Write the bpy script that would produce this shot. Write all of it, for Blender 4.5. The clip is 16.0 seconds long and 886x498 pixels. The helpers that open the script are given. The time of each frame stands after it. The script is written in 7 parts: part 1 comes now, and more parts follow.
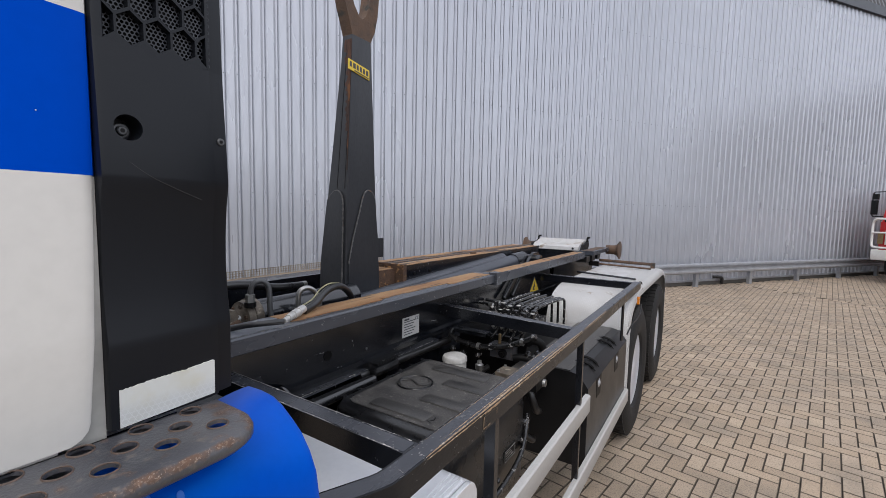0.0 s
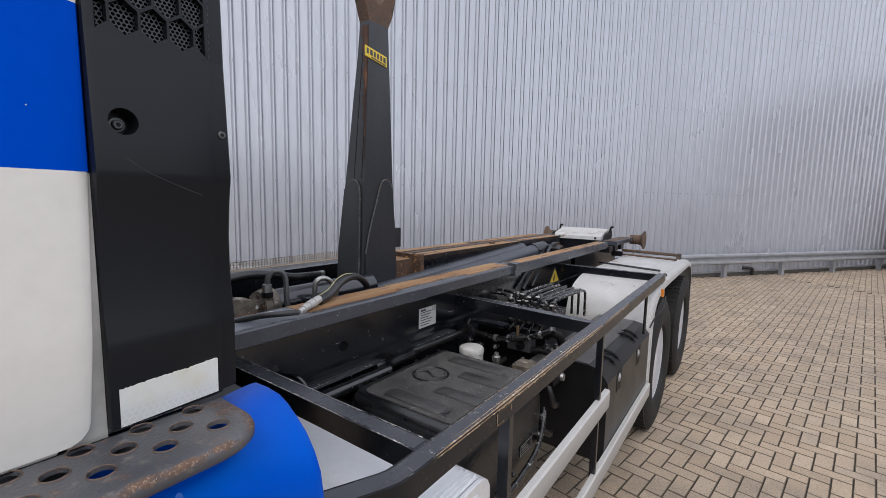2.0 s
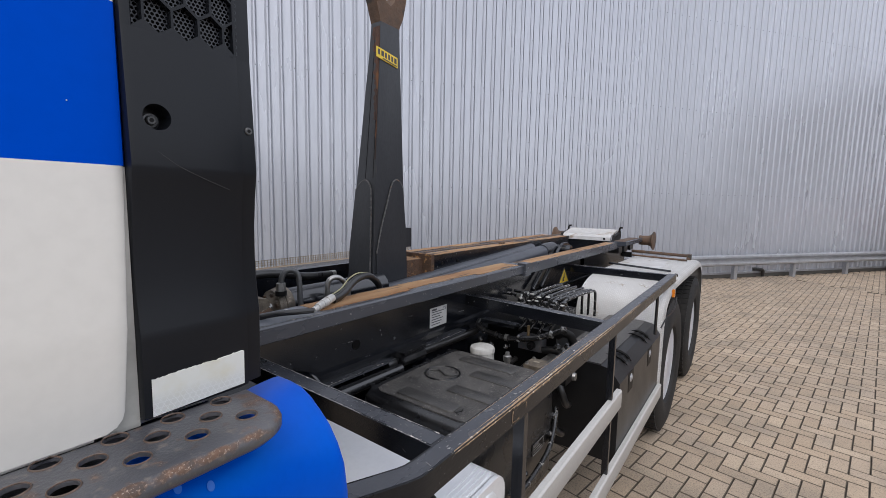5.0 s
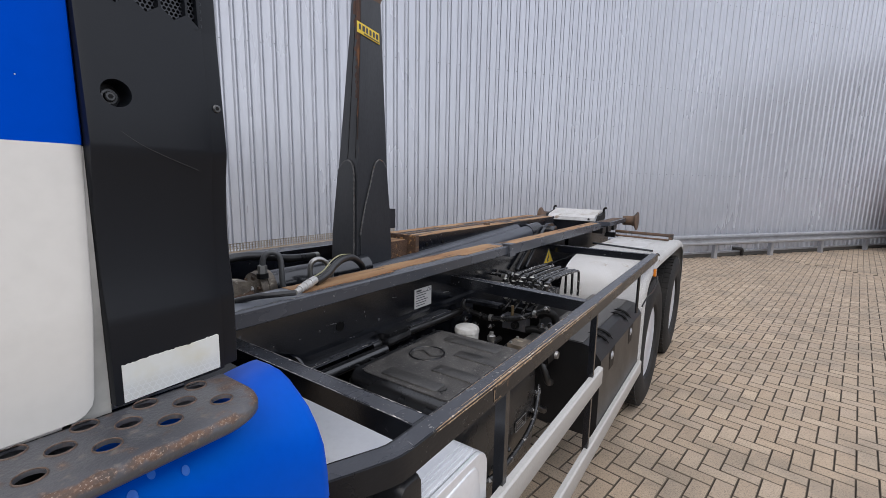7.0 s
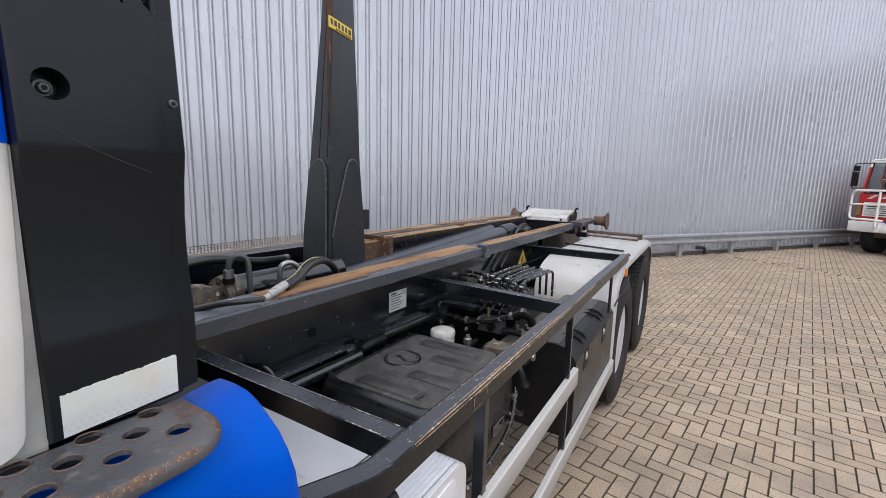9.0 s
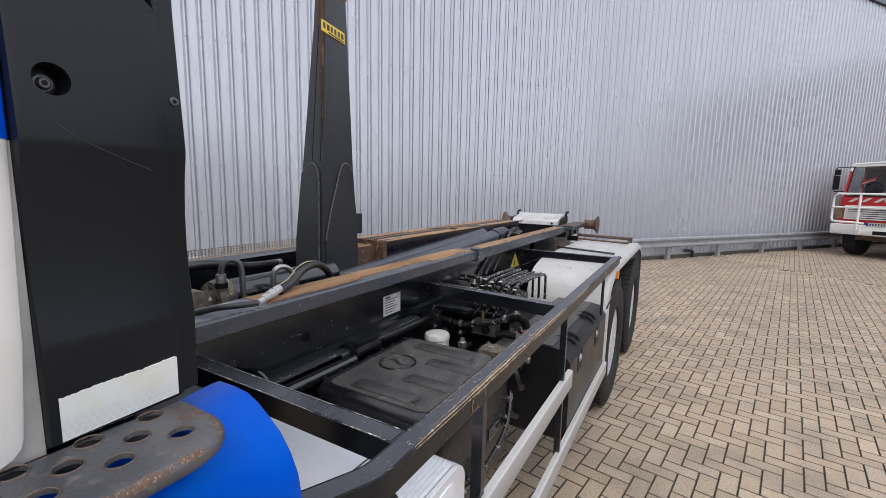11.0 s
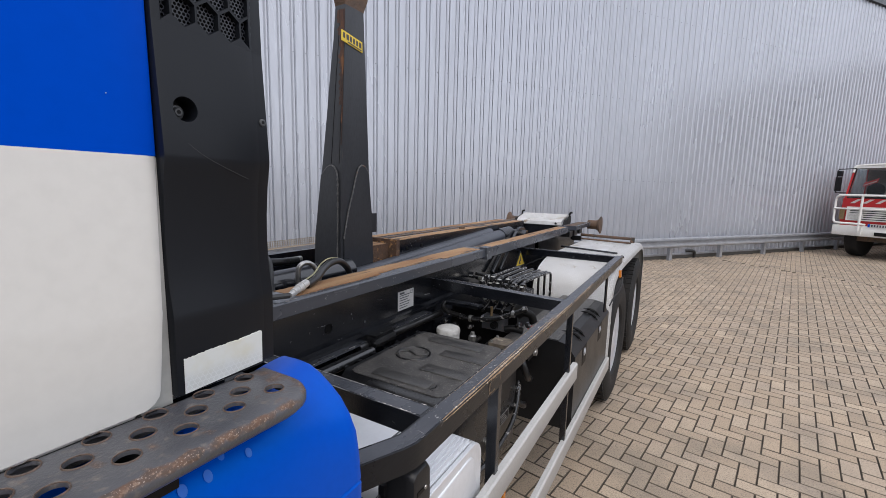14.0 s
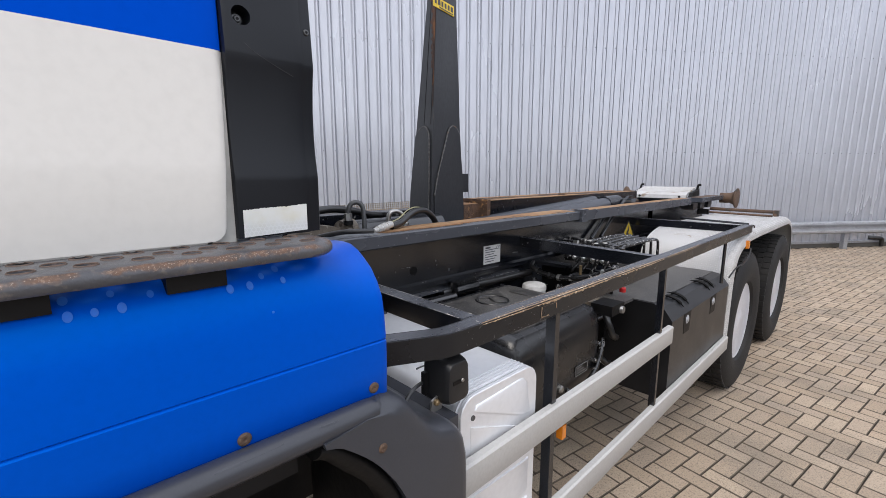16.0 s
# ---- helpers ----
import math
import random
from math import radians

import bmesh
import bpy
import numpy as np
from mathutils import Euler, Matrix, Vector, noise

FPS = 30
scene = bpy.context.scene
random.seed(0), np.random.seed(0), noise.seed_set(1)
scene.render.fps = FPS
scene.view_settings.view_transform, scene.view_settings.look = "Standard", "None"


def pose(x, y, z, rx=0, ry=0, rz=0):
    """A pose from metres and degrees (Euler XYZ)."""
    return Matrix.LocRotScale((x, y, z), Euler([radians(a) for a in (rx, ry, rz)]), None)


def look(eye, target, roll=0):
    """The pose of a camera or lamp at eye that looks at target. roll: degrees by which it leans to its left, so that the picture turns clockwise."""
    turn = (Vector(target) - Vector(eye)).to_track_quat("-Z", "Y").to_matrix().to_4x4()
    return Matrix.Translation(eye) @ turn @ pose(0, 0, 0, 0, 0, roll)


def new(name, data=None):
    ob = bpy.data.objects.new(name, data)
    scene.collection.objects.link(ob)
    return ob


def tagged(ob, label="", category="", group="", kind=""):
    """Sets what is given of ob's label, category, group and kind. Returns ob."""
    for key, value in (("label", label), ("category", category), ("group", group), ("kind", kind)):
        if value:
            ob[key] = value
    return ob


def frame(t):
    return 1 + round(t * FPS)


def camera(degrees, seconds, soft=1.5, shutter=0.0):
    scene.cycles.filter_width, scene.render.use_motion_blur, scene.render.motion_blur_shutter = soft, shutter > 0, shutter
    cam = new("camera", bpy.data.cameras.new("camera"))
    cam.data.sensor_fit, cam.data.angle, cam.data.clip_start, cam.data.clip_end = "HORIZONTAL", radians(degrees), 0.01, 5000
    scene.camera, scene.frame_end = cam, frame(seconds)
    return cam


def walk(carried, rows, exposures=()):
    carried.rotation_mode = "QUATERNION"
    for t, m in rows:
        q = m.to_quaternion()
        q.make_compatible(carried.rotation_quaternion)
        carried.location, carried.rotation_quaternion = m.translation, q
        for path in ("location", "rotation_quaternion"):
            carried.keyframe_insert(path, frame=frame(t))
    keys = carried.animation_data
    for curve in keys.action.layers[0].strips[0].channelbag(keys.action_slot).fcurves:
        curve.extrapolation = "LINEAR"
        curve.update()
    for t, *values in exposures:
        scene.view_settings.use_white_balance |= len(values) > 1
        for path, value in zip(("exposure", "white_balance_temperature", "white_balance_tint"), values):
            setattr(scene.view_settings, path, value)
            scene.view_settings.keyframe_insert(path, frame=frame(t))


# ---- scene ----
cam = camera(92.2, 16.0, soft=0.5)
PATH = [
    (0, (1.702, -0.738, 1.749), (0.618, 0.935, 1.582), 1.1),
    (0.5, (1.713, -0.695, 1.759), (0.624, 0.972, 1.576), 0.9),
    (1, (1.699, -0.683, 1.75), (0.585, 0.966, 1.548), 1.0),
    (1.5, (1.704, -0.692, 1.753), (0.563, 0.936, 1.534), 1.1),
    (2, (1.7, -0.704, 1.76), (0.54, 0.909, 1.534), 1.2),
    (2.5, (1.705, -0.718, 1.764), (0.535, 0.889, 1.543), 1.1),
    (3, (1.699, -0.723, 1.763), (0.519, 0.877, 1.546), 1.0),
    (3.5, (1.693, -0.739, 1.768), (0.506, 0.857, 1.558), 1.1),
    (6, (1.686, -0.713, 1.74), (0.508, 0.884, 1.491), 0.9),
    (6.5, (1.7, -0.715, 1.744), (0.548, 0.893, 1.452), 0.9),
    (7, (1.693, -0.71, 1.75), (0.566, 0.914, 1.444), 1.0),
    (7.5, (1.683, -0.709, 1.753), (0.572, 0.925, 1.44), 1.1),
    (8, (1.659, -0.692, 1.745), (0.565, 0.952, 1.427), 1.2),
    (8.5, (1.661, -0.679, 1.746), (0.605, 0.99, 1.43), 1.3),
    (9, (1.661, -0.685, 1.757), (0.641, 1.008, 1.45), 1.4),
    (11.5, (1.645, -0.7, 1.747), (0.661, 1.019, 1.466), 1.2),
    (12, (1.643, -0.711, 1.753), (0.654, 1.005, 1.472), 1.2),
    (12.5, (1.625, -0.702, 1.752), (0.632, 1.01, 1.469), 1.2),
    (13, (1.638, -0.691, 1.75), (0.641, 1.018, 1.463), 1.2),
    (13.5, (1.656, -0.716, 1.756), (0.66, 0.994, 1.468), 1.3),
    (14, (1.658, -0.813, 1.755), (0.667, 0.901, 1.471), 1.4),
    (14.5, (1.777, -0.888, 1.74), (0.623, 0.724, 1.473), 0.5),
    (15, (1.91, -0.96, 1.703), (0.631, 0.554, 1.434), 0.5),
    (15.5, (1.933, -1.005, 1.665), (0.551, 0.411, 1.371), 0.4),
    (16, (1.86, -0.785, 1.598), (0.435, 0.577, 1.256), -0.1),
]
walk(cam, [(t, look(eye, target, roll)) for t, eye, target, roll in PATH], exposures=((0.0, 0.05), (3.5, 0.09), (7.0, 0.11), (8.0, 0.12), (9.0, 0.27), (12.5, 0.18), (14.0, 0.15), (14.5, 0.12), (15.5, 0.06), (16.0, 0.36)))

# ---- world and light ----
world = bpy.data.worlds.new("world")
scene.world = world
world.use_nodes = True
wn, wl = world.node_tree.nodes, world.node_tree.links
sky = wn.new("ShaderNodeTexSky")
sky.sky_type, sky.sun_disc = "NISHITA", False
sky.sun_elevation, sky.sun_rotation = radians(51), radians(151)
sky.air_density, sky.dust_density, sky.ozone_density = 1.0, 4.0, 1.0
soft_sky = wn.new("ShaderNodeMixRGB")
soft_sky.inputs[0].default_value = 0.75
soft_sky.inputs[2].default_value = (6.35, 6.55, 7.25, 1)
wl.new(sky.outputs[0], soft_sky.inputs[1])
wl.new(soft_sky.outputs[0], wn["Background"].inputs[0])
wn["Background"].inputs[1].default_value = 0.22

sun_data = bpy.data.lights.new("sun", "SUN")
sun_data.energy, sun_data.angle, sun_data.color = 0.7, radians(30), (1.0, 0.96, 0.9)
sun = new("sun", sun_data)
sun.matrix_world = look((5, -7, 14), (0, 2, 0))

# ---- materials ----


def mat(name, base, rough=0.5, metal=0.0, other=None, scale=3.0, amount=0.5, fine=60.0, bump=0.05, wear=None, wear_at=0.62, wear_scale=7.0, coat=0.0, spec=0.5, detail=6.0, stretch=(1, 1, 1), tint=(1, 1, 1)):
    """A surface with broad mottling, fine grain with relief, and patches of wear."""
    m = bpy.data.materials.new(name)
    m.use_nodes = True
    n, l = m.node_tree.nodes, m.node_tree.links
    b = n["Principled BSDF"]
    b.inputs["Metallic"].default_value = metal
    b.inputs["Coat Weight"].default_value = coat
    b.inputs["Specular IOR Level"].default_value = spec
    b.inputs["Specular Tint"].default_value = (*tint, 1)
    co = n.new("ShaderNodeTexCoord")
    mp = n.new("ShaderNodeMapping")
    mp.inputs["Scale"].default_value = stretch
    l.new(co.outputs["Object"], mp.inputs[0])

    def noisy(s, d):
        t = n.new("ShaderNodeTexNoise")
        t.inputs["Scale"].default_value, t.inputs["Detail"].default_value = s, d
        l.new(mp.outputs[0], t.inputs["Vector"])
        return t.outputs["Fac"]

    def ramp(source, lo, hi):
        r = n.new("ShaderNodeMapRange")
        r.inputs["From Min"].default_value, r.inputs["From Max"].default_value = lo, hi
        l.new(source, r.inputs[0])
        return r.outputs[0]

    def mix(fac, a, c):
        x = n.new("ShaderNodeMixRGB")
        l.new(fac, x.inputs[0])
        for k, v in ((1, a), (2, c)):
            if isinstance(v, tuple):
                x.inputs[k].default_value = (*v[:3], 1)
            else:
                l.new(v, x.inputs[k])
        return x.outputs[0]

    broad, grain = noisy(scale, detail), noisy(fine, 3)
    o = other or tuple(c * 0.75 for c in base)
    k = n.new("ShaderNodeMath")
    k.operation = "MULTIPLY"
    k.inputs[1].default_value = amount
    l.new(ramp(broad, 0.35, 0.7), k.inputs[0])
    colour = mix(k.outputs[0], base, o)
    g = n.new("ShaderNodeMath")
    g.operation = "MULTIPLY"
    g.inputs[1].default_value = 0.35 * amount
    l.new(ramp(grain, 0.4, 0.75), g.inputs[0])
    colour = mix(g.outputs[0], colour, tuple(c * 0.6 for c in o))
    rough_out = n.new("ShaderNodeMapRange")
    rough_out.inputs["To Min"].default_value, rough_out.inputs["To Max"].default_value = max(rough - 0.1, 0.02), min(rough + 0.12, 1)
    l.new(broad, rough_out.inputs[0])
    rough_final = rough_out.outputs[0]
    if wear:
        patch = ramp(noisy(wear_scale, 9), wear_at, wear_at + 0.06)
        colour = mix(patch, colour, wear)
        mx = n.new("ShaderNodeMix")
        l.new(patch, mx.inputs[0])
        l.new(rough_final, mx.inputs[2])
        mx.inputs[3].default_value = 0.85
        rough_final = mx.outputs[0]
        inv = n.new("ShaderNodeMath")
        inv.operation = "MULTIPLY_ADD"
        inv.inputs[1].default_value, inv.inputs[2].default_value = -metal, metal
        l.new(patch, inv.inputs[0])
        l.new(inv.outputs[0], b.inputs["Metallic"])
    l.new(colour, b.inputs["Base Color"])
    l.new(rough_final, b.inputs["Roughness"])
    if bump:
        bp = n.new("ShaderNodeBump")
        bp.inputs["Strength"].default_value, bp.inputs["Distance"].default_value = bump, 0.01
        l.new(grain, bp.inputs["Height"])
        l.new(bp.outputs[0], b.inputs["Normal"])
    return m


M = {
    "white_paint": mat("white cab paint", (0.60, 0.585, 0.55), 0.30, other=(0.59, 0.573, 0.535), scale=0.7, amount=0.3, bump=0.002),
    "blue_paint": mat("blue cab paint", (0.0, 0.056, 0.47), 0.34, other=(0.0, 0.053, 0.455), scale=2.5, amount=0.3, bump=0.003, spec=0.24, tint=(0.0, 0.25, 1.0)),
    "blue_plastic": mat("blue painted fender", (0.0, 0.062, 0.445), 0.34, other=(0.0, 0.058, 0.42), scale=3, amount=0.4, bump=0.004, fine=90, spec=0.40, tint=(0.0, 0.55, 1.0)),
    "trim": mat("dark grey moulded plastic", (0.0062, 0.0076, 0.0106), 0.37, other=(0.0052, 0.0062, 0.0088), scale=2.5, amount=0.6, fine=900, bump=0.01, wear=(0.012, 0.014, 0.018), wear_at=0.78, wear_scale=11, spec=0.28),
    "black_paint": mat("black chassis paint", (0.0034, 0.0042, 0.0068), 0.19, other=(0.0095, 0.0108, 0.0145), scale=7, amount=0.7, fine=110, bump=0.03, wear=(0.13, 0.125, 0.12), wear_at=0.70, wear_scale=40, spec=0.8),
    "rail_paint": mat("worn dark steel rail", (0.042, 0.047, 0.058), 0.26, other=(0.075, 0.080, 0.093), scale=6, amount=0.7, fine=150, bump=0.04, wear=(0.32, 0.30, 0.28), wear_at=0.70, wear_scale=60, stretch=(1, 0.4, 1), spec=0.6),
    "arm_paint": mat("grey black arm paint", (0.031, 0.033, 0.038), 0.36, other=(0.015, 0.0165, 0.021), scale=4, amount=0.9, fine=120, bump=0.05, wear=(0.085, 0.066, 0.052), wear_at=0.67, wear_scale=11, stretch=(1, 1, 0.35), spec=0.38),
    "cylinder": mat("blue grey cylinder paint", (0.052, 0.058, 0.072), 0.32, other=(0.034, 0.038, 0.048), scale=5, amount=0.7, fine=90, bump=0.04),
    "rust": mat("rusty worn steel", (0.235, 0.108, 0.038), 0.62, other=(0.36, 0.225, 0.115), scale=24, amount=0.95, fine=190, bump=0.5, wear=(0.062, 0.048, 0.040), wear_at=0.55, wear_scale=26, stretch=(1, 0.10, 1)),
    "rust_block": mat("flaking rust", (0.105, 0.055, 0.030), 0.85, other=(0.052, 0.031, 0.022), scale=26, amount=0.9, fine=120, bump=1.0, wear=(0.33, 0.175, 0.065), wear_at=0.585, wear_scale=30),
    "pale_yellow": mat("faded yellow print", (0.66, 0.55, 0.26), 0.5, other=(0.6, 0.56, 0.45), scale=60, amount=0.8, bump=0),
    "rust_dark": mat("dark rusted steel", (0.065, 0.040, 0.027), 0.75, other=(0.125, 0.072, 0.042), scale=12, amount=0.9, fine=90, bump=0.4, wear=(0.04, 0.035, 0.03), wear_at=0.56, wear_scale=9),
    "blue_worn": mat("rubbed pale blue paint", (0.022, 0.135, 0.53), 0.5, other=(0.008, 0.105, 0.52), scale=40, amount=0.8, bump=0.02, spec=0.3),
    "chips": mat("scraped rusty edge", (0.42, 0.29, 0.17), 0.6, other=(0.20, 0.125, 0.075), scale=60, amount=0.9, fine=200, bump=0.4, wear=(0.66, 0.56, 0.44), wear_at=0.58, wear_scale=90),
    "pale_edge": mat("pale rubbed paint and edge glint", (0.26, 0.255, 0.25), 0.4, other=(0.11, 0.11, 0.112), scale=40, amount=0.9, fine=200, bump=0.2, wear=(0.60, 0.56, 0.52), wear_at=0.60, wear_scale=60),
    "collar": mat("rubbed rusty hole collar", (0.150, 0.098, 0.072), 0.5, other=(0.062, 0.046, 0.038), scale=70, amount=0.95, fine=200, bump=0.3, wear=(0.30, 0.24, 0.20), wear_at=0.66, wear_scale=160),
    "weld": mat("painted weld bead", (0.10, 0.10, 0.10), 0.45, other=(0.02, 0.021, 0.023), scale=60, amount=0.8, fine=150, bump=0.4, wear=(0.14, 0.09, 0.06), wear_at=0.62, wear_scale=30),
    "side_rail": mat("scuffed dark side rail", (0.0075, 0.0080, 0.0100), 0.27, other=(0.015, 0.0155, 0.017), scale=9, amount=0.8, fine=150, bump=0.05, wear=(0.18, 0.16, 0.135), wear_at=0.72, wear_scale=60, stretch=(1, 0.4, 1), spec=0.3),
    # lighter rail tops: sky sheen put into the colour, along with dust and scuffs
    "rail_dust_sheen": mat("dusty scuffed rail paint with sheen", (0.034, 0.037, 0.045), 0.25, other=(0.062, 0.066, 0.076), scale=10, amount=0.8, fine=180, bump=0.06, wear=(0.42, 0.40, 0.37), wear_at=0.69, wear_scale=80, stretch=(1, 0.5, 1), spec=0.6),
    # bright grey stands for sky reflected at a low angle on the rail top
    "rail_top_sheen": mat("rubbed grey rail top with sky sheen", (0.125, 0.134, 0.155), 0.30, other=(0.185, 0.193, 0.212), scale=10, amount=0.8, fine=180, bump=0.05, wear=(0.38, 0.36, 0.34), wear_at=0.68, wear_scale=60, stretch=(1, 0.3, 1), spec=0.6),
    "tank_panel": mat("smooth tank panel", (0.032, 0.0315, 0.031), 0.36, other=(0.066, 0.063, 0.060), scale=18, amount=0.9, fine=260, bump=0.3, wear=(0.25, 0.24, 0.225), wear_at=0.65, wear_scale=120, spec=0.5),
    "tank_dust": mat("dusty tank plastic", (0.036, 0.0345, 0.0335), 0.40, other=(0.092, 0.087, 0.081), scale=15, amount=0.95, fine=260, bump=0.45, wear=(0.30, 0.285, 0.265), wear_at=0.62, wear_scale=130, spec=0.5),
    "tank_chip": mat("pale dusty scratch", (0.20, 0.19, 0.175), 0.55, other=(0.34, 0.33, 0.31), scale=60, amount=0.9, bump=0),
    "seam_grey": mat("cream grey body sealant", (0.46, 0.45, 0.415), 0.45, other=(0.38, 0.37, 0.34), scale=20, amount=0.7, bump=0.05),
    "arm_rust": mat("red brown rust on the arm", (0.085, 0.036, 0.020), 0.6, other=(0.030, 0.022, 0.019), scale=16, amount=0.95, fine=120, bump=0.3, wear=(0.15, 0.070, 0.034), wear_at=0.60, wear_scale=24, stretch=(1, 1, 0.3), spec=0.3),
    "conduit": mat("black cable conduit", (0.0065, 0.0068, 0.008), 0.22, other=(0.018, 0.018, 0.019), scale=18, amount=0.7, fine=160, bump=0.05, wear=(0.09, 0.088, 0.085), wear_at=0.68, wear_scale=40, spec=0.8),
    "blue_seal": mat("dark blue sealing strip", (0.0, 0.026, 0.20), 0.4, other=(0.0, 0.032, 0.24), scale=8, amount=0.6, bump=0.01, spec=0.3, tint=(0.0, 0.5, 1.0)),
    "unseen_wall": mat("plain dark wall out of view", (0.10, 0.098, 0.095), 0.85, other=(0.07, 0.068, 0.065), scale=1.5, amount=0.7, bump=0.1),
    # pale patches are whitish wear and highlights painted into the colour
    "gloss_black": mat("glossy black fitting", (0.007, 0.007, 0.008), 0.16, other=(0.022, 0.022, 0.022), scale=30, amount=0.7, fine=160, bump=0.1, wear=(0.32, 0.31, 0.30), wear_at=0.595, wear_scale=55, spec=0.9),
    "scuff": mat("pale scuff mark", (0.035, 0.034, 0.036), 0.6, bump=0),
    "ferrule": mat("bright zinc ferrule", (0.66, 0.65, 0.62), 0.35, metal=0.4, other=(0.48, 0.47, 0.44), scale=40, amount=0.7, bump=0.05),
    "tan_strip": mat("tan perforated strip", (0.30, 0.235, 0.165), 0.7, other=(0.20, 0.15, 0.11), scale=12, amount=0.8, bump=0.2),
    "hose_pale": mat("pale yellowish stripe on rubber", (0.40, 0.38, 0.22), 0.6, other=(0.20, 0.19, 0.11), scale=60, amount=0.8, fine=200, bump=0.1),
    "gland_dust": mat("dusty greased steel", (0.19, 0.158, 0.12), 0.55, other=(0.055, 0.046, 0.038), scale=24, amount=0.95, fine=140, bump=0.4, wear=(0.36, 0.32, 0.26), wear_at=0.61, wear_scale=30),
    "guard_wire": mat("dusty wire", (0.42, 0.38, 0.32), 0.6, other=(0.26, 0.22, 0.18), scale=20, amount=0.8, bump=0.1),
    "rubber": mat("black rubber hose", (0.0065, 0.0065, 0.0072), 0.30, other=(0.016, 0.0155, 0.015), scale=12, amount=0.6, fine=150, bump=0.05, wear=(0.10, 0.097, 0.09), wear_at=0.70, wear_scale=60, spec=0.65),
    "tyre": mat("dusty tyre rubber", (0.010, 0.010, 0.0105), 0.7, other=(0.026, 0.0245, 0.023), scale=6, amount=0.7, fine=90, bump=0.2, spec=0.3),
    "tank": mat("black moulded tank plastic", (0.0060, 0.0062, 0.0074), 0.27, other=(0.015, 0.0148, 0.015), scale=9, amount=0.8, fine=160, bump=0.06, wear=(0.08, 0.077, 0.07), wear_at=0.71, wear_scale=45, spec=0.6),
    "toolbox": mat("black box plastic", (0.0075, 0.0076, 0.0085), 0.36, other=(0.017, 0.017, 0.018), scale=6, amount=0.7, fine=240, bump=0.06, wear=(0.045, 0.044, 0.042), wear_at=0.73, wear_scale=30, spec=0.4),
    "silver": mat("silver painted cover", (0.77, 0.78, 0.80), 0.34, metal=0.42, other=(0.72, 0.73, 0.75), scale=3, amount=0.3, fine=60, bump=0.001, wear=(0.55, 0.55, 0.55), wear_at=0.78, wear_scale=12),
    "checker": mat("aluminium tread plate", (0.57, 0.57, 0.57), 0.38, metal=0.2, other=(0.42, 0.41, 0.395), scale=7, amount=0.95, fine=160, bump=0.08, wear=(0.25, 0.205, 0.155), wear_at=0.63, wear_scale=6),
    "tread_bar": mat("bright raised tread bar", (0.64, 0.64, 0.64), 0.34, metal=0.2, other=(0.54, 0.54, 0.53), scale=18, amount=0.6, fine=160, bump=0.05),
    "tread_shade": mat("grey shade painted round the tread bars", (0.40, 0.395, 0.39), 0.7, other=(0.48, 0.475, 0.465), scale=12, amount=0.95, fine=200, bump=0.1),
    "guard_bar": mat("light grey side guard", (0.455, 0.45, 0.435), 0.33, other=(0.40, 0.395, 0.38), scale=2.5, amount=0.6, fine=110, bump=0.01, wear=(0.27, 0.24, 0.21), wear_at=0.72, wear_scale=30),
    "fender": mat("dark grey fender plastic", (0.037, 0.040, 0.049), 0.33, other=(0.027, 0.030, 0.037), scale=4, amount=0.6, fine=300, bump=0.02, wear=(0.085, 0.085, 0.088), wear_at=0.73, wear_scale=22, spec=0.5),
    "rim": mat("silver wheel rim", (0.66, 0.68, 0.73), 0.32, metal=0.3, other=(0.50, 0.51, 0.55), scale=6, amount=0.6, fine=80, bump=0.02),
    "steel": mat("bright hydraulic steel", (0.42, 0.42, 0.41), 0.35, metal=0.9, other=(0.28, 0.27, 0.25), scale=14, amount=0.7, fine=100, bump=0.1),
    "pipe": mat("grey hydraulic pipe", (0.12, 0.125, 0.13), 0.4, metal=0.5, other=(0.07, 0.07, 0.07), scale=14, amount=0.7, fine=100, bump=0.1),
    "brass": mat("tarnished brass fitting", (0.33, 0.24, 0.13), 0.45, metal=0.8, scale=16, amount=0.7),
    "plate": mat("weathered white type plate", (0.55, 0.55, 0.54), 0.5, other=(0.42, 0.42, 0.41), scale=20, amount=0.6, bump=0.02),
    "ink": mat("dark print", (0.05, 0.05, 0.055), 0.6, bump=0),
    "yellow": mat("yellow sign", (0.72, 0.52, 0.035), 0.5, other=(0.6, 0.43, 0.05), scale=20, amount=0.6, bump=0.02),
    "amber": mat("amber lens", (0.62, 0.19, 0.012), 0.25, bump=0, coat=0.4),
    "red": mat("red plastic", (0.62, 0.02, 0.02), 0.4, bump=0.02),
    "glass": mat("dark window glass", (0.012, 0.014, 0.016), 0.06, bump=0, amount=0.1, spec=0.8),
    "seal": mat("black window seal", (0.007, 0.007, 0.008), 0.5, bump=0.05, spec=0.25),
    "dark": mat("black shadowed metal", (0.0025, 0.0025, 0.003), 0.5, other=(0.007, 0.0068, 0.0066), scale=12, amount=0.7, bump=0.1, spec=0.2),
    "cap": mat("white filter cap", (0.60, 0.60, 0.58), 0.45, other=(0.40, 0.39, 0.37), scale=22, amount=0.8, bump=0.05),
    "galv": mat("galvanised steel", (0.40, 0.415, 0.445), 0.34, metal=0.45, other=(0.29, 0.30, 0.325), scale=5, amount=0.8, fine=40, bump=0.05, wear=(0.20, 0.20, 0.20), wear_at=0.70, wear_scale=5),
    "wall_sheet": mat("light grey coated wall sheet", (0.425, 0.446, 0.496), 0.27, metal=0.32, other=(0.392, 0.412, 0.459), scale=0.6, amount=0.7, fine=14, bump=0.015, stretch=(1, 1, 0.15), spec=0.65),
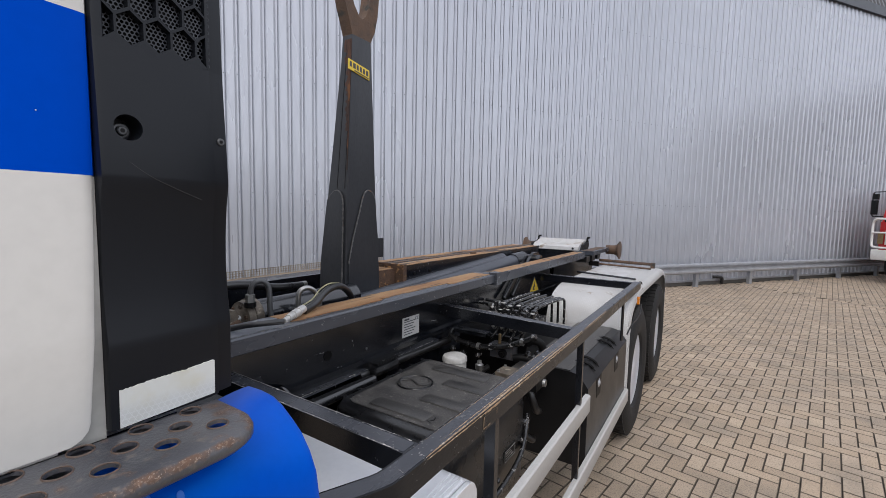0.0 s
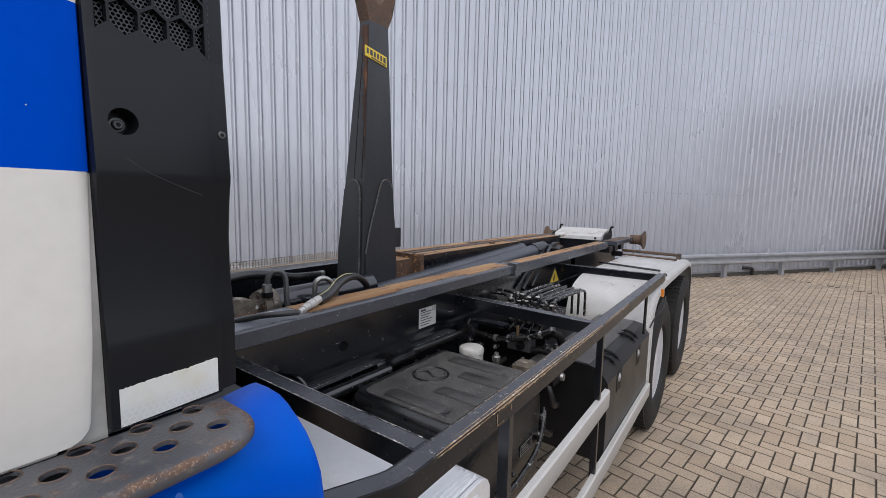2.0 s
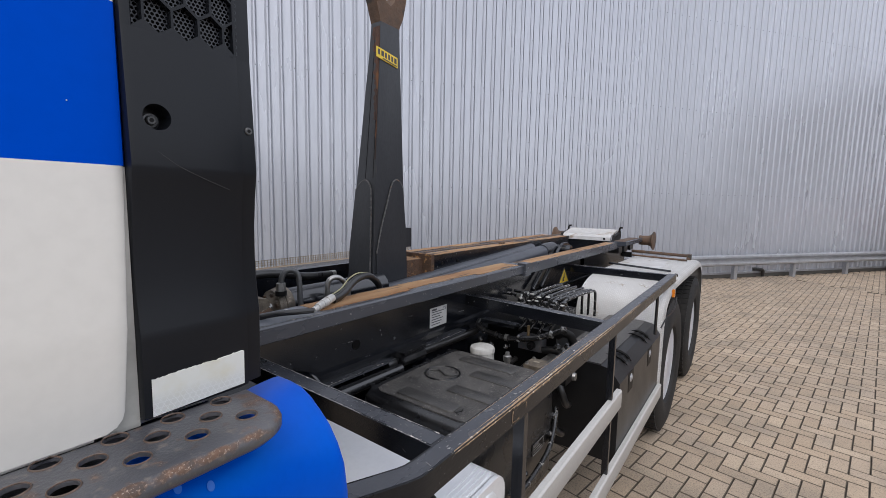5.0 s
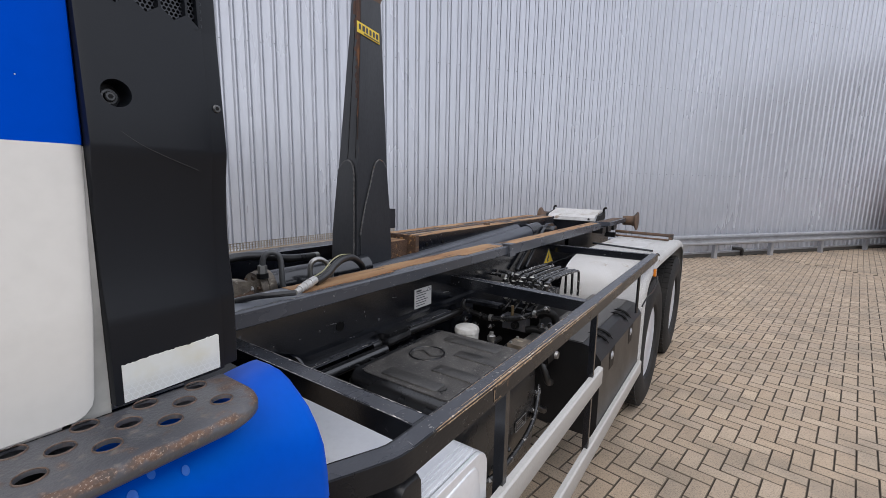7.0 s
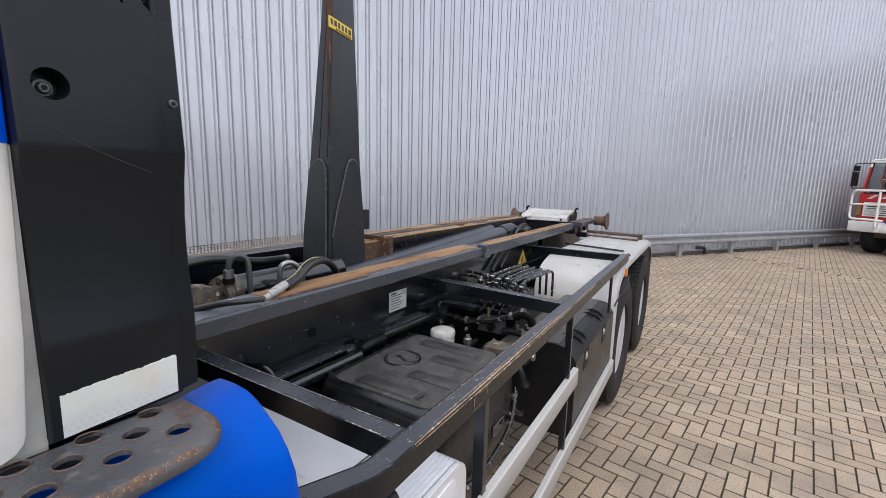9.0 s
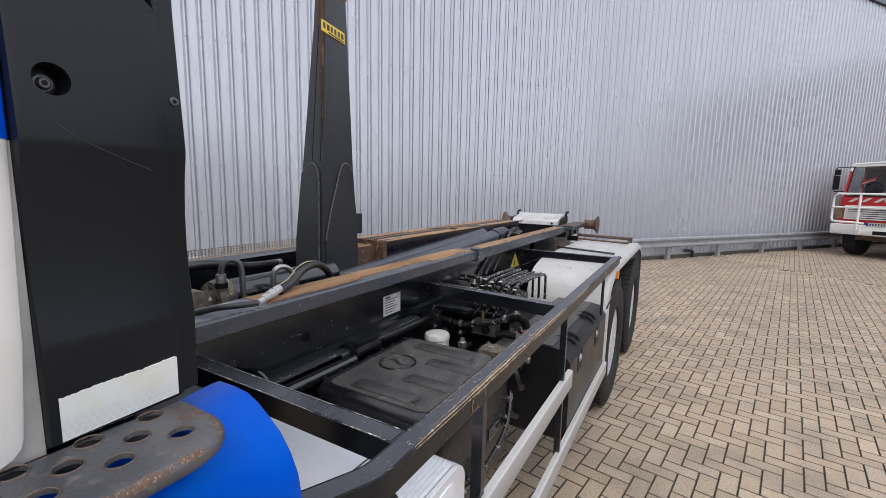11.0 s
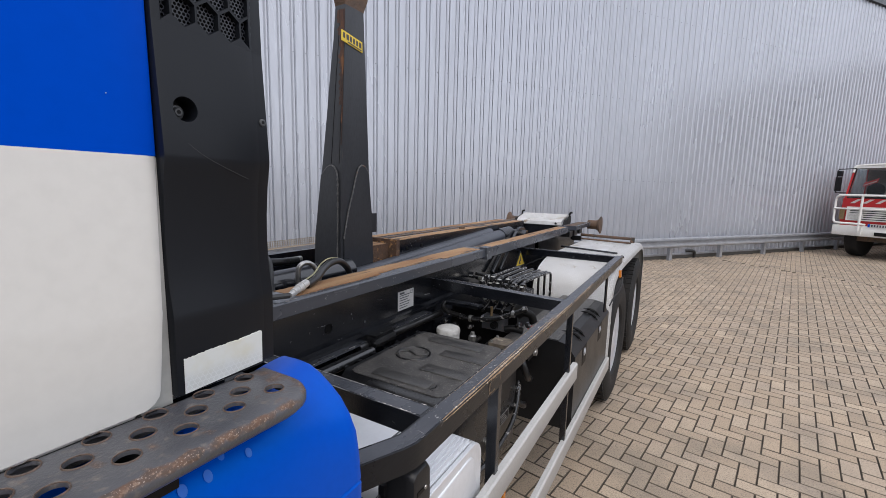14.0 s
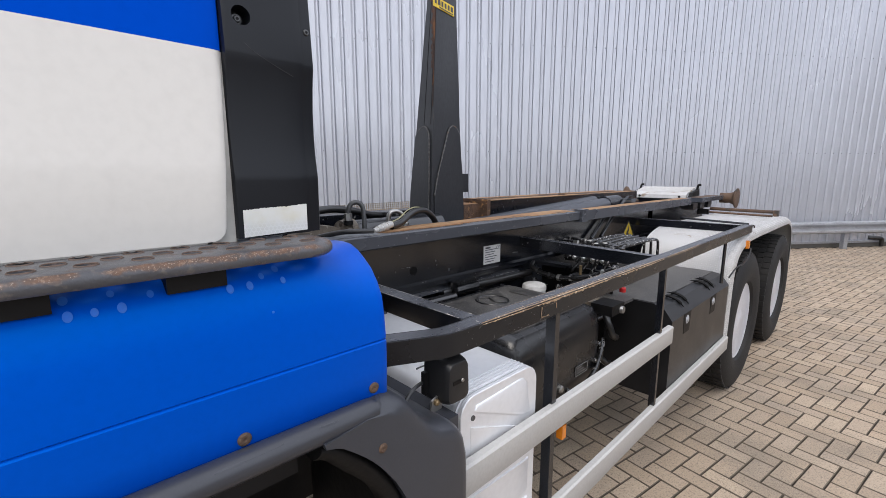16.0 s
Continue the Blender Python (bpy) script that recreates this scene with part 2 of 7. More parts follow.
    "roof_trim": mat("dark roof trim", (0.03, 0.034, 0.042), 0.4, bump=0.02),
    "plinth": mat("dark plinth", (0.085, 0.080, 0.072), 0.8, other=(0.14, 0.13, 0.115), scale=3, amount=0.8, bump=0.2),
    "sand": mat("sandy joint", (0.045, 0.037, 0.028), 0.95, other=(0.085, 0.070, 0.053), scale=5, amount=0.8, bump=0.4),
    "paver_edge": mat("dirty paver edge", (0.085, 0.068, 0.050), 0.9, other=(0.15, 0.12, 0.088), scale=9, amount=0.9, fine=60, bump=0.3),
    "fire_red": mat("fire engine red", (0.42, 0.011, 0.013), 0.32, other=(0.35, 0.010, 0.012), scale=2, amount=0.5, bump=0.01, coat=0.3),
    "fire_white": mat("white bumper paint", (0.74, 0.74, 0.72), 0.4, other=(0.62, 0.61, 0.58), scale=4, amount=0.5, bump=0.02),
    "interior": mat("grey cab interior", (0.34, 0.345, 0.34), 0.7, bump=0.05),
}


def paver_material():
    m = bpy.data.materials.new("concrete paver")
    m.use_nodes = True
    n, l = m.node_tree.nodes, m.node_tree.links
    b = n["Principled BSDF"]
    b.inputs["Specular IOR Level"].default_value = 0.25
    geo, info, co = n.new("ShaderNodeNewGeometry"), n.new("ShaderNodeObjectInfo"), n.new("ShaderNodeTexCoord")
    add = n.new("ShaderNodeMath")
    add.operation = "ADD"
    l.new(geo.outputs["Random Per Island"], add.inputs[0])
    l.new(info.outputs["Random"], add.inputs[1])
    fr = n.new("ShaderNodeMath")
    fr.operation = "FRACT"
    l.new(add.outputs[0], fr.inputs[0])
    tone = n.new("ShaderNodeValToRGB")
    cr = tone.color_ramp
    cr.elements[0].color, cr.elements[1].color = (0.356, 0.275, 0.199, 1), (0.478, 0.379, 0.277, 1)
    e = cr.elements.new(0.45)
    e.color = (0.417, 0.323, 0.233, 1)
    e = cr.elements.new(0.72)
    e.color = (0.396, 0.315, 0.240, 1)
    l.new(fr.outputs[0], tone.inputs[0])
    prev = tone.outputs[0]
    for s, lo, hi, dark, amt in ((0.45, 0.40, 0.75, (0.20, 0.17, 0.14, 1), 0.42), (2.2, 0.48, 0.70, (0.17, 0.15, 0.125, 1), 0.55), (95, 0.52, 0.66, (0.10, 0.085, 0.068, 1), 0.55), (210, 0.50, 0.66, (0.11, 0.092, 0.072, 1), 0.5), (260, 0.56, 0.68, (0.62, 0.56, 0.46, 1), 0.35)):
        t = n.new("ShaderNodeTexNoise")
        t.inputs["Scale"].default_value, t.inputs["Detail"].default_value = s, 5
        l.new(geo.outputs["Position"], t.inputs["Vector"])
        r = n.new("ShaderNodeMapRange")
        r.inputs["From Min"].default_value, r.inputs["From Max"].default_value, r.inputs["To Max"].default_value = lo, hi, amt
        l.new(t.outputs["Fac"], r.inputs[0])
        x = n.new("ShaderNodeMixRGB")
        l.new(r.outputs[0], x.inputs[0])
        l.new(prev, x.inputs[1])
        x.inputs[2].default_value = dark
        prev = x.outputs[0]
    l.new(prev, b.inputs["Base Color"])
    b.inputs["Roughness"].default_value = 0.85
    bt = n.new("ShaderNodeTexNoise")
    bt.inputs["Scale"].default_value, bt.inputs["Detail"].default_value = 160, 4
    l.new(geo.outputs["Position"], bt.inputs["Vector"])
    bp = n.new("ShaderNodeBump")
    bp.inputs["Strength"].default_value, bp.inputs["Distance"].default_value = 0.5, 0.004
    l.new(bt.outputs["Fac"], bp.inputs["Height"])
    l.new(bp.outputs[0], b.inputs["Normal"])
    return m


M["paver"] = paver_material()


def tape_material():
    """Retroreflective tape: pale foil, a faint cell pattern that shows best low down, yellowed patches."""
    m = bpy.data.materials.new("silver retroreflective tape")
    m.use_nodes = True
    n, l = m.node_tree.nodes, m.node_tree.links
    b = n["Principled BSDF"]
    b.inputs["Roughness"].default_value = 0.4
    co = n.new("ShaderNodeTexCoord")
    lines = None
    for turn in (0, 60, -60):
        mp = n.new("ShaderNodeMapping")
        mp.inputs["Rotation"].default_value = (radians(turn), 0, 0)
        l.new(co.outputs["Object"], mp.inputs[0])
        w = n.new("ShaderNodeTexWave")
        w.wave_type, w.bands_direction, w.wave_profile = "BANDS", "Z", "TRI"
        w.inputs["Scale"].default_value = 52
        w.inputs["Distortion"].default_value = 0.0
        l.new(mp.outputs[0], w.inputs["Vector"])
        r = n.new("ShaderNodeMapRange")
        r.inputs["From Min"].default_value, r.inputs["From Max"].default_value = 0.86, 0.95
        l.new(w.outputs["Fac"], r.inputs[0])
        if lines is None:
            lines = r.outputs[0]
        else:
            mx = n.new("ShaderNodeMath")
            mx.operation = "MAXIMUM"
            l.new(lines, mx.inputs[0])
            l.new(r.outputs[0], mx.inputs[1])
            lines = mx.outputs[0]
    sep = n.new("ShaderNodeSeparateXYZ")
    l.new(co.outputs["Object"], sep.inputs[0])
    low = n.new("ShaderNodeMapRange")
    low.inputs["From Min"].default_value, low.inputs["From Max"].default_value = 1.527, 1.512
    low.inputs["To Min"].default_value, low.inputs["To Max"].default_value = 0.0, 0.62
    l.new(sep.outputs["Z"], low.inputs[0])
    f = n.new("ShaderNodeMath")
    f.operation = "MULTIPLY"
    l.new(lines, f.inputs[0])
    l.new(low.outputs[0], f.inputs[1])
    t = n.new("ShaderNodeTexNoise")
    t.inputs["Scale"].default_value, t.inputs["Detail"].default_value = 22, 6
    l.new(co.outputs["Object"], t.inputs["Vector"])
    stain = n.new("ShaderNodeMapRange")
    stain.inputs["From Min"].default_value, stain.inputs["From Max"].default_value = 0.45, 0.7
    l.new(t.outputs["Fac"], stain.inputs[0])
    c1, c2 = n.new("ShaderNodeMixRGB"), n.new("ShaderNodeMixRGB")
    c1.inputs[1].default_value, c1.inputs[2].default_value = (0.62, 0.63, 0.60, 1), (0.58, 0.56, 0.46, 1)
    c2.inputs[2].default_value = (0.66, 0.68, 0.68, 1)
    c3 = n.new("ShaderNodeMixRGB")
    c3.inputs[2].default_value = (0.50, 0.525, 0.545, 1)
    l.new(low.outputs[0], c3.inputs[0])
    l.new(c1.outputs[0], c3.inputs[1])
    l.new(stain.outputs[0], c1.inputs[0])
    l.new(f.outputs[0], c2.inputs[0])
    l.new(c3.outputs[0], c2.inputs[1])
    l.new(c2.outputs[0], b.inputs["Base Color"])
    return m


M["tape"] = tape_material()


def step_material():
    """Grey step metal; paint rubbed through to rust on the rear corner and along the outer rim."""
    m = bpy.data.materials.new("worn grey step metal")
    m.use_nodes = True
    n, l = m.node_tree.nodes, m.node_tree.links
    b = n["Principled BSDF"]
    geo = n.new("ShaderNodeNewGeometry")
    sep = n.new("ShaderNodeSeparateXYZ")
    l.new(geo.outputs["Position"], sep.inputs[0])

    def noise(scale, lo, hi, detail=6):
        t = n.new("ShaderNodeTexNoise")
        t.inputs["Scale"].default_value, t.inputs["Detail"].default_value = scale, detail
        l.new(geo.outputs["Position"], t.inputs["Vector"])
        return span(t.outputs["Fac"], lo, hi)

    def span(source, lo, hi, a=0.0, c=1.0):
        r = n.new("ShaderNodeMapRange")
        r.inputs["From Min"].default_value, r.inputs["From Max"].default_value = lo, hi
        r.inputs["To Min"].default_value, r.inputs["To Max"].default_value = a, c
        l.new(source, r.inputs[0])
        return r.outputs[0]

    def calc(kind, p, q):
        x = n.new("ShaderNodeMath")
        x.operation = kind
        for k, v in enumerate((p, q)):
            if isinstance(v, float):
                x.inputs[k].default_value = v
            else:
                l.new(v, x.inputs[k])
        return x.outputs[0]

    def mix(fac, a, c):
        x = n.new("ShaderNodeMixRGB")
        l.new(fac, x.inputs[0])
        for k, v in ((1, a), (2, c)):
            if isinstance(v, tuple):
                x.inputs[k].default_value = (*v, 1)
            else:
                l.new(v, x.inputs[k])
        return x.outputs[0]

    grey = mix(noise(9, 0.38, 0.68), (0.052, 0.054, 0.062), (0.088, 0.088, 0.094))
    grey = mix(noise(70, 0.60, 0.72), grey, (0.13, 0.115, 0.105))
    rust = mix(noise(60, 0.35, 0.65), (0.118, 0.062, 0.036), (0.058, 0.042, 0.035))
    rust = mix(noise(260, 0.52, 0.64), rust, (0.185, 0.118, 0.080))
    rust = mix(noise(520, 0.60, 0.68), rust, (0.30, 0.24, 0.20))
    rim = span(sep.outputs["X"], 1.2530, 1.2585, 0.0, 0.60)
    side = span(sep.outputs["Z"], TOP_EDGE - 0.011, TOP_EDGE - 0.004, 0.0, 1.0)
    corner = calc("MULTIPLY", span(sep.outputs["Y"], -0.476, -0.438, 0.0, 0.72), span(sep.outputs["X"], 1.15, 1.205, 0.3, 1.0))
    worn = calc("MULTIPLY", calc("MAXIMUM", rim, corner), side)
    fac = span(calc("ADD", worn, noise(48, 0.25, 0.75)), 0.70, 1.06)
    l.new(mix(fac, grey, rust), b.inputs["Base Color"])
    l.new(span(fac, 0.0, 1.0, 0.34, 0.55), b.inputs["Roughness"])
    bp = n.new("ShaderNodeBump")
    bp.inputs["Strength"].default_value, bp.inputs["Distance"].default_value = 0.25, 0.0015
    l.new(noise(230, 0.3, 0.7), bp.inputs["Height"])
    l.new(bp.outputs[0], b.inputs["Normal"])
    return m


TOP_EDGE = 1.494
M["step"] = step_material()

# ---- mesh helpers ----


def finish(bm, bevel=0.0, segments=2, smooth=False, angle=40):
    if bevel:
        edges = [e for e in bm.edges if e.is_manifold and e.calc_face_angle(0) > radians(angle)]
        bmesh.ops.bevel(bm, geom=edges, offset=bevel, segments=segments, affect="EDGES", clamp_overlap=True)
    bmesh.ops.recalc_face_normals(bm, faces=bm.faces)
    if smooth:
        for f in bm.faces:
            f.smooth = True
        for e in bm.edges:
            if e.is_manifold and e.calc_face_angle(0) > radians(angle):
                e.smooth = False
    return bm


def add_box(bm, x0, x1, y0, y1, z0, z1, m=None):
    v = [bm.verts.new(p) for p in ((x0, y0, z0), (x1, y0, z0), (x1, y1, z0), (x0, y1, z0), (x0, y0, z1), (x1, y0, z1), (x1, y1, z1), (x0, y1, z1))]
    if m is not None:
        for q in v:
            q.co = m @ q.co
    for f in ((0, 3, 2, 1), (4, 5, 6, 7), (0, 1, 5, 4), (1, 2, 6, 5), (2, 3, 7, 6), (3, 0, 4, 7)):
        bm.faces.new([v[i] for i in f])
    return v


def box(x0, x1, y0, y1, z0, z1, bevel=0.004, segments=2, m=None):
    bm = bmesh.new()
    add_box(bm, x0, x1, y0, y1, z0, z1, m)
    return finish(bm, bevel, segments, smooth=True)


def loft(rings, closed=True, caps=True, bevel=0.0, smooth=True, angle=40):
    """Skin a list of rings, each a list of points of equal number."""
    bm = bmesh.new()
    rows = [[bm.verts.new(p) for p in r] for r in rings]
    k = len(rows[0])
    for a, b in zip(rows, rows[1:]):
        for i in range(k if closed else k - 1):
            j = (i + 1) % k
            bm.faces.new((a[i], a[j], b[j], b[i]))
    if caps and closed:
        bm.faces.new(rows[0][::-1])
        bm.faces.new(rows[-1])
    return finish(bm, bevel, 2, smooth, angle)


def prism(profile, axis, lo, hi, bevel=0.003, smooth=True, angle=35):
    """Extrude a profile of 2D points along an axis; the points give the other two axes in order."""
    def at(p, w):
        q = [p[0], p[1]]
        q.insert("xyz".index(axis), w)
        return q
    return loft([[at(p, lo) for p in profile], [at(p, hi) for p in profile]], bevel=bevel, smooth=smooth, angle=angle)


def smooth_path(pts, per=6):
    """A Catmull-Rom line through the points."""
    pts = [Vector(p) for p in pts]
    if len(pts) < 3:
        return pts
    ext = [2 * pts[0] - pts[1], *pts, 2 * pts[-1] - pts[-2]]
    out = []
    for i in range(1, len(ext) - 2):
        a, b, c, d = ext[i - 1:i + 3]
        for s in range(per):
            t = s / per
            out.append(0.5 * (2 * b + (c - a) * t + (2 * a - 5 * b + 4 * c - d) * t * t + (3 * b - a - 3 * c + d) * t ** 3))
    return out + [pts[-1]]


def tube(pts, r, sides=10, curve=True, per=6, bm=None):
    """A round bar or hose along a line; r may be a number or one value a point."""
    line = smooth_path(pts, per) if curve else [Vector(p) for p in pts]
    own = bm is None
    bm = bm or bmesh.new()
    rings, up = [], Vector((0, 0, 1))
    for i, p in enumerate(line):
        d = (line[min(i + 1, len(line) - 1)] - line[max(i - 1, 0)]).normalized()
        side = d.cross(up)
        if side.length < 0.1:
            side = d.cross(Vector((1, 0, 0)))
        side.normalize()
        over = side.cross(d)
        up = over
        rad = r if isinstance(r, (int, float)) else r[round(i * (len(r) - 1) / max(len(line) - 1, 1))]
        rings.append([bm.verts.new(p + rad * (math.cos(a) * side + math.sin(a) * over)) for a in (2 * math.pi * s / sides for s in range(sides))])
    for a, b in zip(rings, rings[1:]):
        for i in range(sides):
            j = (i + 1) % sides
            bm.faces.new((a[i], a[j], b[j], b[i]))
    bm.faces.new(rings[0][::-1])
    bm.faces.new(rings[-1])
    return finish(bm, smooth=True, angle=50) if own else bm


def lathe(profile, centre, axis, sides=24):
    """Turn (along, radius) points round an axis through centre."""
    i = "xyz".index(axis)
    rings = []
    for s, r in profile:
        ring = []
        for k in range(sides):
            a = 2 * math.pi * k / sides
            p = [r * math.cos(a), r * math.sin(a)]
            p.insert(i, s)
            ring.append(Vector(p) + Vector(centre))
        rings.append(ring)
    return loft(rings, angle=30)


def cyl(p, q, r, sides=16, bm=None):
    return tube([p, q], r, sides, curve=False, bm=bm)


def worn_line(a, b, across, wide, seed, gaps=0.35):
    """A thin broken line from a to b, for rubbed paint and painted edge glints, lying on a surface; across gives its
    breadth's direction.
    """
    r = random.Random(seed)
    a, b, across = Vector(a), Vector(b), Vector(across).normalized()
    n = max(6, int((b - a).length / 0.008))
    bm = bmesh.new()
    prev, run, show = None, 0, True
    for k in range(n + 1):
        if run <= 0:
            show = r.random() > gaps
            run = r.randint(3, 14)
        run -= 1
        p = a.lerp(b, k / n)
        w = wide * r.uniform(0.25, 1.0)
        w = w if show else wide * 0.08
        row = [bm.verts.new(p), bm.verts.new(p + across * w)]
        if prev and row:
            bm.faces.new((prev[0], prev[1], row[1], row[0]))
        prev = row
    return finish(bm)


def flecks(place, wide, long, n, seed, size=0.0022, edge=0.0):
    """Small ragged chips strewn over a patch; place turns (u, v) in metres into a point on it. edge: share that gathers at both long rims."""
    r = random.Random(seed)
    bm = bmesh.new()
    for _ in range(n):
        v = r.uniform(0.0, long)
        u = r.uniform(0.0, wide)
        if r.random() < edge:
            u = abs(r.gauss(0.0, 0.05)) * wide
            u = min(u, wide) if r.random() < 0.5 else wide - min(u, wide)
        a = r.uniform(0.0, math.pi)
        w = size * r.uniform(0.15, 0.45)
        h = size * (r.uniform(0.4, 1.2) if r.random() < 0.8 else r.uniform(1.5, 3.5))
        corners = []
        for k in range(5):
            q = 2 * math.pi * k / 5
            p, t = w * math.cos(q) * r.uniform(0.6, 1.2), h * math.sin(q) * r.uniform(0.6, 1.2)
            uu = min(max(u + p * math.cos(a) - t * math.sin(a), 0.0), wide)
            vv = min(max(v + p * math.sin(a) + t * math.cos(a), 0.0), long)
            corners.append(bm.verts.new(place(uu, vv)))
        bm.faces.new(corners)
    bmesh.ops.recalc_face_normals(bm, faces=bm.faces)
    return bm


def chips(place, wide, long, n, seed, material, parent, size=0.0022, edge=0.0):
    ob = part("paint_wear", flecks(place, wide, long, n, seed, size, edge), material, parent)
    ob["kind"] = "stuff"


def mesh_object(name, bm, material):
    me = bpy.data.meshes.new(name)
    bm.to_mesh(me)
    bm.free()
    for mm in material if isinstance(material, (list, tuple)) else (material,):
        me.materials.append(mm)
    return new(name, me)


def part(name, bm, material, parent, label=""):
    ob = mesh_object(name, bm, material)
    ob.parent = parent
    if parent.parent is None:
        ob.matrix_parent_inverse = Matrix.Translation(ROOTS.get(parent.name, (0, 0, 0))).inverted()
    return tagged(ob, label)


ROOTS = {}


def thing(name, at, label, category, group=""):
    ob = new(name)
    ob.empty_display_size = 0.2
    ob.location = at
    ROOTS[ob.name] = at
    return tagged(ob, label, category, group)


def structure(name, bm, material, label, category):
    return tagged(mesh_object(name, bm, material), label, category, kind="structure")


def text_mesh(body, size, place, material, name, parent, label=""):
    """Built-in letters turned to a mesh; place maps the letters' x, y plane into the world."""
    c = bpy.data.curves.new(name, "FONT")
    c.body, c.size, c.extrude, c.align_x = body, size, 0.0006, "CENTER"
    tmp = bpy.data.objects.new(name, c)
    me = bpy.data.meshes.new_from_object(tmp)
    bpy.data.objects.remove(tmp)
    bm = bmesh.new()
    bm.from_mesh(me)
    bm.transform(place)
    return part(name, bm, material, parent, label)

# ---- ground and building ----
WALL_U, WALL_N = Vector((0.589, 0.808, 0)).normalized(), Vector((0.808, -0.589, 0)).normalized()
WALL_0 = Vector((1.33, 11.8, 0)) - 0.3 * WALL_N


def wall_point(s, out, z):
    return WALL_0 + s * WALL_U + out * WALL_N + Vector((0, 0, z))


bm = bmesh.new()
v = [bm.verts.new(p) for p in ((-400, -400, -0.012), (400, -400, -0.012), (400, 400, -0.012), (-400, 400, -0.012))]
bm.faces.new(v)
structure("ground", bm, M["sand"], "sandy ground under the block paving of a yard", "ground")

# ribbed sheet wall: broad pans and narrow raised ribs
PITCH, LOW, HIGH = 0.2033, 0.115, 8.0
S0, S1 = -10.558 - 76 * 0.2033, 30.0
bm = bmesh.new()
prof = []
k = 0
s = S0
while s < S1:
    for a, o in ((-0.026, 0.0), (-0.025, -0.018), (-0.014, -0.018), (-0.013, 0.0), (0.008, 0.025), (0.030, 0.025), (0.044, 0.0), (0.045, -0.024), (0.060, -0.024), (0.061, 0.0)):
        prof.append((s + a, o))
    s += PITCH
cols = [(bm.verts.new(wall_point(a, o, LOW)), bm.verts.new(wall_point(a, o, HIGH))) for a, o in prof]
for a, b in zip(cols, cols[1:]):
    bm.faces.new((a[0], b[0], b[1], a[1]))
wall = structure("wall_north", finish(bm), M["wall_sheet"], "light grey ribbed steel sheet wall of a hall", "wall")

bm = bmesh.new()
for i in range(int((S1 - S0) / PITCH)):
    for j, z in enumerate((2.04, 3.96, 5.95, 7.6)):
        p = wall_point(S0 + i * PITCH + 0.02, 0.028, z)
        bmesh.ops.create_cone(bm, cap_ends=True, segments=6, radius1=0.009, radius2=0.007, depth=0.008, matrix=Matrix.Translation(p) @ WALL_N.to_track_quat("Z", "Y").to_matrix().to_4x4())
    if i % 4 == 0:
        for z in (2.95, 4.93):
            p = wall_point(S0 + i * PITCH + 0.02, 0.028, z + 0.1 * math.sin(i * 1.7))
            bmesh.ops.create_cone(bm, cap_ends=True, segments=6, radius1=0.007, radius2=0.005, depth=0.008, matrix=Matrix.Translation(p) @ WALL_N.to_track_quat("Z", "Y").to_matrix().to_4x4())
screws = part("screws", bm, M["pipe"], wall, "small sheet metal screws")
screws["kind"] = "stuff"

def wall_box(s0, s1, o0, o1, z0, z1, bevel=0.004):
    m = Matrix.Translation(WALL_0) @ Matrix(((WALL_U.x, WALL_N.x, 0, 0), (WALL_U.y, WALL_N.y, 0, 0), (0, 0, 1, 0), (0, 0, 0, 1)))
    return box(s0, s1, o0, o1, z0, z1, bevel, 1, m)

part("base_flashing", wall_box(S0, S1, -0.02, 0.055, 0.095, 0.140, 0.006), M["galv"], wall, "grey folded flashing under the wall sheets")
structure("plinth", wall_box(S0, S1, -0.25, 0.01, 0, 0.094), M["plinth"], "dark concrete plinth below the sheet wall", "plinth")
structure("trim_roof", wall_box(S0, S1, -0.3, 0.09, 8.0, 8.26), M["roof_trim"], "dark roof edge trim on top of the wall", "roof trim")
structure("hall_back", wall_box(S0, S1, -8.0, -0.10, 0.0, 7.98, 0), M["wall_sheet"], "grey body of the hall behind the sheet wall", "wall")
bm = bmesh.new()
prof = []
s = S0
while s < S1:
    for a, o in ((0.0, 0.0), (0.10, 0.0), (0.12, 0.03), (0.18, 0.03), (0.2, 0.0)):
        prof.append((s + a, o - 0.02))
    s += 0.205
cols = [(bm.verts.new(wall_point(a, o, 8.26)), bm.verts.new(wall_point(a, o - 0.6, 10.2))) for a, o in prof]
for a, b in zip(cols, cols[1:]):
    bm.faces.new((a[0], b[0], b[1], a[1]))
structure("roof", finish(bm), M["fender"], "grey ribbed roof sheets above the dark trim", "roof")

# unseen wall, added so the sheet wall's pans reflect something dark
structure("unseen_wall_end", wall_box(16.5, 16.9, 0.3, 15.0, 0.0, 8.0, 0.02), M["unseen_wall"], "unseen dark wall added to darken the sheet wall's reflections", "wall")

# crash barrier along the wall
barrier = thing("guard_rail", tuple(wall_point(0, 0.3, 0)), "galvanised steel crash barrier standing along the sheet wall", "guard rail")
beam_face = [(0.0, 0.612), (-0.062, 0.590), (-0.067, 0.552), (0.008, 0.502), (0.008, 0.470), (-0.067, 0.416), (-0.062, 0.378), (0.0, 0.348)]
beam_prof = beam_face + [(o + 0.010, z) for o, z in reversed(beam_face)]
rings = []
for s in (S0, S1):
    rings.append([tuple(wall_point(s, 0.26 - o + 0.06 - 0.02, z)) for o, z in beam_prof])
part("beam", loft(rings, smooth=False), M["galv"], barrier)
for i in range(-10, 12):
    s = 2.02 * i
    part("post", wall_box(s - 0.05, s + 0.05, 0.17, 0.255, 0.0, 0.56), M["galv"], barrier)
    part("spacer", wall_box(s - 0.12, s - 0.06, 0.20, 0.27, 0.40, 0.55), M["galv"], barrier)
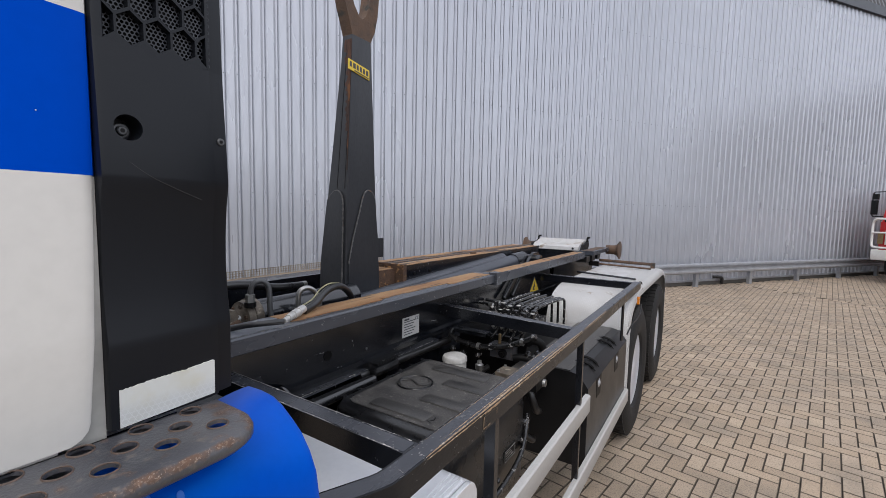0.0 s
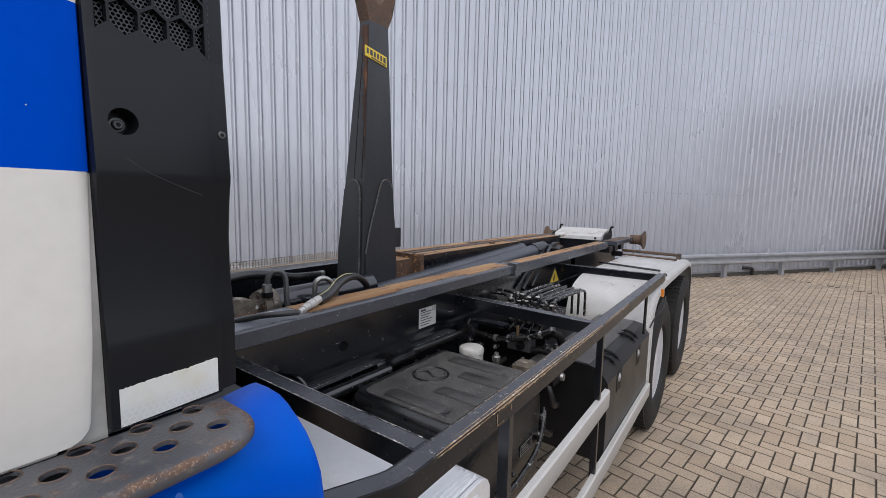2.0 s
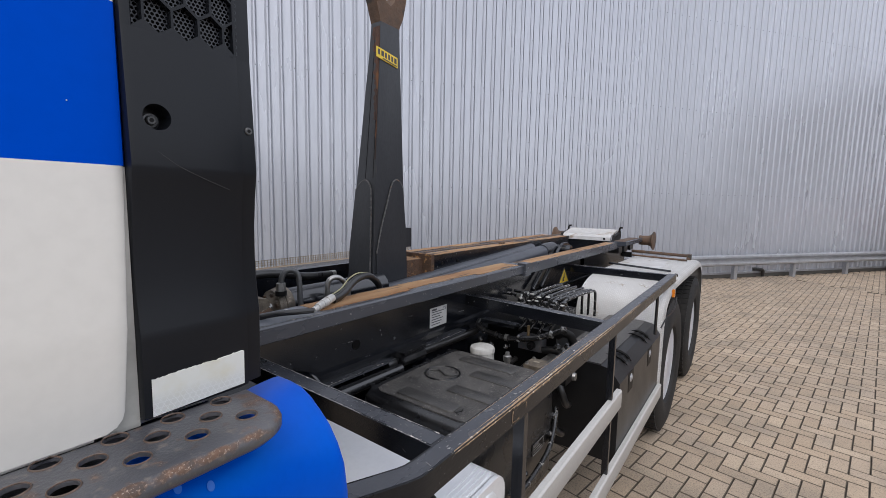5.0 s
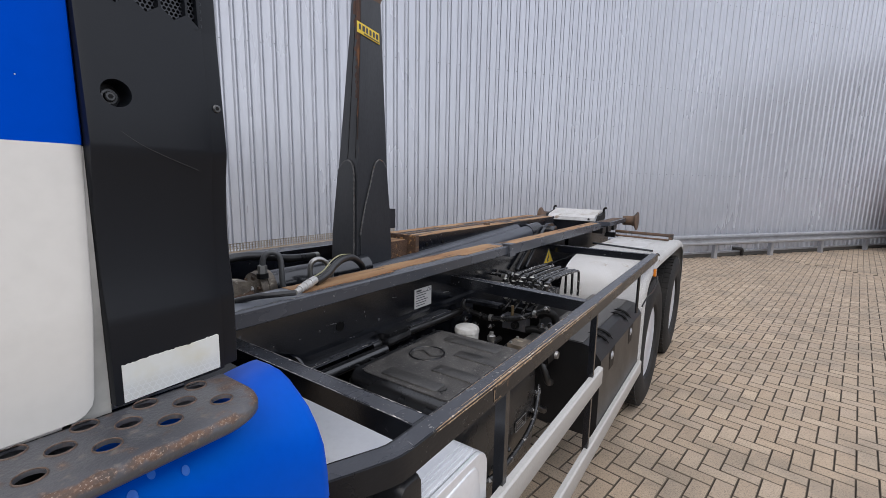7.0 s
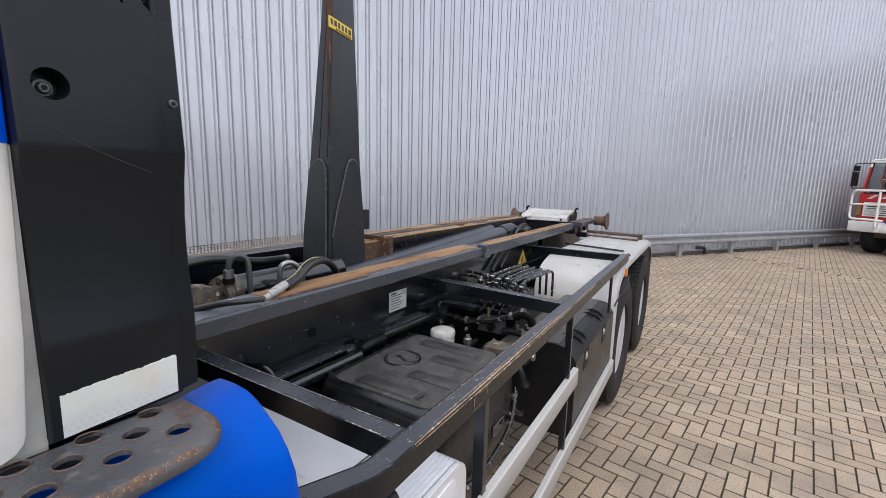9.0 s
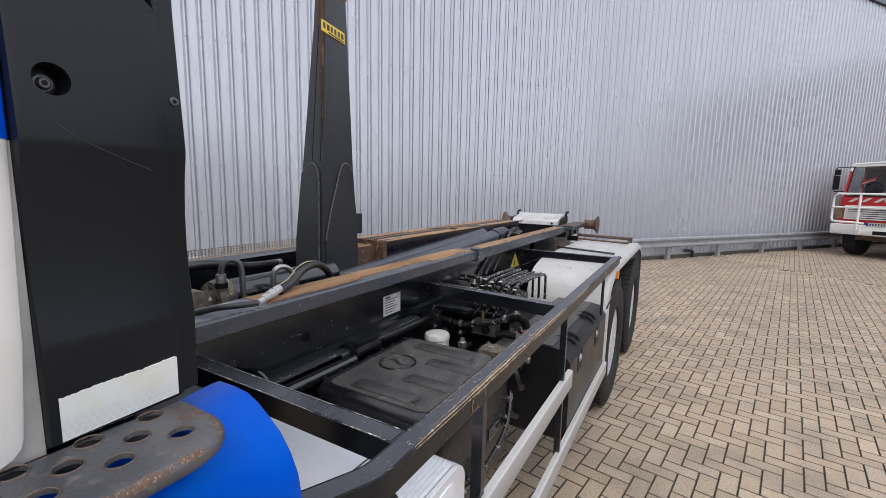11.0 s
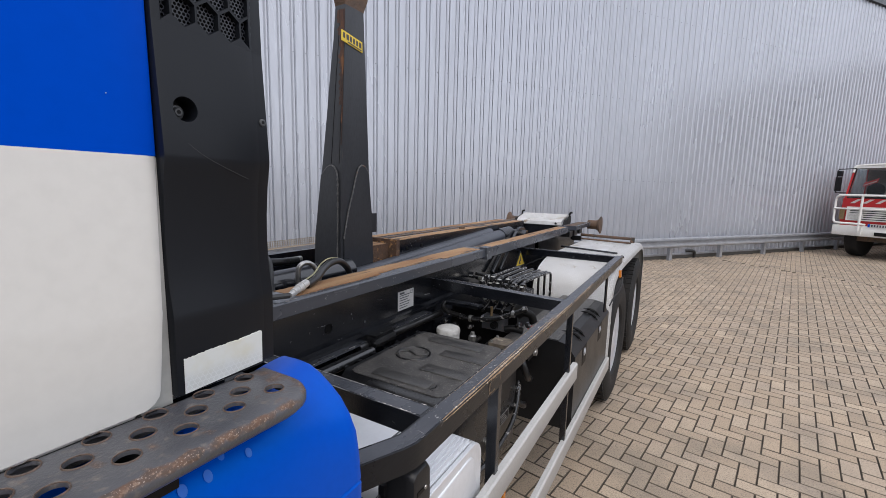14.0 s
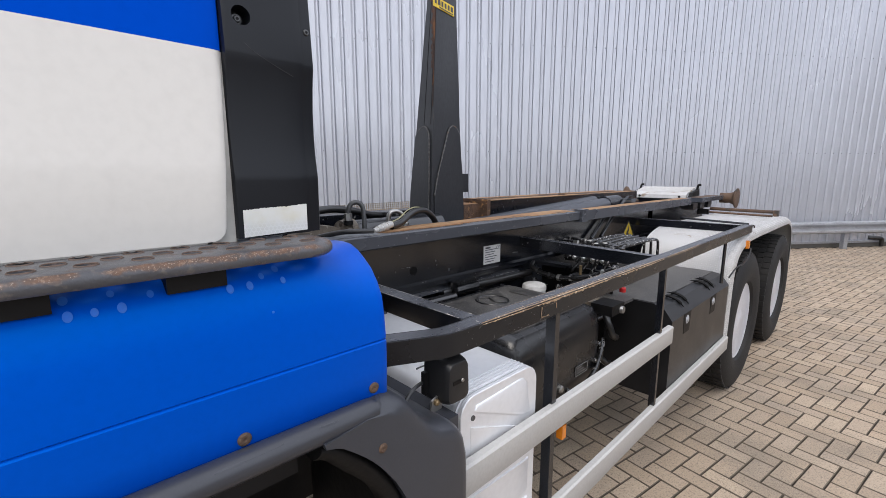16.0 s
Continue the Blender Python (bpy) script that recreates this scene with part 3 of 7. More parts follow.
drain = thing("drain_pipe", tuple(wall_point(1.1, 0.1, 0)), "short black plastic pipe bend coming out of the wall", "pipe")
part("bend", tube([wall_point(0.85, 0.03, 0.20), wall_point(0.98, 0.10, 0.20), wall_point(1.08, 0.12, 0.17), wall_point(1.10, 0.12, 0.02)], 0.042, 12), M["rubber"], drain)

# plain unseen walls, added on the yard's other sides to shape reflections
structure("unseen_wall_east", box(13.0, 13.3, -15.3, 28.5, 0.0, 2.0, 0.02), M["unseen_wall"], "unseen low dark wall added to shape reflections", "wall")
structure("unseen_wall_south", box(-20.0, 13.0, -15.3, -15.0, 0.0, 2.0, 0.02), M["unseen_wall"], "unseen low dark wall added to shape reflections", "wall")
# ---- hook lift truck ----
truck = thing("hook_lift_truck", (0.06, 2.0, 0.0), "blue and white hook lift truck with worn black loading frame", "truck")

# cab side wall: flat white panel with a blue band and a soft crease below
def cab_section(y, dx=0.0):
    return [(1.130 + dx, y, 1.475), (1.1455 + dx, y, 1.497), (1.1495 + dx, y, 1.606), (1.1485 + dx, y, 1.614), (1.138 + dx, y, 1.782), (1.136 + dx, y, 1.948), (1.13 + dx, y, 2.3), (1.10 + dx, y, 2.9)]

FRONT = ((-0.946, -0.016, 0), (-0.944, -0.010, 0), (-0.940, -0.0055, 0), (-0.934, -0.0025, 0), (-0.925, -0.0005, 0), (-0.91, 0.0005, 0), (-0.75, 0.003, 0))
REAR = ((-0.60, 0.002, 0), (-0.562, 0.001, 0), (-0.5565, -0.0005, 0), (-0.5545, -0.004, 0), (-0.554, -0.012, 0))
REAR_LOW = ((-0.60, 0.002, 0), (-0.588, 0.002, 0.019), (-0.575, 0.0015, 0.021), (-0.566, 0.001, 0.026), (-0.5595, 0.0, 0.033), (-0.5565, -0.002, 0.041), (-0.555, -0.006, 0.048), (-0.5545, -0.013, 0.053))

def cab_strip(name, i0, i1, material, label, ends):
    rings = []
    for y, dx, up in ends:
        outer = [(x, yy - (0.015 * max(0.0, 1.782 - z) / 0.3 if y > -0.59 and i1 == 4 else 0.0), max(z, 1.475 + up)) for x, yy, z in cab_section(y, dx)[i0:i1 + 1]]
        rings.append(outer + [(1.09, p[1], p[2]) for p in reversed(outer)])
    return part(name, loft(rings, angle=28), material, truck, label)

cab_strip("side_panel", 0, 4, M["white_paint"], "cream white painted cab side panel", FRONT + REAR_LOW)
cab_strip("blue_band", 4, 5, M["blue_paint"], "deep blue painted band across the cab side", FRONT + REAR)
cab_strip("side_panel", 5, 7, M["white_paint"], "cream white upper cab side panel", FRONT + REAR)
part("panel_seam", box(1.09, 1.1345, -0.590, -0.5545, 1.470, 1.781, 0.003), M["seam_grey"], truck, "grey sealed body seam")
part("cab_floor", box(-1.05, 1.09, -2.2, -0.46, 1.0, 1.47, 0.03), M["trim"], truck, "dark cab floor and lower body")
part("cab_shell", box(-1.05, 1.09, -2.2, -0.46, 1.47, 3.0, 0.06, 4), M["white_paint"], truck, "cream white cab body behind the side panels")

# moulded trim behind the cab side, with hexagon grille, bolts and reflective tape
def trim_x(z):
    pts = ((1.48, 1.1450), (1.594, 1.1475), (1.606, 1.1455), (1.635, 1.1415), (1.67, 1.1395), (1.71, 1.1405), (1.75, 1.1445), (1.783, 1.1505), (1.94, 1.140), (2.9, 1.12))
    for (a, p), (b, q) in zip(pts, pts[1:]):
        if z <= b:
            return p + (q - p) * max(z - a, 0) / (b - a)
    return pts[-1][1]

rings = []
for z in (1.4975, 1.54, 1.588, 1.594, 1.600, 1.606, 1.62, 1.635, 1.65, 1.67, 1.69, 1.71, 1.73, 1.75, 1.77, 1.780, 1.786, 1.84, 1.928):
    x = trim_x(z)
    rings.append([(1.10, -0.554, z), (x - 0.006, -0.554, z), (x - 0.0015, -0.5525, z), (x, -0.549, z), (x - 0.003, -0.44, z), (x - 0.006, -0.428, z), (x - 0.012, -0.4265, z), (x - 0.013, -0.418, z), (x - 0.016, -0.405, z), (x - 0.026, -0.399, z), (1.04, -0.399, z), (1.04, -0.5, z)])
bm = loft(rings, angle=28)
cutter = bpy.data.meshes.new("cutter")
cbm = lathe([(-0.03, 0.0), (-0.03, 0.0125), (0.0, 0.0142), (0.03, 0.0142), (0.03, 0.0)], (1.147, -0.525, 1.837), "x", 32)
cbm.to_mesh(cutter)
cbm.free()
cut_ob = new("cutter", cutter)
trim = part("side_trim", bm, M["trim"], truck, "dark grey moulded plastic side trim")
cut = trim.modifiers.new("hole", "BOOLEAN")
cut.operation, cut.object, cut.solver = "DIFFERENCE", cut_ob, "EXACT"
bpy.context.view_layer.update()
drilled = bpy.data.meshes.new_from_object(trim.evaluated_get(bpy.context.evaluated_depsgraph_get()))
trim.modifiers.clear()
trim.data = drilled
for poly in drilled.polygons:
    poly.use_smooth = True
drilled.set_sharp_from_angle(angle=radians(30))
bpy.data.objects.remove(cut_ob)
# upper part: frame strips beside the grille, and the honeycomb itself
front, rear = [], []
for z in (1.928, 2.3, 2.9):
    x = trim_x(z)
    front.append([(1.10, -0.554, z), (x - 0.006, -0.554, z), (x - 0.0015, -0.5525, z), (x, -0.549, z), (x, -0.5435, z), (x - 0.001, -0.5425, z), (1.10, -0.5425, z)])
    rear.append([(1.04, -0.4325, z), (x - 0.004, -0.4325, z), (x - 0.006, -0.428, z), (x - 0.012, -0.4265, z), (x - 0.013, -0.418, z), (x - 0.016, -0.405, z), (x - 0.026, -0.399, z), (1.04, -0.399, z)])
for rings in (front, rear):
    part("grille_frame", loft(rings, angle=28), M["trim"], trim)
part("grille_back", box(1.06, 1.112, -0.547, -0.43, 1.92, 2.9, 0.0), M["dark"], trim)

def hexagon(y, z, r, tall=1.0):
    return [(y + r * math.cos(radians(60 * k + 30)), z + tall * r * math.sin(radians(60 * k + 30))) for k in range(6)]

bm = bmesh.new()
R = 0.0289 / 3 ** 0.5
for row in range(-1, 30):
    for col in range(-1, 5):
        cy, cz = -0.5165 + (col - (0.5 if row % 2 else 0)) * 0.0289, 1.948 + row * 0.0314
        def ring(r, x):
            return [bm.verts.new((trim_x(max(p[1], 1.926)) - x - 0.003 * (min(max(p[0], -0.5432), -0.432) + 0.5432) / 0.111, min(max(p[0], -0.5432), -0.432), max(p[1], 1.926))) for p in hexagon(cy, cz, r, 1.24)]
        lv = [ring(R * 1.001, 0.0006)]
        if row < 0:
            bm.faces.new(lv[0])
            continue
        lv += [ring(R * 0.91, 0.0006), ring(R * 0.86, 0.021)]
        for a, b in zip(lv, lv[1:]):
            for k in range(6):
                j = (k + 1) % 6
                bm.faces.new((a[k], a[j], b[j], b[k]))
bmesh.ops.remove_doubles(bm, verts=bm.verts, dist=0.0004)
bmesh.ops.dissolve_degenerate(bm, edges=bm.edges, dist=0.0003)
part("grille", finish(bm), M["trim"], trim, "black hexagon grille")
# a faint old scratch curving over the trim
part("scratch", tube([(trim_x(z) - (0.001 if y < -0.44 else 0.009), y, z) for y, z in ((-0.545, 1.806), (-0.532, 1.803), (-0.508, 1.786), (-0.48, 1.773), (-0.447, 1.760))], 0.00036, 5), M["scuff"], trim)
bm = bmesh.new()
r = 0.0028
for row in range(232):
    for col in range(25):
        cy, cz = -0.545 + col * r * 1.74 + (row % 2) * r * 0.87, 1.93 + row * r * 1.5
        lv = [[bm.verts.new((x, p[0], p[1])) for p in hexagon(cy, cz, q)] for q, x in ((r, 1.1285), (r * 0.72, 1.1285))]
        for k in range(6):
            j = (k + 1) % 6
            bm.faces.new((lv[0][k], lv[0][j], lv[1][j], lv[1][k]))
mesh = part("fine_mesh", finish(bm), M["fender"], trim, "fine honeycomb mesh behind the grille")
mesh["kind"] = "stuff"

for bx, by, bz, scale in ((1.1285, -0.5265, 1.8345, 0.85), (1.1295, -0.4145, 1.838, 0.8)):
    bolt = part("bolt", lathe([(-0.004, 0.0100 * scale), (0.001, 0.0100 * scale), (0.002, 0.0088 * scale), (0.0022, 0.0066 * scale), (0.0055, 0.0060 * scale), (0.0065, 0.0048 * scale), (0.0065, 0.0)], (bx, by, bz), "x", 20), M["pipe"], trim, "small dull metal bolt")
    part("socket", lathe([(0.0062, 0.0030 * scale), (0.0068, 0.0030 * scale), (0.0068, 0.0)], (bx, by, bz), "x", 6), M["dark"], bolt)
ragged = random.Random(19)
tape_pts = [(-0.545, 1.4985), (-0.437, 1.503), (-0.437, 1.548)] + [(-0.438 - 0.0024 * k, 1.5480 - 0.00011 * k + ragged.uniform(-0.0007, 0.0007) - (0.0013 if k in (14, 15, 22) else 0.0)) for k in range(44)] + [(-0.545, 1.5435)]
part("reflective_tape", loft([[(trim_x(z) + dx, y, z) for y, z in tape_pts] for dx in (-0.003, 0.0007)], smooth=False), M["tape"], trim, "worn silver retroreflective tape strip")

# perforated step plate above the fender
def rounded(x0, x1, y0, y1, r, n=5):
    out = []
    for cx, cy, a0 in ((x1 - r, y1 - r, 0), (x0 + r, y1 - r, 90), (x0 + r, y0 + r, 180), (x1 - r, y0 + r, 270)):
        for k in range(n + 1):
            a = radians(a0 + 90 * k / n)
            out.append((cx + r * math.cos(a), cy + r * math.sin(a)))
    return out

def step_outline(inset=0.0):
    x0, x1, y0, y1, n = 1.142 + inset, 1.262 - inset, -0.925 + inset, -0.431 - inset, 7
    out = [(x0, y0), ]
    for cx, cy, r, a0 in ((x1 - 0.05, y0 + 0.05, 0.05, 270), (x1 - 0.055, y1 - 0.055, 0.055, 0)):
        for k in range(n + 1):
            a = radians(a0 + 90 * k / n)
            out.append((cx + r * math.cos(a), cy + r * math.sin(a)))
    out.append((x0, y1))
    return out

holes = []
for i in range(10):
    holes.append((1.2155, -0.4725 - 0.0553 * i))
    holes.append((1.1865, -0.5005 - 0.0553 * i))
    holes.append((1.1570, -0.4740 - 0.0553 * i))
holes = [h for h in holes if h[1] > -0.885]
bm = bmesh.new()
loops = [step_outline(0.006)] + [[(x + 0.0110 * math.cos(2 * math.pi * k / 16), y + 0.0110 * math.sin(2 * math.pi * k / 16)) for k in range(16)] for x, y in holes]
TOP = TOP_EDGE
edges = []
rims = []
for lp in loops:
    vs = [bm.verts.new((x, y, TOP)) for x, y in lp]
    rims.append(vs)
    for a, b in zip(vs, vs[1:] + vs[:1]):
        edges.append(bm.edges.new((a, b)))
bmesh.ops.triangle_fill(bm, use_beauty=True, use_dissolve=False, edges=edges)
for f in list(bm.faces):
    c = f.calc_center_median()
    if any((c.x - x) ** 2 + (c.y - y) ** 2 < 0.0092 ** 2 for x, y in holes):
        bm.faces.remove(f)
def skirt(ring, offs):
    prev = ring
    for scale, dz in offs:
        if isinstance(scale, list):
            nxt = [bm.verts.new((x, y, TOP + dz)) for x, y in scale]
        else:
            c = sum((q.co for q in ring), Vector()) / len(ring)
            nxt = [bm.verts.new((c.x + (q.co.x - c.x) * scale, c.y + (q.co.y - c.y) * scale, TOP + dz)) for q in ring]
        for i in range(len(prev)):
            j = (i + 1) % len(prev)
            bm.faces.new((prev[i], prev[j], nxt[j], nxt[i]))
        prev = nxt
skirt(rims[0], [(step_outline(0.002), -0.003), (step_outline(0.0), -0.008), (step_outline(0.0), -0.015), (step_outline(0.004), -0.020), (step_outline(0.016), -0.019)])
for rim in rims[1:]:
    skirt(rim, [(0.985, -0.004)])
step = part("step", finish(bm, smooth=True, angle=50), M["step"], truck, "worn grey perforated metal step with rusty edges")
ring_bm = lathe([(0.0, 0.0126), (0.0012, 0.0122), (0.0016, 0.0117), (0.0010, 0.0113), (-0.004, 0.0113)], (0, 0, 0), "z", 20)
for f in [f for f in ring_bm.faces if len(f.verts) > 4]:
    ring_bm.faces.remove(f)
collar = bpy.data.meshes.new("hole_collar")
ring_bm.to_mesh(collar)
ring_bm.free()
collar.materials.append(M["collar"])
for x, y in holes:
    ob = new("hole_collar", collar)
    ob.parent = step
    ob.location = (x, y, TOP)
for y in (-0.821, -0.639):
    part("step_bracket", box(1.18, 1.2335, y - 0.036, y + 0.036, 1.447, 1.478, 0.003), M["dark"], step)

# blue fender panel under the step
def fender_ring(y, end=0.0, s=0.0):
    """Section of the fender; towards its end the shoulder grows rounder."""
    pts = [(1.10, 1.462), (1.15, 1.4655), (1.185, 1.465), (1.210, 1.459), (1.226, 1.448), (1.237, 1.433), (1.2445, 1.412), (1.249, 1.385), (1.2525, 1.345), (1.2545, 1.306), (1.252, 1.3035), (1.2555, 1.3005), (1.255, 1.25), (1.253, 1.196), (1.247, 1.188), (1.20, 1.188), (1.12, 1.20)]
    tip = [(1.085, 1.468), (1.118, 1.4695), (1.145, 1.4675), (1.168, 1.459), (1.192, 1.446), (1.214, 1.430), (1.232, 1.408), (1.245, 1.382), (1.2515, 1.345)] + pts[9:]
    out = []
    for (x, z), (u, w) in zip(pts, tip):
        x, z = x + (u - x) * end, z + (w - z) * end
        out.append((x - (s if x > 1.18 else 0), y, z - (0.5 * s if z > 1.40 else 0)))
    return out

ends = [(-0.9405, 0.0, 0.006), (-0.938, 0.0, 0.002), (-0.932, 0.0, 0.0), (-0.7, 0.0, 0.0), (-0.48, 0.0, 0.0), (-0.45, 0.15, 0.0), (-0.42, 0.45, 0.0), (-0.395, 0.75, 0.0), (-0.375, 0.92, 0.0), (-0.360, 1.0, 0.0), (-0.3525, 1.0, 0.0005), (-0.349, 1.0, 0.002), (-0.3475, 1.0, 0.005)]
part("blue_fender", loft([fender_ring(*e) for e in ends], angle=38), M["blue_plastic"], truck, "blue painted plastic fender panel")
part("fender_seam", loft([fender_ring(y, 0.0, 0.0035) for y in (-0.9425, -0.9385)], angle=38), M["blue_seal"], truck, "dark blue sealing strip between the fender panels")
part("blue_fender", loft([fender_ring(y, 0.0, s) for y, s in ((-2.0, 0.0), (-1.4, 0.0), (-0.95, 0.0), (-0.945, 0.002), (-0.9420, 0.005))], angle=38), M["blue_plastic"], truck, "blue painted plastic fender panel")
for y, z in ((-0.380, 1.219), (-0.605, 1.221), (-0.83, 1.223)):
    part("fender_screw", lathe([(0.0, 0.010), (0.002, 0.010), (0.004, 0.007), (0.004, 0.003), (0.002, 0.0)], (1.254, y, z), "x", 16), M["rust_dark"], truck, "rusty panel screw")
for k, (y, row) in enumerate(((-0.878, 0), (-0.775, 0), (-0.731, 0), (-0.773, 2), (-0.749, 2), (-0.723, 2), (-0.692, 1), (-0.573, 2), (-0.553, 1), (-0.529, 0), (-0.524, 2), (-0.600, 2))):
    x, z = ((1.2150, 1.456), (1.2233, 1.450), (1.2318, 1.4405))[row]
    q = Vector((1, 0, (1.3, 0.85, 0.65)[row])).normalized().to_track_quat("Z", "Y").to_matrix().to_4x4()
    bm = bmesh.new()
    bmesh.ops.create_circle(bm, cap_ends=True, segments=14, radius=0.0052 + 0.0012 * (k % 2), matrix=Matrix.Translation((x + 0.0012, y, z)) @ q @ Matrix.Diagonal((0.75, 1.1, 1, 1)))
    part("worn_spot", bm, M["blue_worn"], truck)
for a, b, w in (((-0.919, 1.342), (-0.894, 1.339), 0.0012), ((-0.917, 1.3135), (-0.907, 1.3165), 0.0035), ((-0.90, 1.247), (-0.876, 1.243), 0.0011)):
    part("paint_scratch", worn_line((1.2562, *a), (1.2562, *b), (0, 0, 1), w, int(a[1] * 999), 0.1), M["plate"], truck, "white scratch in the blue paint")
for y, z in ((-0.60, 1.841), (-0.84, 1.885)):
    part("paint_chip", lathe([(0.0, 0.0007), (0.0004, 0.0006), (0.0004, 0.0)], (1.1405, y, z), "x", 7), M["plate"], truck)
for y, z in ((-0.928, 1.632), (-0.929, 1.572), (-0.929, 1.560)):
    part("paint_chip", box(1.1452, 1.1462, y - 0.0012, y + 0.0008, z - 0.005, z + 0.003, 0), M["dark"], truck)

# tube, grey wheel arch and corner below the fender
part("arch_tube", tube([(1.268, -2.0, 1.198), (1.268, -0.9, 1.194), (1.268, -0.45, 1.189), (1.264, -0.395, 1.184), (1.248, -0.372, 1.18)], 0.022, 14), M["fender"], truck, "dark plastic edge tube above the wheel arch")

for k, (y0, y1) in enumerate(((-0.93, -0.86), (-0.74, -0.70), (-0.655, -0.56), (-0.50, -0.47))):
    part("scuff", worn_line((1.2848, y0, 1.2065), (1.2848, y1, 1.2055), (-0.5, 0, 0.5), 0.0028, 60 + k, 0.4), M["rail_dust_sheen"], truck, "pale scuff on the edge tube")
for k, (y, z) in enumerate(((-0.905, 1.36), (-0.90, 1.28), (-0.86, 1.30), (-0.55, 1.40), (-0.70, 1.27))):
    part("paint_chip", lathe([(0.0, 0.0022), (0.0005, 0.0018), (0.0005, 0.0)], (1.2532, y, z), "x", 7), M["blue_worn"], truck)

outer = [(-0.50, 1.182), (-0.42, 1.200), (-0.37, 1.203), (-0.34, 1.196), (-0.318, 1.180), (-0.296, 1.149), (-0.275, 1.122), (-0.255, 1.104), (-0.235, 1.095), (-0.210, 1.087), (-0.185, 1.070), (-0.166, 1.042), (-0.156, 1.0), (-0.153, 0.932), (-0.152, 0.62)]
inner = [(-0.497, 1.169), (-0.48, 1.164), (-0.468, 1.158), (-0.457, 1.149), (-0.441, 1.135), (-0.425, 1.120), (-0.408, 1.102), (-0.391, 1.081), (-0.377, 1.061), (-0.363, 1.040), (-0.348, 1.012), (-0.334, 0.981), (-0.314, 0.901), (-0.298, 0.62)]
def rolled(outer, inner, steps):
    """Arch plate whose outer edge rolls over into the top."""
    n = len(outer)
    rings = []
    for x, d in steps:
        line = []
        for k, (y, z) in enumerate(outer):
            a, b = Vector(outer[max(k - 1, 0)]), Vector(outer[min(k + 1, n - 1)])
            t = (b - a).normalized()
            dd = min(d, (0.004, 0.012, 0.022)[k]) if k < 3 else d
            line.append((y + dd * t.y, z - dd * t.x))
        rings.append([(x, y, z) for y, z in line + inner[::-1]])
    return loft(rings, angle=60)

fend = part("corner_fender", rolled(outer, inner, ((1.215, 0.0), (1.255, 0.0), (1.272, 0.003), (1.283, 0.010), (1.289, 0.019), (1.292, 0.032))), M["fender"], truck, "grey plastic wheel arch corner")
lip_out = [(y - 0.001, z - 0.001) for y, z in inner]
lip_in = [(y - 0.014 - 0.016 * min(1, k / 5), z - 0.012 - 0.012 * min(1, (13 - k) / 8)) for k, (y, z) in enumerate(inner)]
lip_mid = [((a + c) / 2 + 0.002, (b + d) / 2 + 0.002) for (a, b), (c, d) in zip(lip_out, lip_in)]
rings = []
for k in range(len(inner)):
    (a, b), (c, d), (e, f) = lip_out[k], lip_mid[k], lip_in[k]
    rings.append([(1.225, a, b), (1.272, a, b), (1.281, (a + c) / 2, (b + d) / 2), (1.282, c, d), (1.278, (c + e) / 2, (d + f) / 2), (1.268, e, f), (1.225, e, f)])
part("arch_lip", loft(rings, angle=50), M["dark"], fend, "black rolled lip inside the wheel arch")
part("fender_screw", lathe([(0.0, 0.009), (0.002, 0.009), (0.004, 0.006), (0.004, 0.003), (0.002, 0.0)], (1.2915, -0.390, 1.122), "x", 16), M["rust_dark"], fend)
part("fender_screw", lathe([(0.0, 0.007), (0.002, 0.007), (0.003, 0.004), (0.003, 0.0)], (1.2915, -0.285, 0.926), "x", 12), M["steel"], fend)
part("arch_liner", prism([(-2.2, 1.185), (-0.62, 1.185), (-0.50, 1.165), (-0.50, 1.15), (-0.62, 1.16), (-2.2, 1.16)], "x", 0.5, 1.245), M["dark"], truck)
# two dark sheets added to give the wheel arch its black shade
part("arch_shade_panel", box(0.88, 1.225, -0.335, -0.315, 0.40, 1.10, 0.004), M["dark"], truck)
part("arch_shade_back", box(0.80, 0.82, -2.2, -0.30, 0.70, 1.16, 0.005), M["dark"], truck)

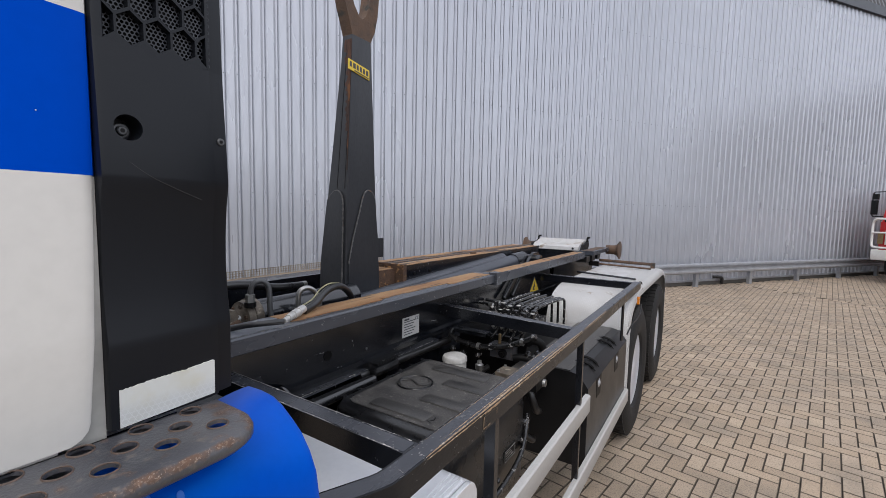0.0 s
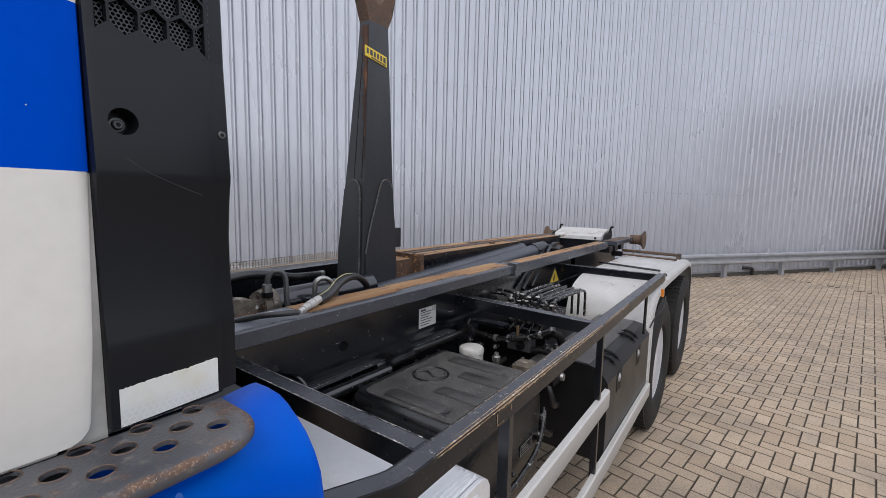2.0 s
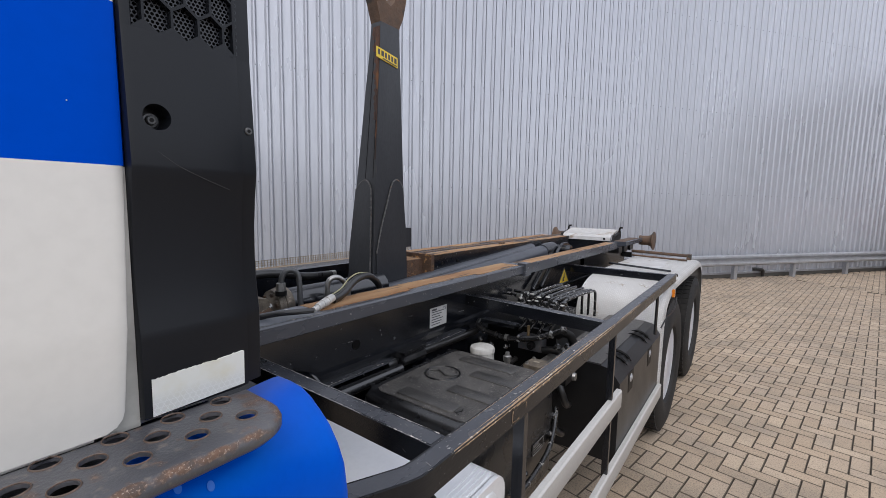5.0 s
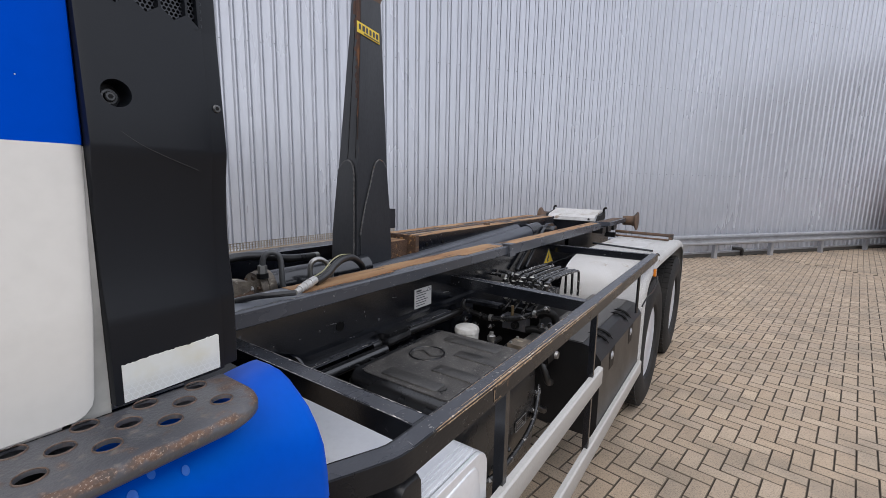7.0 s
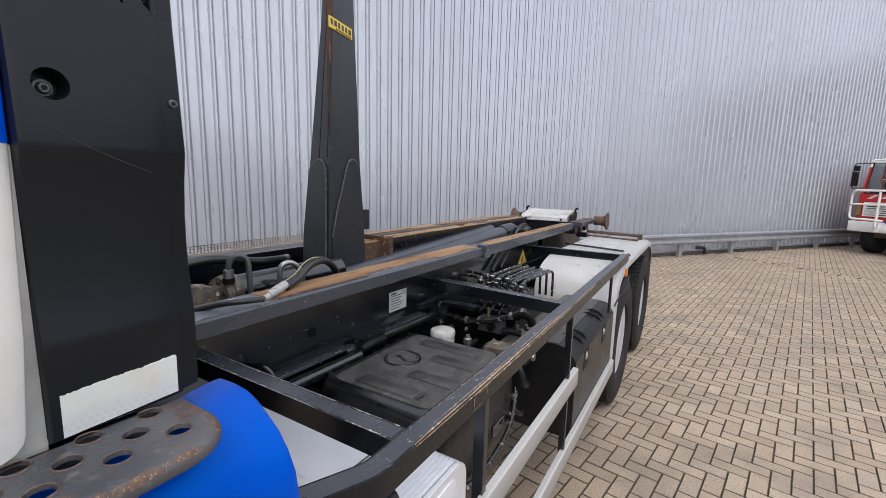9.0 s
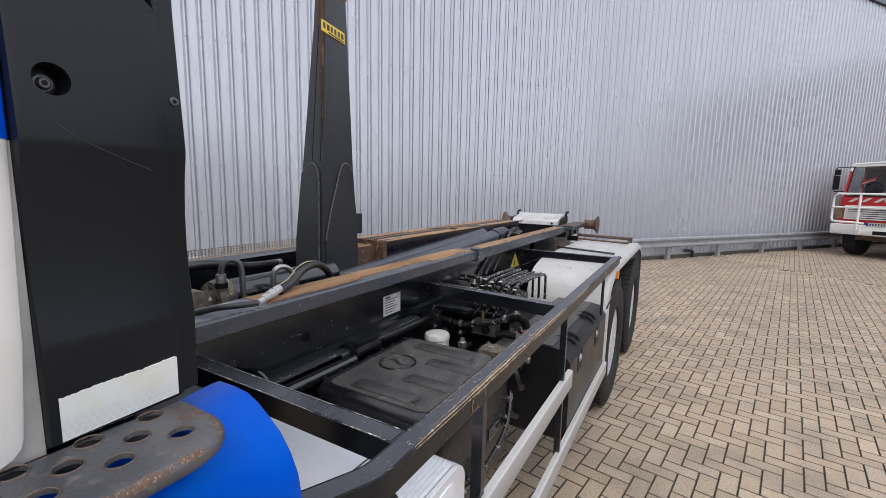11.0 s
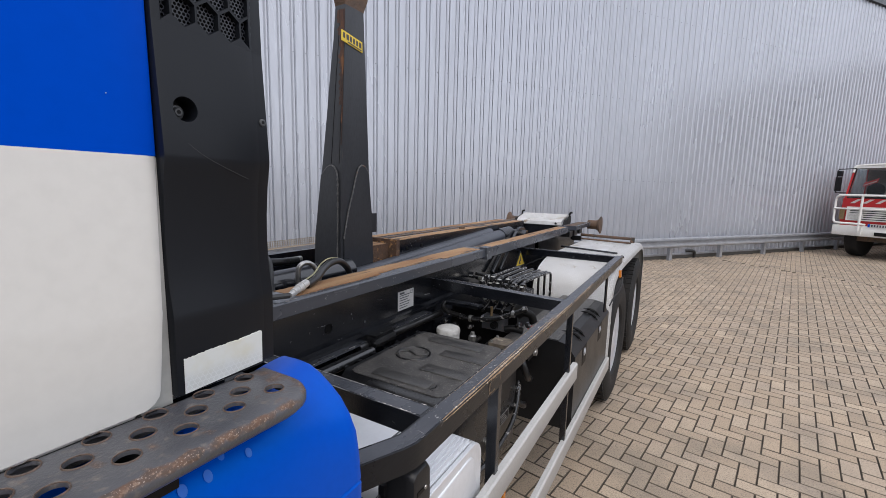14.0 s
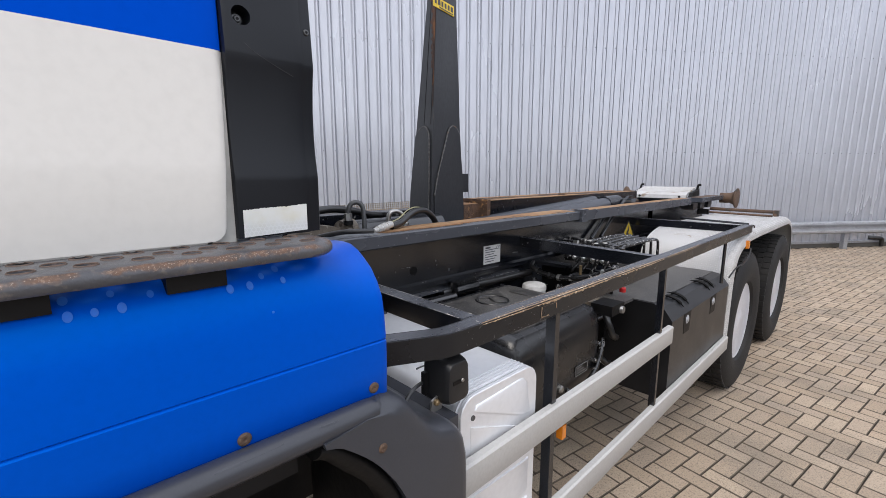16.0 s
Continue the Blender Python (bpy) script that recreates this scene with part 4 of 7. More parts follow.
# front wheel, mostly hidden inside the arch
def wheel(cx, cy, r=0.515, width=0.30, label="dusty truck wheel with silver rim"):
    holder = new("wheel")
    holder.parent = truck
    holder.matrix_parent_inverse = Matrix.Translation(ROOTS["hook_lift_truck"]).inverted()
    tagged(holder, label)
    o = cx
    prof = [(o - 0.055, 0.283), (o - 0.040, 0.288), (o - 0.018, 0.305), (o - 0.004, 0.345), (o + 0.002, 0.40), (o - 0.006, 0.455), (o - 0.02, r - 0.018), (o - 0.035, r - 0.003), (o - 0.05, r), (o - width + 0.03, r), (o - width, 0.46), (o - width, 0.31), (o - width + 0.02, 0.30)]
    tyre = lathe([(s - cx, q) for s, q in prof], (cx, cy, r - 0.008), "x", 56)
    part("tyre", tyre, M["tyre"], holder)
    bm = bmesh.new()
    for k in range(56):
        a = 2 * math.pi * k / 56
        m = Matrix.Translation((cx, cy, r - 0.008)) @ Matrix.Rotation(a, 4, "X") @ Matrix.Translation((0, 0, r))
        for w0, w1, sk in ((-0.085, -0.03, 0.006), (-0.14, -0.095, -0.006), (-0.205, -0.15, 0.006), (-0.26, -0.215, -0.006)):
            add_box(bm, w0, w1, -0.021 + sk, 0.021 + sk, -0.012, 0.006, m)
    tread = part("tread", finish(bm), M["tyre"], holder)
    prof = [(-0.03, 0.294), (-0.026, 0.290), (-0.03, 0.278), (-0.05, 0.268), (-0.11, 0.262), (-0.155, 0.24), (-0.165, 0.20), (-0.15, 0.165), (-0.13, 0.16), (-0.13, 0.0)]
    part("rim", lathe([(s - 0.012, q) for s, q in prof], (cx, cy, r - 0.008), "x", 48), M["rim"], holder)
    part("hub", lathe([(-0.14, 0.15), (-0.10, 0.13), (-0.09, 0.09), (-0.045, 0.085), (-0.035, 0.06), (-0.035, 0.0)], (cx, cy, r - 0.008), "x", 24), M["rim"], holder)
    for k in range(10):
        a = 2 * math.pi * k / 10
        bm = cyl((cx - 0.155, cy + 0.205 * math.cos(a), r - 0.008 + 0.205 * math.sin(a)), (cx - 0.12, cy + 0.205 * math.cos(a), r - 0.008 + 0.205 * math.sin(a)), 0.014, 6)
        part("wheel_nut", bm, M["steel"], holder)
    return holder

wheel(1.215, 2.985)
wheel(1.215, 4.335)
wheel(1.20, -1.02)
for y in (2.985, 4.335):
    part("inner_tyre", lathe([(-0.15, 0.3), (-0.15, 0.48), (-0.12, 0.51), (0.12, 0.51), (0.15, 0.48), (0.15, 0.3)], (0.74, y, 0.51), "x", 32), M["tyre"], truck)
    part("axle", cyl((-1.1, y, 0.51), (1.0, y, 0.51), 0.09), M["dark"], truck)
    part("inner_tyre", lathe([(-0.3, 0.3), (-0.3, 0.48), (-0.27, 0.51), (0.27, 0.51), (0.3, 0.48), (0.3, 0.3)], (-0.8, y, 0.51), "x", 32), M["tyre"], truck)

# side rail with bent front end, cross members and posts
RZ = 1.252
def square_bar(pts, w, h, bevel=0.005):
    """A box section along a line in plan; pts give the middle of its top."""
    pts = [Vector(p) for p in pts]
    rings = []
    for i, p in enumerate(pts):
        a = (pts[i] - pts[i - 1]).normalized() if i else (pts[1] - pts[0]).normalized()
        b = (pts[i + 1] - pts[i]).normalized() if i < len(pts) - 1 else a
        d = (a + b).normalized()
        side = Vector((d.y, -d.x, 0)).normalized() * (w / 2) / max(math.cos(a.angle(b) / 2), 0.3)
        rings.append([p + side, p - side, p - side - Vector((0, 0, h)), p + side - Vector((0, 0, h))])
    return loft(rings, bevel=bevel, angle=30)

RAIL = [(1.112, -0.390, RZ + 0.006), (1.165, -0.269, RZ + 0.006), (1.203, -0.182, RZ + 0.005), (1.2095, -0.160, RZ + 0.0045), (1.2105, -0.135, RZ + 0.004), (1.2095, -0.08, RZ + 0.003), (1.209, 0.2, RZ + 0.001), (1.207, 0.62, RZ), (1.206, 1.1, RZ - 0.001), (1.196, 2.79, RZ + 0.002)]
rail = part("side_rail", square_bar(RAIL, 0.050, 0.052), M["side_rail"], truck, "dark box section side rail with chipped edges")
# top strip lighter than the sides: painted sky sheen over scuffed, dusty paint
part("worn_top", square_bar([(x, y, z + 0.0008) for x, y, z in RAIL], 0.040, 0.003, 0.0006), M["rail_dust_sheen"], rail, "scuffed dusty rail top, lightened for sky sheen")

def rail_edge(y):
    for a, b in zip(RAIL, RAIL[1:]):
        if y <= b[1]:
            t = (y - a[1]) / (b[1] - a[1])
            return a[0] + (b[0] - a[0]) * t + 0.025, a[2] + (b[2] - a[2]) * t
    return RAIL[-1][0] + 0.025, RAIL[-1][2]

def edge_wear(y0, y1, wide, seed, inset=0.0):
    """Flaked paint along the top outer edge of the rail."""
    r = random.Random(seed)
    bm = bmesh.new()
    n = int((y1 - y0) / 0.006)
    prev = None
    for k in range(n + 1):
        y = y0 + (y1 - y0) * k / n
        fade = min(1.0, 4 * min(k, n - k) / n)
        a, b = wide * fade * r.uniform(0.25, 1.0), wide * fade * r.uniform(0.1, 1.2)
        x, z = rail_edge(y)
        x -= inset
        if inset:
            row = [bm.verts.new(p) for p in ((x - a * 0.5, y, z + 0.0013), (x + b * 0.4, y, z + 0.0013))]
        else:
            row = [bm.verts.new(p) for p in ((x - 0.003 - a, y, z + 0.0013), (x - 0.003, y, z + 0.0011), (x + 0.0006, y, z - 0.0035), (x + 0.0006, y, z - 0.0035 - b))]
        if prev:
            for q in range(len(row) - 1):
                bm.faces.new((prev[q], prev[q + 1], row[q + 1], row[q]))
        prev = row
    return finish(bm)

for y0, y1, wide, seed, inset in ((-0.06, 0.18, 0.003, 1, 0), (0.10, 0.66, 0.006, 2, 0), (0.58, 1.12, 0.005, 3, 0), (1.15, 1.6, 0.002, 4, 0), (0.0, 0.5, 0.004, 5, 0.012), (0.45, 0.95, 0.004, 6, 0.014), (-0.05, 1.0, 0.002, 7, 0.044)):
    part("chipped_edge", edge_wear(y0, y1, wide, seed, inset), M["chips"], rail)
chips(lambda u, v: (rail_edge(v - 0.15)[0] - 0.002 - u, v - 0.15, rail_edge(v - 0.15)[1] + 0.0014), 0.046, 1.6, 260, 201, M["pale_edge"], rail, 0.0028, 0.5)
chips(lambda u, v: (rail_edge(v - 0.12)[0] + 0.0006, v - 0.12, rail_edge(v - 0.12)[1] - 0.004 - u), 0.044, 1.3, 90, 202, M["pale_edge"], rail, 0.0022, 0.4)
x, z = rail_edge(0.22)
for k, (a, b, c) in enumerate((((0.185, 0.012), (0.185, 0.044), (0, 1, 0)), ((0.185, 0.043), (0.222, 0.044), (0, 0, 1)), ((0.186, 0.013), (0.262, 0.012), (0, 0, -1)), ((0.262, 0.014), (0.262, 0.03), (0, -1, 0)))):
    part("weld_mark", worn_line((x + 0.0016, a[0], z - a[1]), (x + 0.0016, b[0], z - b[1]), c, 0.005, 80 + k, 0.2), M["chips"], rail)
for ya, yb, xb, top in ((-0.047, -0.050, 1.190, RZ + 0.003), (1.212, 1.140, 1.185, RZ - 0.002), (2.765, 2.765, 1.175, RZ - 0.003)):
    cm = part("cross_member", square_bar([(0.42, ya, top), (xb, yb, top)], 0.050, 0.053, 0.004), M["black_paint"], truck, "dark box section cross member")
    # member's top lightened the same way, sheen and dust in one colour
    part("worn_top", square_bar([(0.43, ya, top + 0.0010), (xb - 0.01, yb, top + 0.0010)], 0.040, 0.003, 0.0006), M["rail_dust_sheen"], cm)
    chips(lambda u, v: (0.43 + v, ya + (yb - ya) * v / (xb - 0.43) - 0.024 + u, top + 0.0015), 0.048, xb - 0.45, 110, 210 + int(ya * 10), M["pale_edge"], cm, 0.0026, 0.6)
    # pale edge lines: highlight put into colour, mixed with chipped paint
    for e, sd in ((-1, 1), (1, 2)):
        part("rubbed_glint", worn_line((0.44, ya + e * 0.0245, top + 0.0016), (xb - 0.02, yb + e * 0.0245, top + 0.0016), (0, -e, 0), 0.0045, sd + int(ya * 10), 0.3), M["pale_edge"], cm)
part("post", box(1.190, 1.222, 0.283, 0.306, 0.46, 1.200, 0.003), M["black_paint"], truck)
part("post", box(1.204, 1.230, 1.138, 1.157, 0.46, 1.200, 0.003), M["black_paint"], truck)
part("post", cyl((1.210, 2.165, 0.95), (1.210, 2.165, 1.202), 0.009, 10), M["black_paint"], truck)

# light side guard bars
def guard(y0, y1, z0, z1):
    return loft([[(x, y, z) for x, z in ((1.214, z0), (1.234, z0), (1.238, z0 + 0.005), (1.238, z1 - 0.006), (1.232, z1), (1.214, z1))] for y in (y0, y1)], bevel=0.002)

part("guard_bar", guard(-0.15, 1.283, 0.822, 0.908), M["guard_bar"], truck, "light grey side guard bar")
part("guard_bar", guard(-0.15, 2.37, 0.472, 0.563), M["guard_bar"], truck, "light grey lower side guard bar")

# silver cover behind the front wheel
prof = rounded(-0.105, 0.228, 0.40, 1.058, 0.055, 5)
cover = part("silver_cover", loft([[(x, y + dy, z) for y, z in prof] for x, dy in ((0.50, 0), (1.186, 0))], bevel=0.004, angle=30), M["silver"], truck, "silver painted box cover with rounded corners")
prof2 = rounded(-0.092, 0.222, 0.40, 1.048, 0.05, 5)
part("cover_lid", loft([[(x, -0.0 + (y - 0.06) * k + 0.06, (z - 0.75) * k + 0.75) for y, z in prof2] for x, k in ((1.188, 1.022), (1.190, 1.028), (1.199, 1.028), (1.2005, 1.022))], angle=20), M["silver"], cover)
for pts in (((-0.042, 1.026), (-0.046, 1.012), (0.155, 0.921), (0.196, 0.915), (0.178, 1.012), (0.160, 1.030), (0.135, 1.034)), ((-0.06, 0.974), (0.06, 0.926), (0.196, 0.868), (0.196, 0.79), (-0.065, 0.80)), ((-0.065, 0.775), (0.196, 0.765), (0.196, 0.66), (-0.065, 0.665)), ((-0.065, 0.64), (0.196, 0.635), (0.196, 0.52), (-0.065, 0.52))):
    part("pressed_panel", loft([[(x, pts[0][0] + 0.12 + (y - pts[0][0] - 0.12) * k, pts[0][1] - 0.06 + (z - pts[0][1] + 0.06) * k) for y, z in pts] for x, k in ((1.196, 1.0), (1.2015, 1.0), (1.2045, 0.96))], angle=50), M["silver"], cover)
part("cover_bolt", lathe([(0.0, 0.008), (0.004, 0.007), (0.004, 0.0)], (1.199, -0.052, 0.996), "x", 12), M["pipe"], cover)
for x in (1.140, 1.153, 1.166, 1.178):
    part("ridge", box(x - 0.0025, x + 0.0025, -0.06, 0.185, 1.052, 1.0605, 0.0015), M["silver"], cover)
part("lid_seam", box(0.99, 0.994, -0.06, 0.19, 1.052, 1.0605, 0.001), M["pipe"], cover)

# black tank with ribbed top
tank_prof = [(0.52, 0.55), (0.97, 0.55), (1.025, 0.575), (1.046, 0.63), (1.048, 0.95), (1.040, 1.0), (1.015, 1.03), (0.97, 1.040), (0.54, 1.042), (0.52, 1.02)]
tank = part("fuel_tank", loft([[(0.78 + (x - 0.78) * k, y, 0.79 + (z - 0.79) * k) for x, z in tank_prof] for y, k in ((0.335, 0.86), (0.345, 0.93), (0.36, 0.975), (0.385, 1.0), (0.91, 1.0), (0.94, 0.975), (0.955, 0.93), (0.962, 0.86))], angle=30), M["tank"], truck, "black moulded plastic tank with dusty ribbed top")
part("lighter_top", loft([[(x, y, z) for x, y in rounded(0.56, 0.985, 0.375, 0.925, 0.04, 4)] for z in (1.036, 1.0425)], bevel=0.002, angle=40), M["tank_dust"], tank, "dusty tank top")
for x0, x1, y0 in ((0.64, 0.91, 0.85), (0.775, 0.985, 0.729), (0.785, 0.985, 0.56), (0.65, 0.90, 0.43)):
    part("tank_rib", loft([[(0.5 * (x0 + x1) + (x - 0.5 * (x0 + x1)) * k, y0 + (y - y0) * k, z) for x, y in rounded(x0, x1, y0 - 0.033, y0 + 0.033, 0.012, 3)] for z, k in ((1.040, 1.0), (1.0455, 1.0), (1.0475, 0.975))], angle=40), M["tank_panel"], tank)
    rim_pts = [(x, y, 1.0452) for x, y in rounded(x0, x1, y0 - 0.033, y0 + 0.033, 0.012, 3)]
    part("rib_edge", tube([(a, b, 1.0435) for a, b, c in rim_pts + rim_pts[:1]], 0.0022, 5, curve=False), M["tank_dust"], tank)
circle = [(0.674 + 0.073 * math.cos(2 * math.pi * k / 32), 0.654 + 0.073 * math.sin(2 * math.pi * k / 32), 1.043) for k in range(33)]
part("emblem_ring", tube(circle, 0.0042, 6, curve=False), M["tank"], tank)
part("emblem_bar", tube([(0.640, 0.600, 1.042), (0.615, 0.635, 1.044), (0.645, 0.665, 1.045), (0.674, 0.654, 1.046), (0.703, 0.643, 1.045), (0.733, 0.673, 1.044), (0.708, 0.708, 1.042)], 0.0046, 8), M["tank_panel"], tank)
for pts in (((0.851, 0.440), (0.880, 0.428), (0.894, 0.421), (0.909, 0.412), (0.927, 0.407)), ((0.909, 0.412), (0.921, 0.431), (0.915, 0.451))):
    part("crack", tube([(x, y, 1.0425) for x, y in pts], [0.0012, 0.0026, 0.0012], 5, curve=False), M["dark"], tank, "jagged crack in the tank top")
chips(lambda u, v: (0.565 + u, 0.38 + v, 1.0432), 0.415, 0.54, 420, 220, M["tank_chip"], tank, 0.0032, 0.15)
part("filter_cap", lathe([(-0.05, 0.060), (0.0, 0.060), (0.002, 0.063), (0.017, 0.063), (0.026, 0.059), (0.032, 0.046), (0.034, 0.020), (0.0345, 0.0)], (0.605, 1.085, 1.0), "z", 28), M["cap"], truck, "dirty white round filter cap")
part("tank_neck", lathe([(0.0, 0.05), (0.05, 0.05)], (0.605, 1.085, 0.95), "z", 24), M["dark"], truck)

# tool box with chamfered lid, latches and straps
prof = [(0.88, 0.50), (1.205, 0.50), (1.212, 0.52), (1.212, 0.905), (1.165, 0.968), (1.12, 0.976), (0.88, 0.980)]
tbx = part("tool_box", loft([[(x, y, z) for x, z in prof] for y in (1.345, 2.352)], bevel=0.012, angle=25), M["toolbox"], truck, "black plastic tool box with bevelled lid")
for y in (1.565, 2.02):
    part("latch_recess", loft([[(x, yy, z) for yy, z in ((y - 0.045, 0.80), (y + 0.045, 0.80), (y + 0.055, 0.905), (y - 0.055, 0.905))] for x in (1.2085, 1.2135)], bevel=0.002), M["dark"], tbx)
    part("latch", lathe([(0.0, 0.024), (0.003, 0.022), (0.004, 0.014), (0.007, 0.012), (0.007, 0.0)], (1.212, y, 0.868), "x", 20), M["galv"], tbx, "round metal latch")
    for d in (-0.05, 0.03):
        part("strap", tube([(1.095, y + d, 0.979), (1.135, y + d, 0.984), (1.170, y + d + 0.012, 0.968), (1.196, y + d + 0.028, 0.936)], [0.004, 0.008, 0.008, 0.003], 6), M["dark"], tbx)
part("dusty_lid", box(0.885, 1.118, 1.352, 2.345, 0.974, 0.9805, 0.002), M["tank_dust"], tbx, "dusty top of the tool box")
chips(lambda u, v: (0.89 + u, 1.36 + v, 0.9810), 0.22, 0.97, 160, 221, M["tank_chip"], tbx, 0.0036, 0.1)
part("battery_box", box(0.55, 0.87, 1.36, 2.2, 0.50, 0.90, 0.01), M["dark"], truck, "black battery box beside the chassis")
part("red_knob", lathe([(0, 0.016), (0.02, 0.016), (0.026, 0.01), (0.026, 0.0)], (0.971, 1.33, 1.01), "z", 14), M["red"], truck, "red knob")

# tread plate mudguard over the tandem wheels
mud_key = [(2.362, 0.545), (2.366, 0.75), (2.370, 0.90), (2.388, 0.985), (2.44, 1.085), (2.55, 1.155), (2.74, 1.198), (2.95, 1.208), (3.6, 1.208), (4.25, 1.206), (4.42, 1.190), (4.56, 1.145), (4.66, 1.06), (4.72, 0.92), (4.74, 0.72)]
mud_line = smooth_path([(0, y, z) for y, z in mud_key], 4)
mud_out = [(p.y, p.z) for p in mud_line]
mud_normal = []
for k in range(len(mud_line)):
    t = (mud_line[min(k + 1, len(mud_line) - 1)] - mud_line[max(k - 1, 0)]).normalized()
    mud_normal.append(Vector((0, -t.z, t.y)))
# across the plate: flat, then rolled over at the outer edge
MUD_EDGE = ((0.63, 0.0), (0.64, 0.0), (1.170, 0.0), (1.186, 0.003), (1.200, 0.010), (1.211, 0.020), (1.217, 0.033), (1.219, 0.055))
mud_rings = []
for x, d in MUD_EDGE:
    over = [p - n * d for p, n in zip(mud_line, mud_normal)]
    under = [p - n * (d + 0.010) for p, n in zip(mud_line, mud_normal)]
    mud_rings.append([(x, p.y, p.z) for p in over + under[::-1]])
mud = part("mudguard", loft(mud_rings, angle=50), M["checker"], truck, "dirty aluminium tread plate mudguard")
# raised tread bars on the plate, the shade round each put into colour
bm = bmesh.new()
shade = bmesh.new()
def on_mud(d):
    for (a, b), (c, e) in zip(mud_out, mud_out[1:]):
        seg = math.hypot(c - a, e - b)
        if d <= seg:
            t = d / seg
            return Vector((0, a + (c - a) * t, b + (e - b) * t)), Vector((0, (c - a) / seg, (e - b) / seg))
        d -= seg
    return None, None
def mud_edge(u):
    """Place across the plate: x, drop and lean after u metres."""
    for (a, b), (c, e) in zip(MUD_EDGE[1:], MUD_EDGE[2:]):
        seg = math.hypot(c - a, e - b)
        if u <= seg:
            return a + (c - a) * u / seg, b + (e - b) * u / seg, (c - a) / seg, (e - b) / seg
        u -= seg
    return None
d, row = 0.02, 0
while d < 3.2:
    p, t = on_mud(d)
    if p is None:
        break
    nrm = Vector((0, -t.z, t.y))
    for i in range(24):
        at = mud_edge(0.012 + 0.0265 * i + (0.013 if row % 2 else 0))
        if at is None or (at[0] < 1.0 and p.y > 3.2):
            continue
        x, drop, dx, dd = at
        cross = Vector((dx, 0, 0)) - nrm * dd
        out = nrm * dx + Vector((dd, 0, 0))
        s = 1 if (i + row) % 2 else -1
        a = t * 0.0102 + cross * 0.0102 * s
        w = t * 0.0034 - cross * 0.0034 * s
        c = Vector((x, p.y, p.z)) - nrm * drop
        lo = [bm.verts.new(q - out * 0.001) for q in (c + a, c + w * 1.3, c - a, c - w * 1.3)]
        hi = bm.verts.new(c + out * 0.0026)
        for k in range(4):
            bm.faces.new((lo[k], lo[(k + 1) % 4], hi))
        # flat grey patch a little larger than the bar, as its painted shade
        halo = [shade.verts.new(q + out * 0.0006) for q in (c + a * 1.18, c + w * 2.7, c - a * 1.18, c - w * 2.7)]
        shade.faces.new(halo)
    d += 0.0265
    row += 1
bars = part("tread_pattern", finish(bm), M["tread_bar"], mud)
halo_ob = part("tread_shade_halo", finish(shade), M["tread_shade"], mud)
halo_ob["kind"] = "stuff"
bars["kind"] = "stuff"
part("mud_hook", tube([(1.19, 2.865, 1.196), (1.19, 2.865, 1.228), (1.20, 2.868, 1.243), (1.214, 2.872, 1.240), (1.217, 2.874, 1.226)], 0.005, 8), M["rust_dark"], mud, "small rusty hook on the mudguard")
part("marker_lamp", box(1.219, 1.236, 2.66, 2.695, 1.105, 1.158, 0.005), M["amber"], truck, "small amber side marker lamp")
part("marker_cable", tube([(1.25, 2.66, 1.11), (1.255, 2.60, 1.06), (1.25, 2.48, 1.03), (1.24, 2.36, 1.02), (1.225, 2.27, 0.97)], 0.005, 6), M["rubber"], truck)
part("amber_reflector", box(1.208, 1.230, 0.340, 0.362, 0.765, 0.812, 0.004), M["amber"], truck, "amber side reflector")

# ---- hook lift equipment ----
CX = 0.07

def mirror_x(x):
    return 2 * CX - x

# subframe rails: channel with outer lip, web and bottom ledge
def subframe(side):
    f = (lambda x: x) if side > 0 else mirror_x
    prof = [(0.405, 1.378), (0.548, 1.378), (0.555, 1.372), (0.555, 1.328), (0.547, 1.322), (0.43, 1.322), (0.43, 1.122), (0.452, 1.115), (0.452, 1.095), (0.405, 1.095)]
    bm = loft([[(f(x), y, z) for x, z in prof] for y in (-0.40, 1.66)], bevel=0.004, angle=30)
    # faces below the lip take the darker paint: the lip's shade put into colour
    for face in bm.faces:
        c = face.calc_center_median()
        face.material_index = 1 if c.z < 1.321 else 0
    return bm

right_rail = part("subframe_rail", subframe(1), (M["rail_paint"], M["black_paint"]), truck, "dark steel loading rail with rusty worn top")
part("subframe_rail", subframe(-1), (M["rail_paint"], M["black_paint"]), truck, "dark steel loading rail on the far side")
# edge highlight of the rail painted as a broken pale line
part("rubbed_glint", worn_line((0.549, -0.38, 1.3788), (0.549, 0.14, 1.3788), (-1, 0, 0), 0.012, 23, 0.3), M["pale_edge"], right_rail)
for k, y in enumerate((0.05, 0.33, 0.71, 1.12, 1.40)):
    part("paint_chip", worn_line((0.4312, y, 1.17 + 0.03 * (k % 3)), (0.4312, y + 0.03 + 0.02 * (k % 2), 1.165 + 0.03 * (k % 3)), (0, 0, 1), 0.004, 30 + k, 0.2), M["pale_edge"], right_rail)
chips(lambda u, v: (0.5556, v - 0.35, 1.331 + u), 0.038, 1.95, 120, 222, M["pale_edge"], right_rail, 0.0026, 0.6)
chips(lambda u, v: (0.425 + u, v - 0.36, 1.3790), 0.12, 0.52, 70, 224, M["pale_edge"], right_rail, 0.003, 0.4)
rag = random.Random(3)
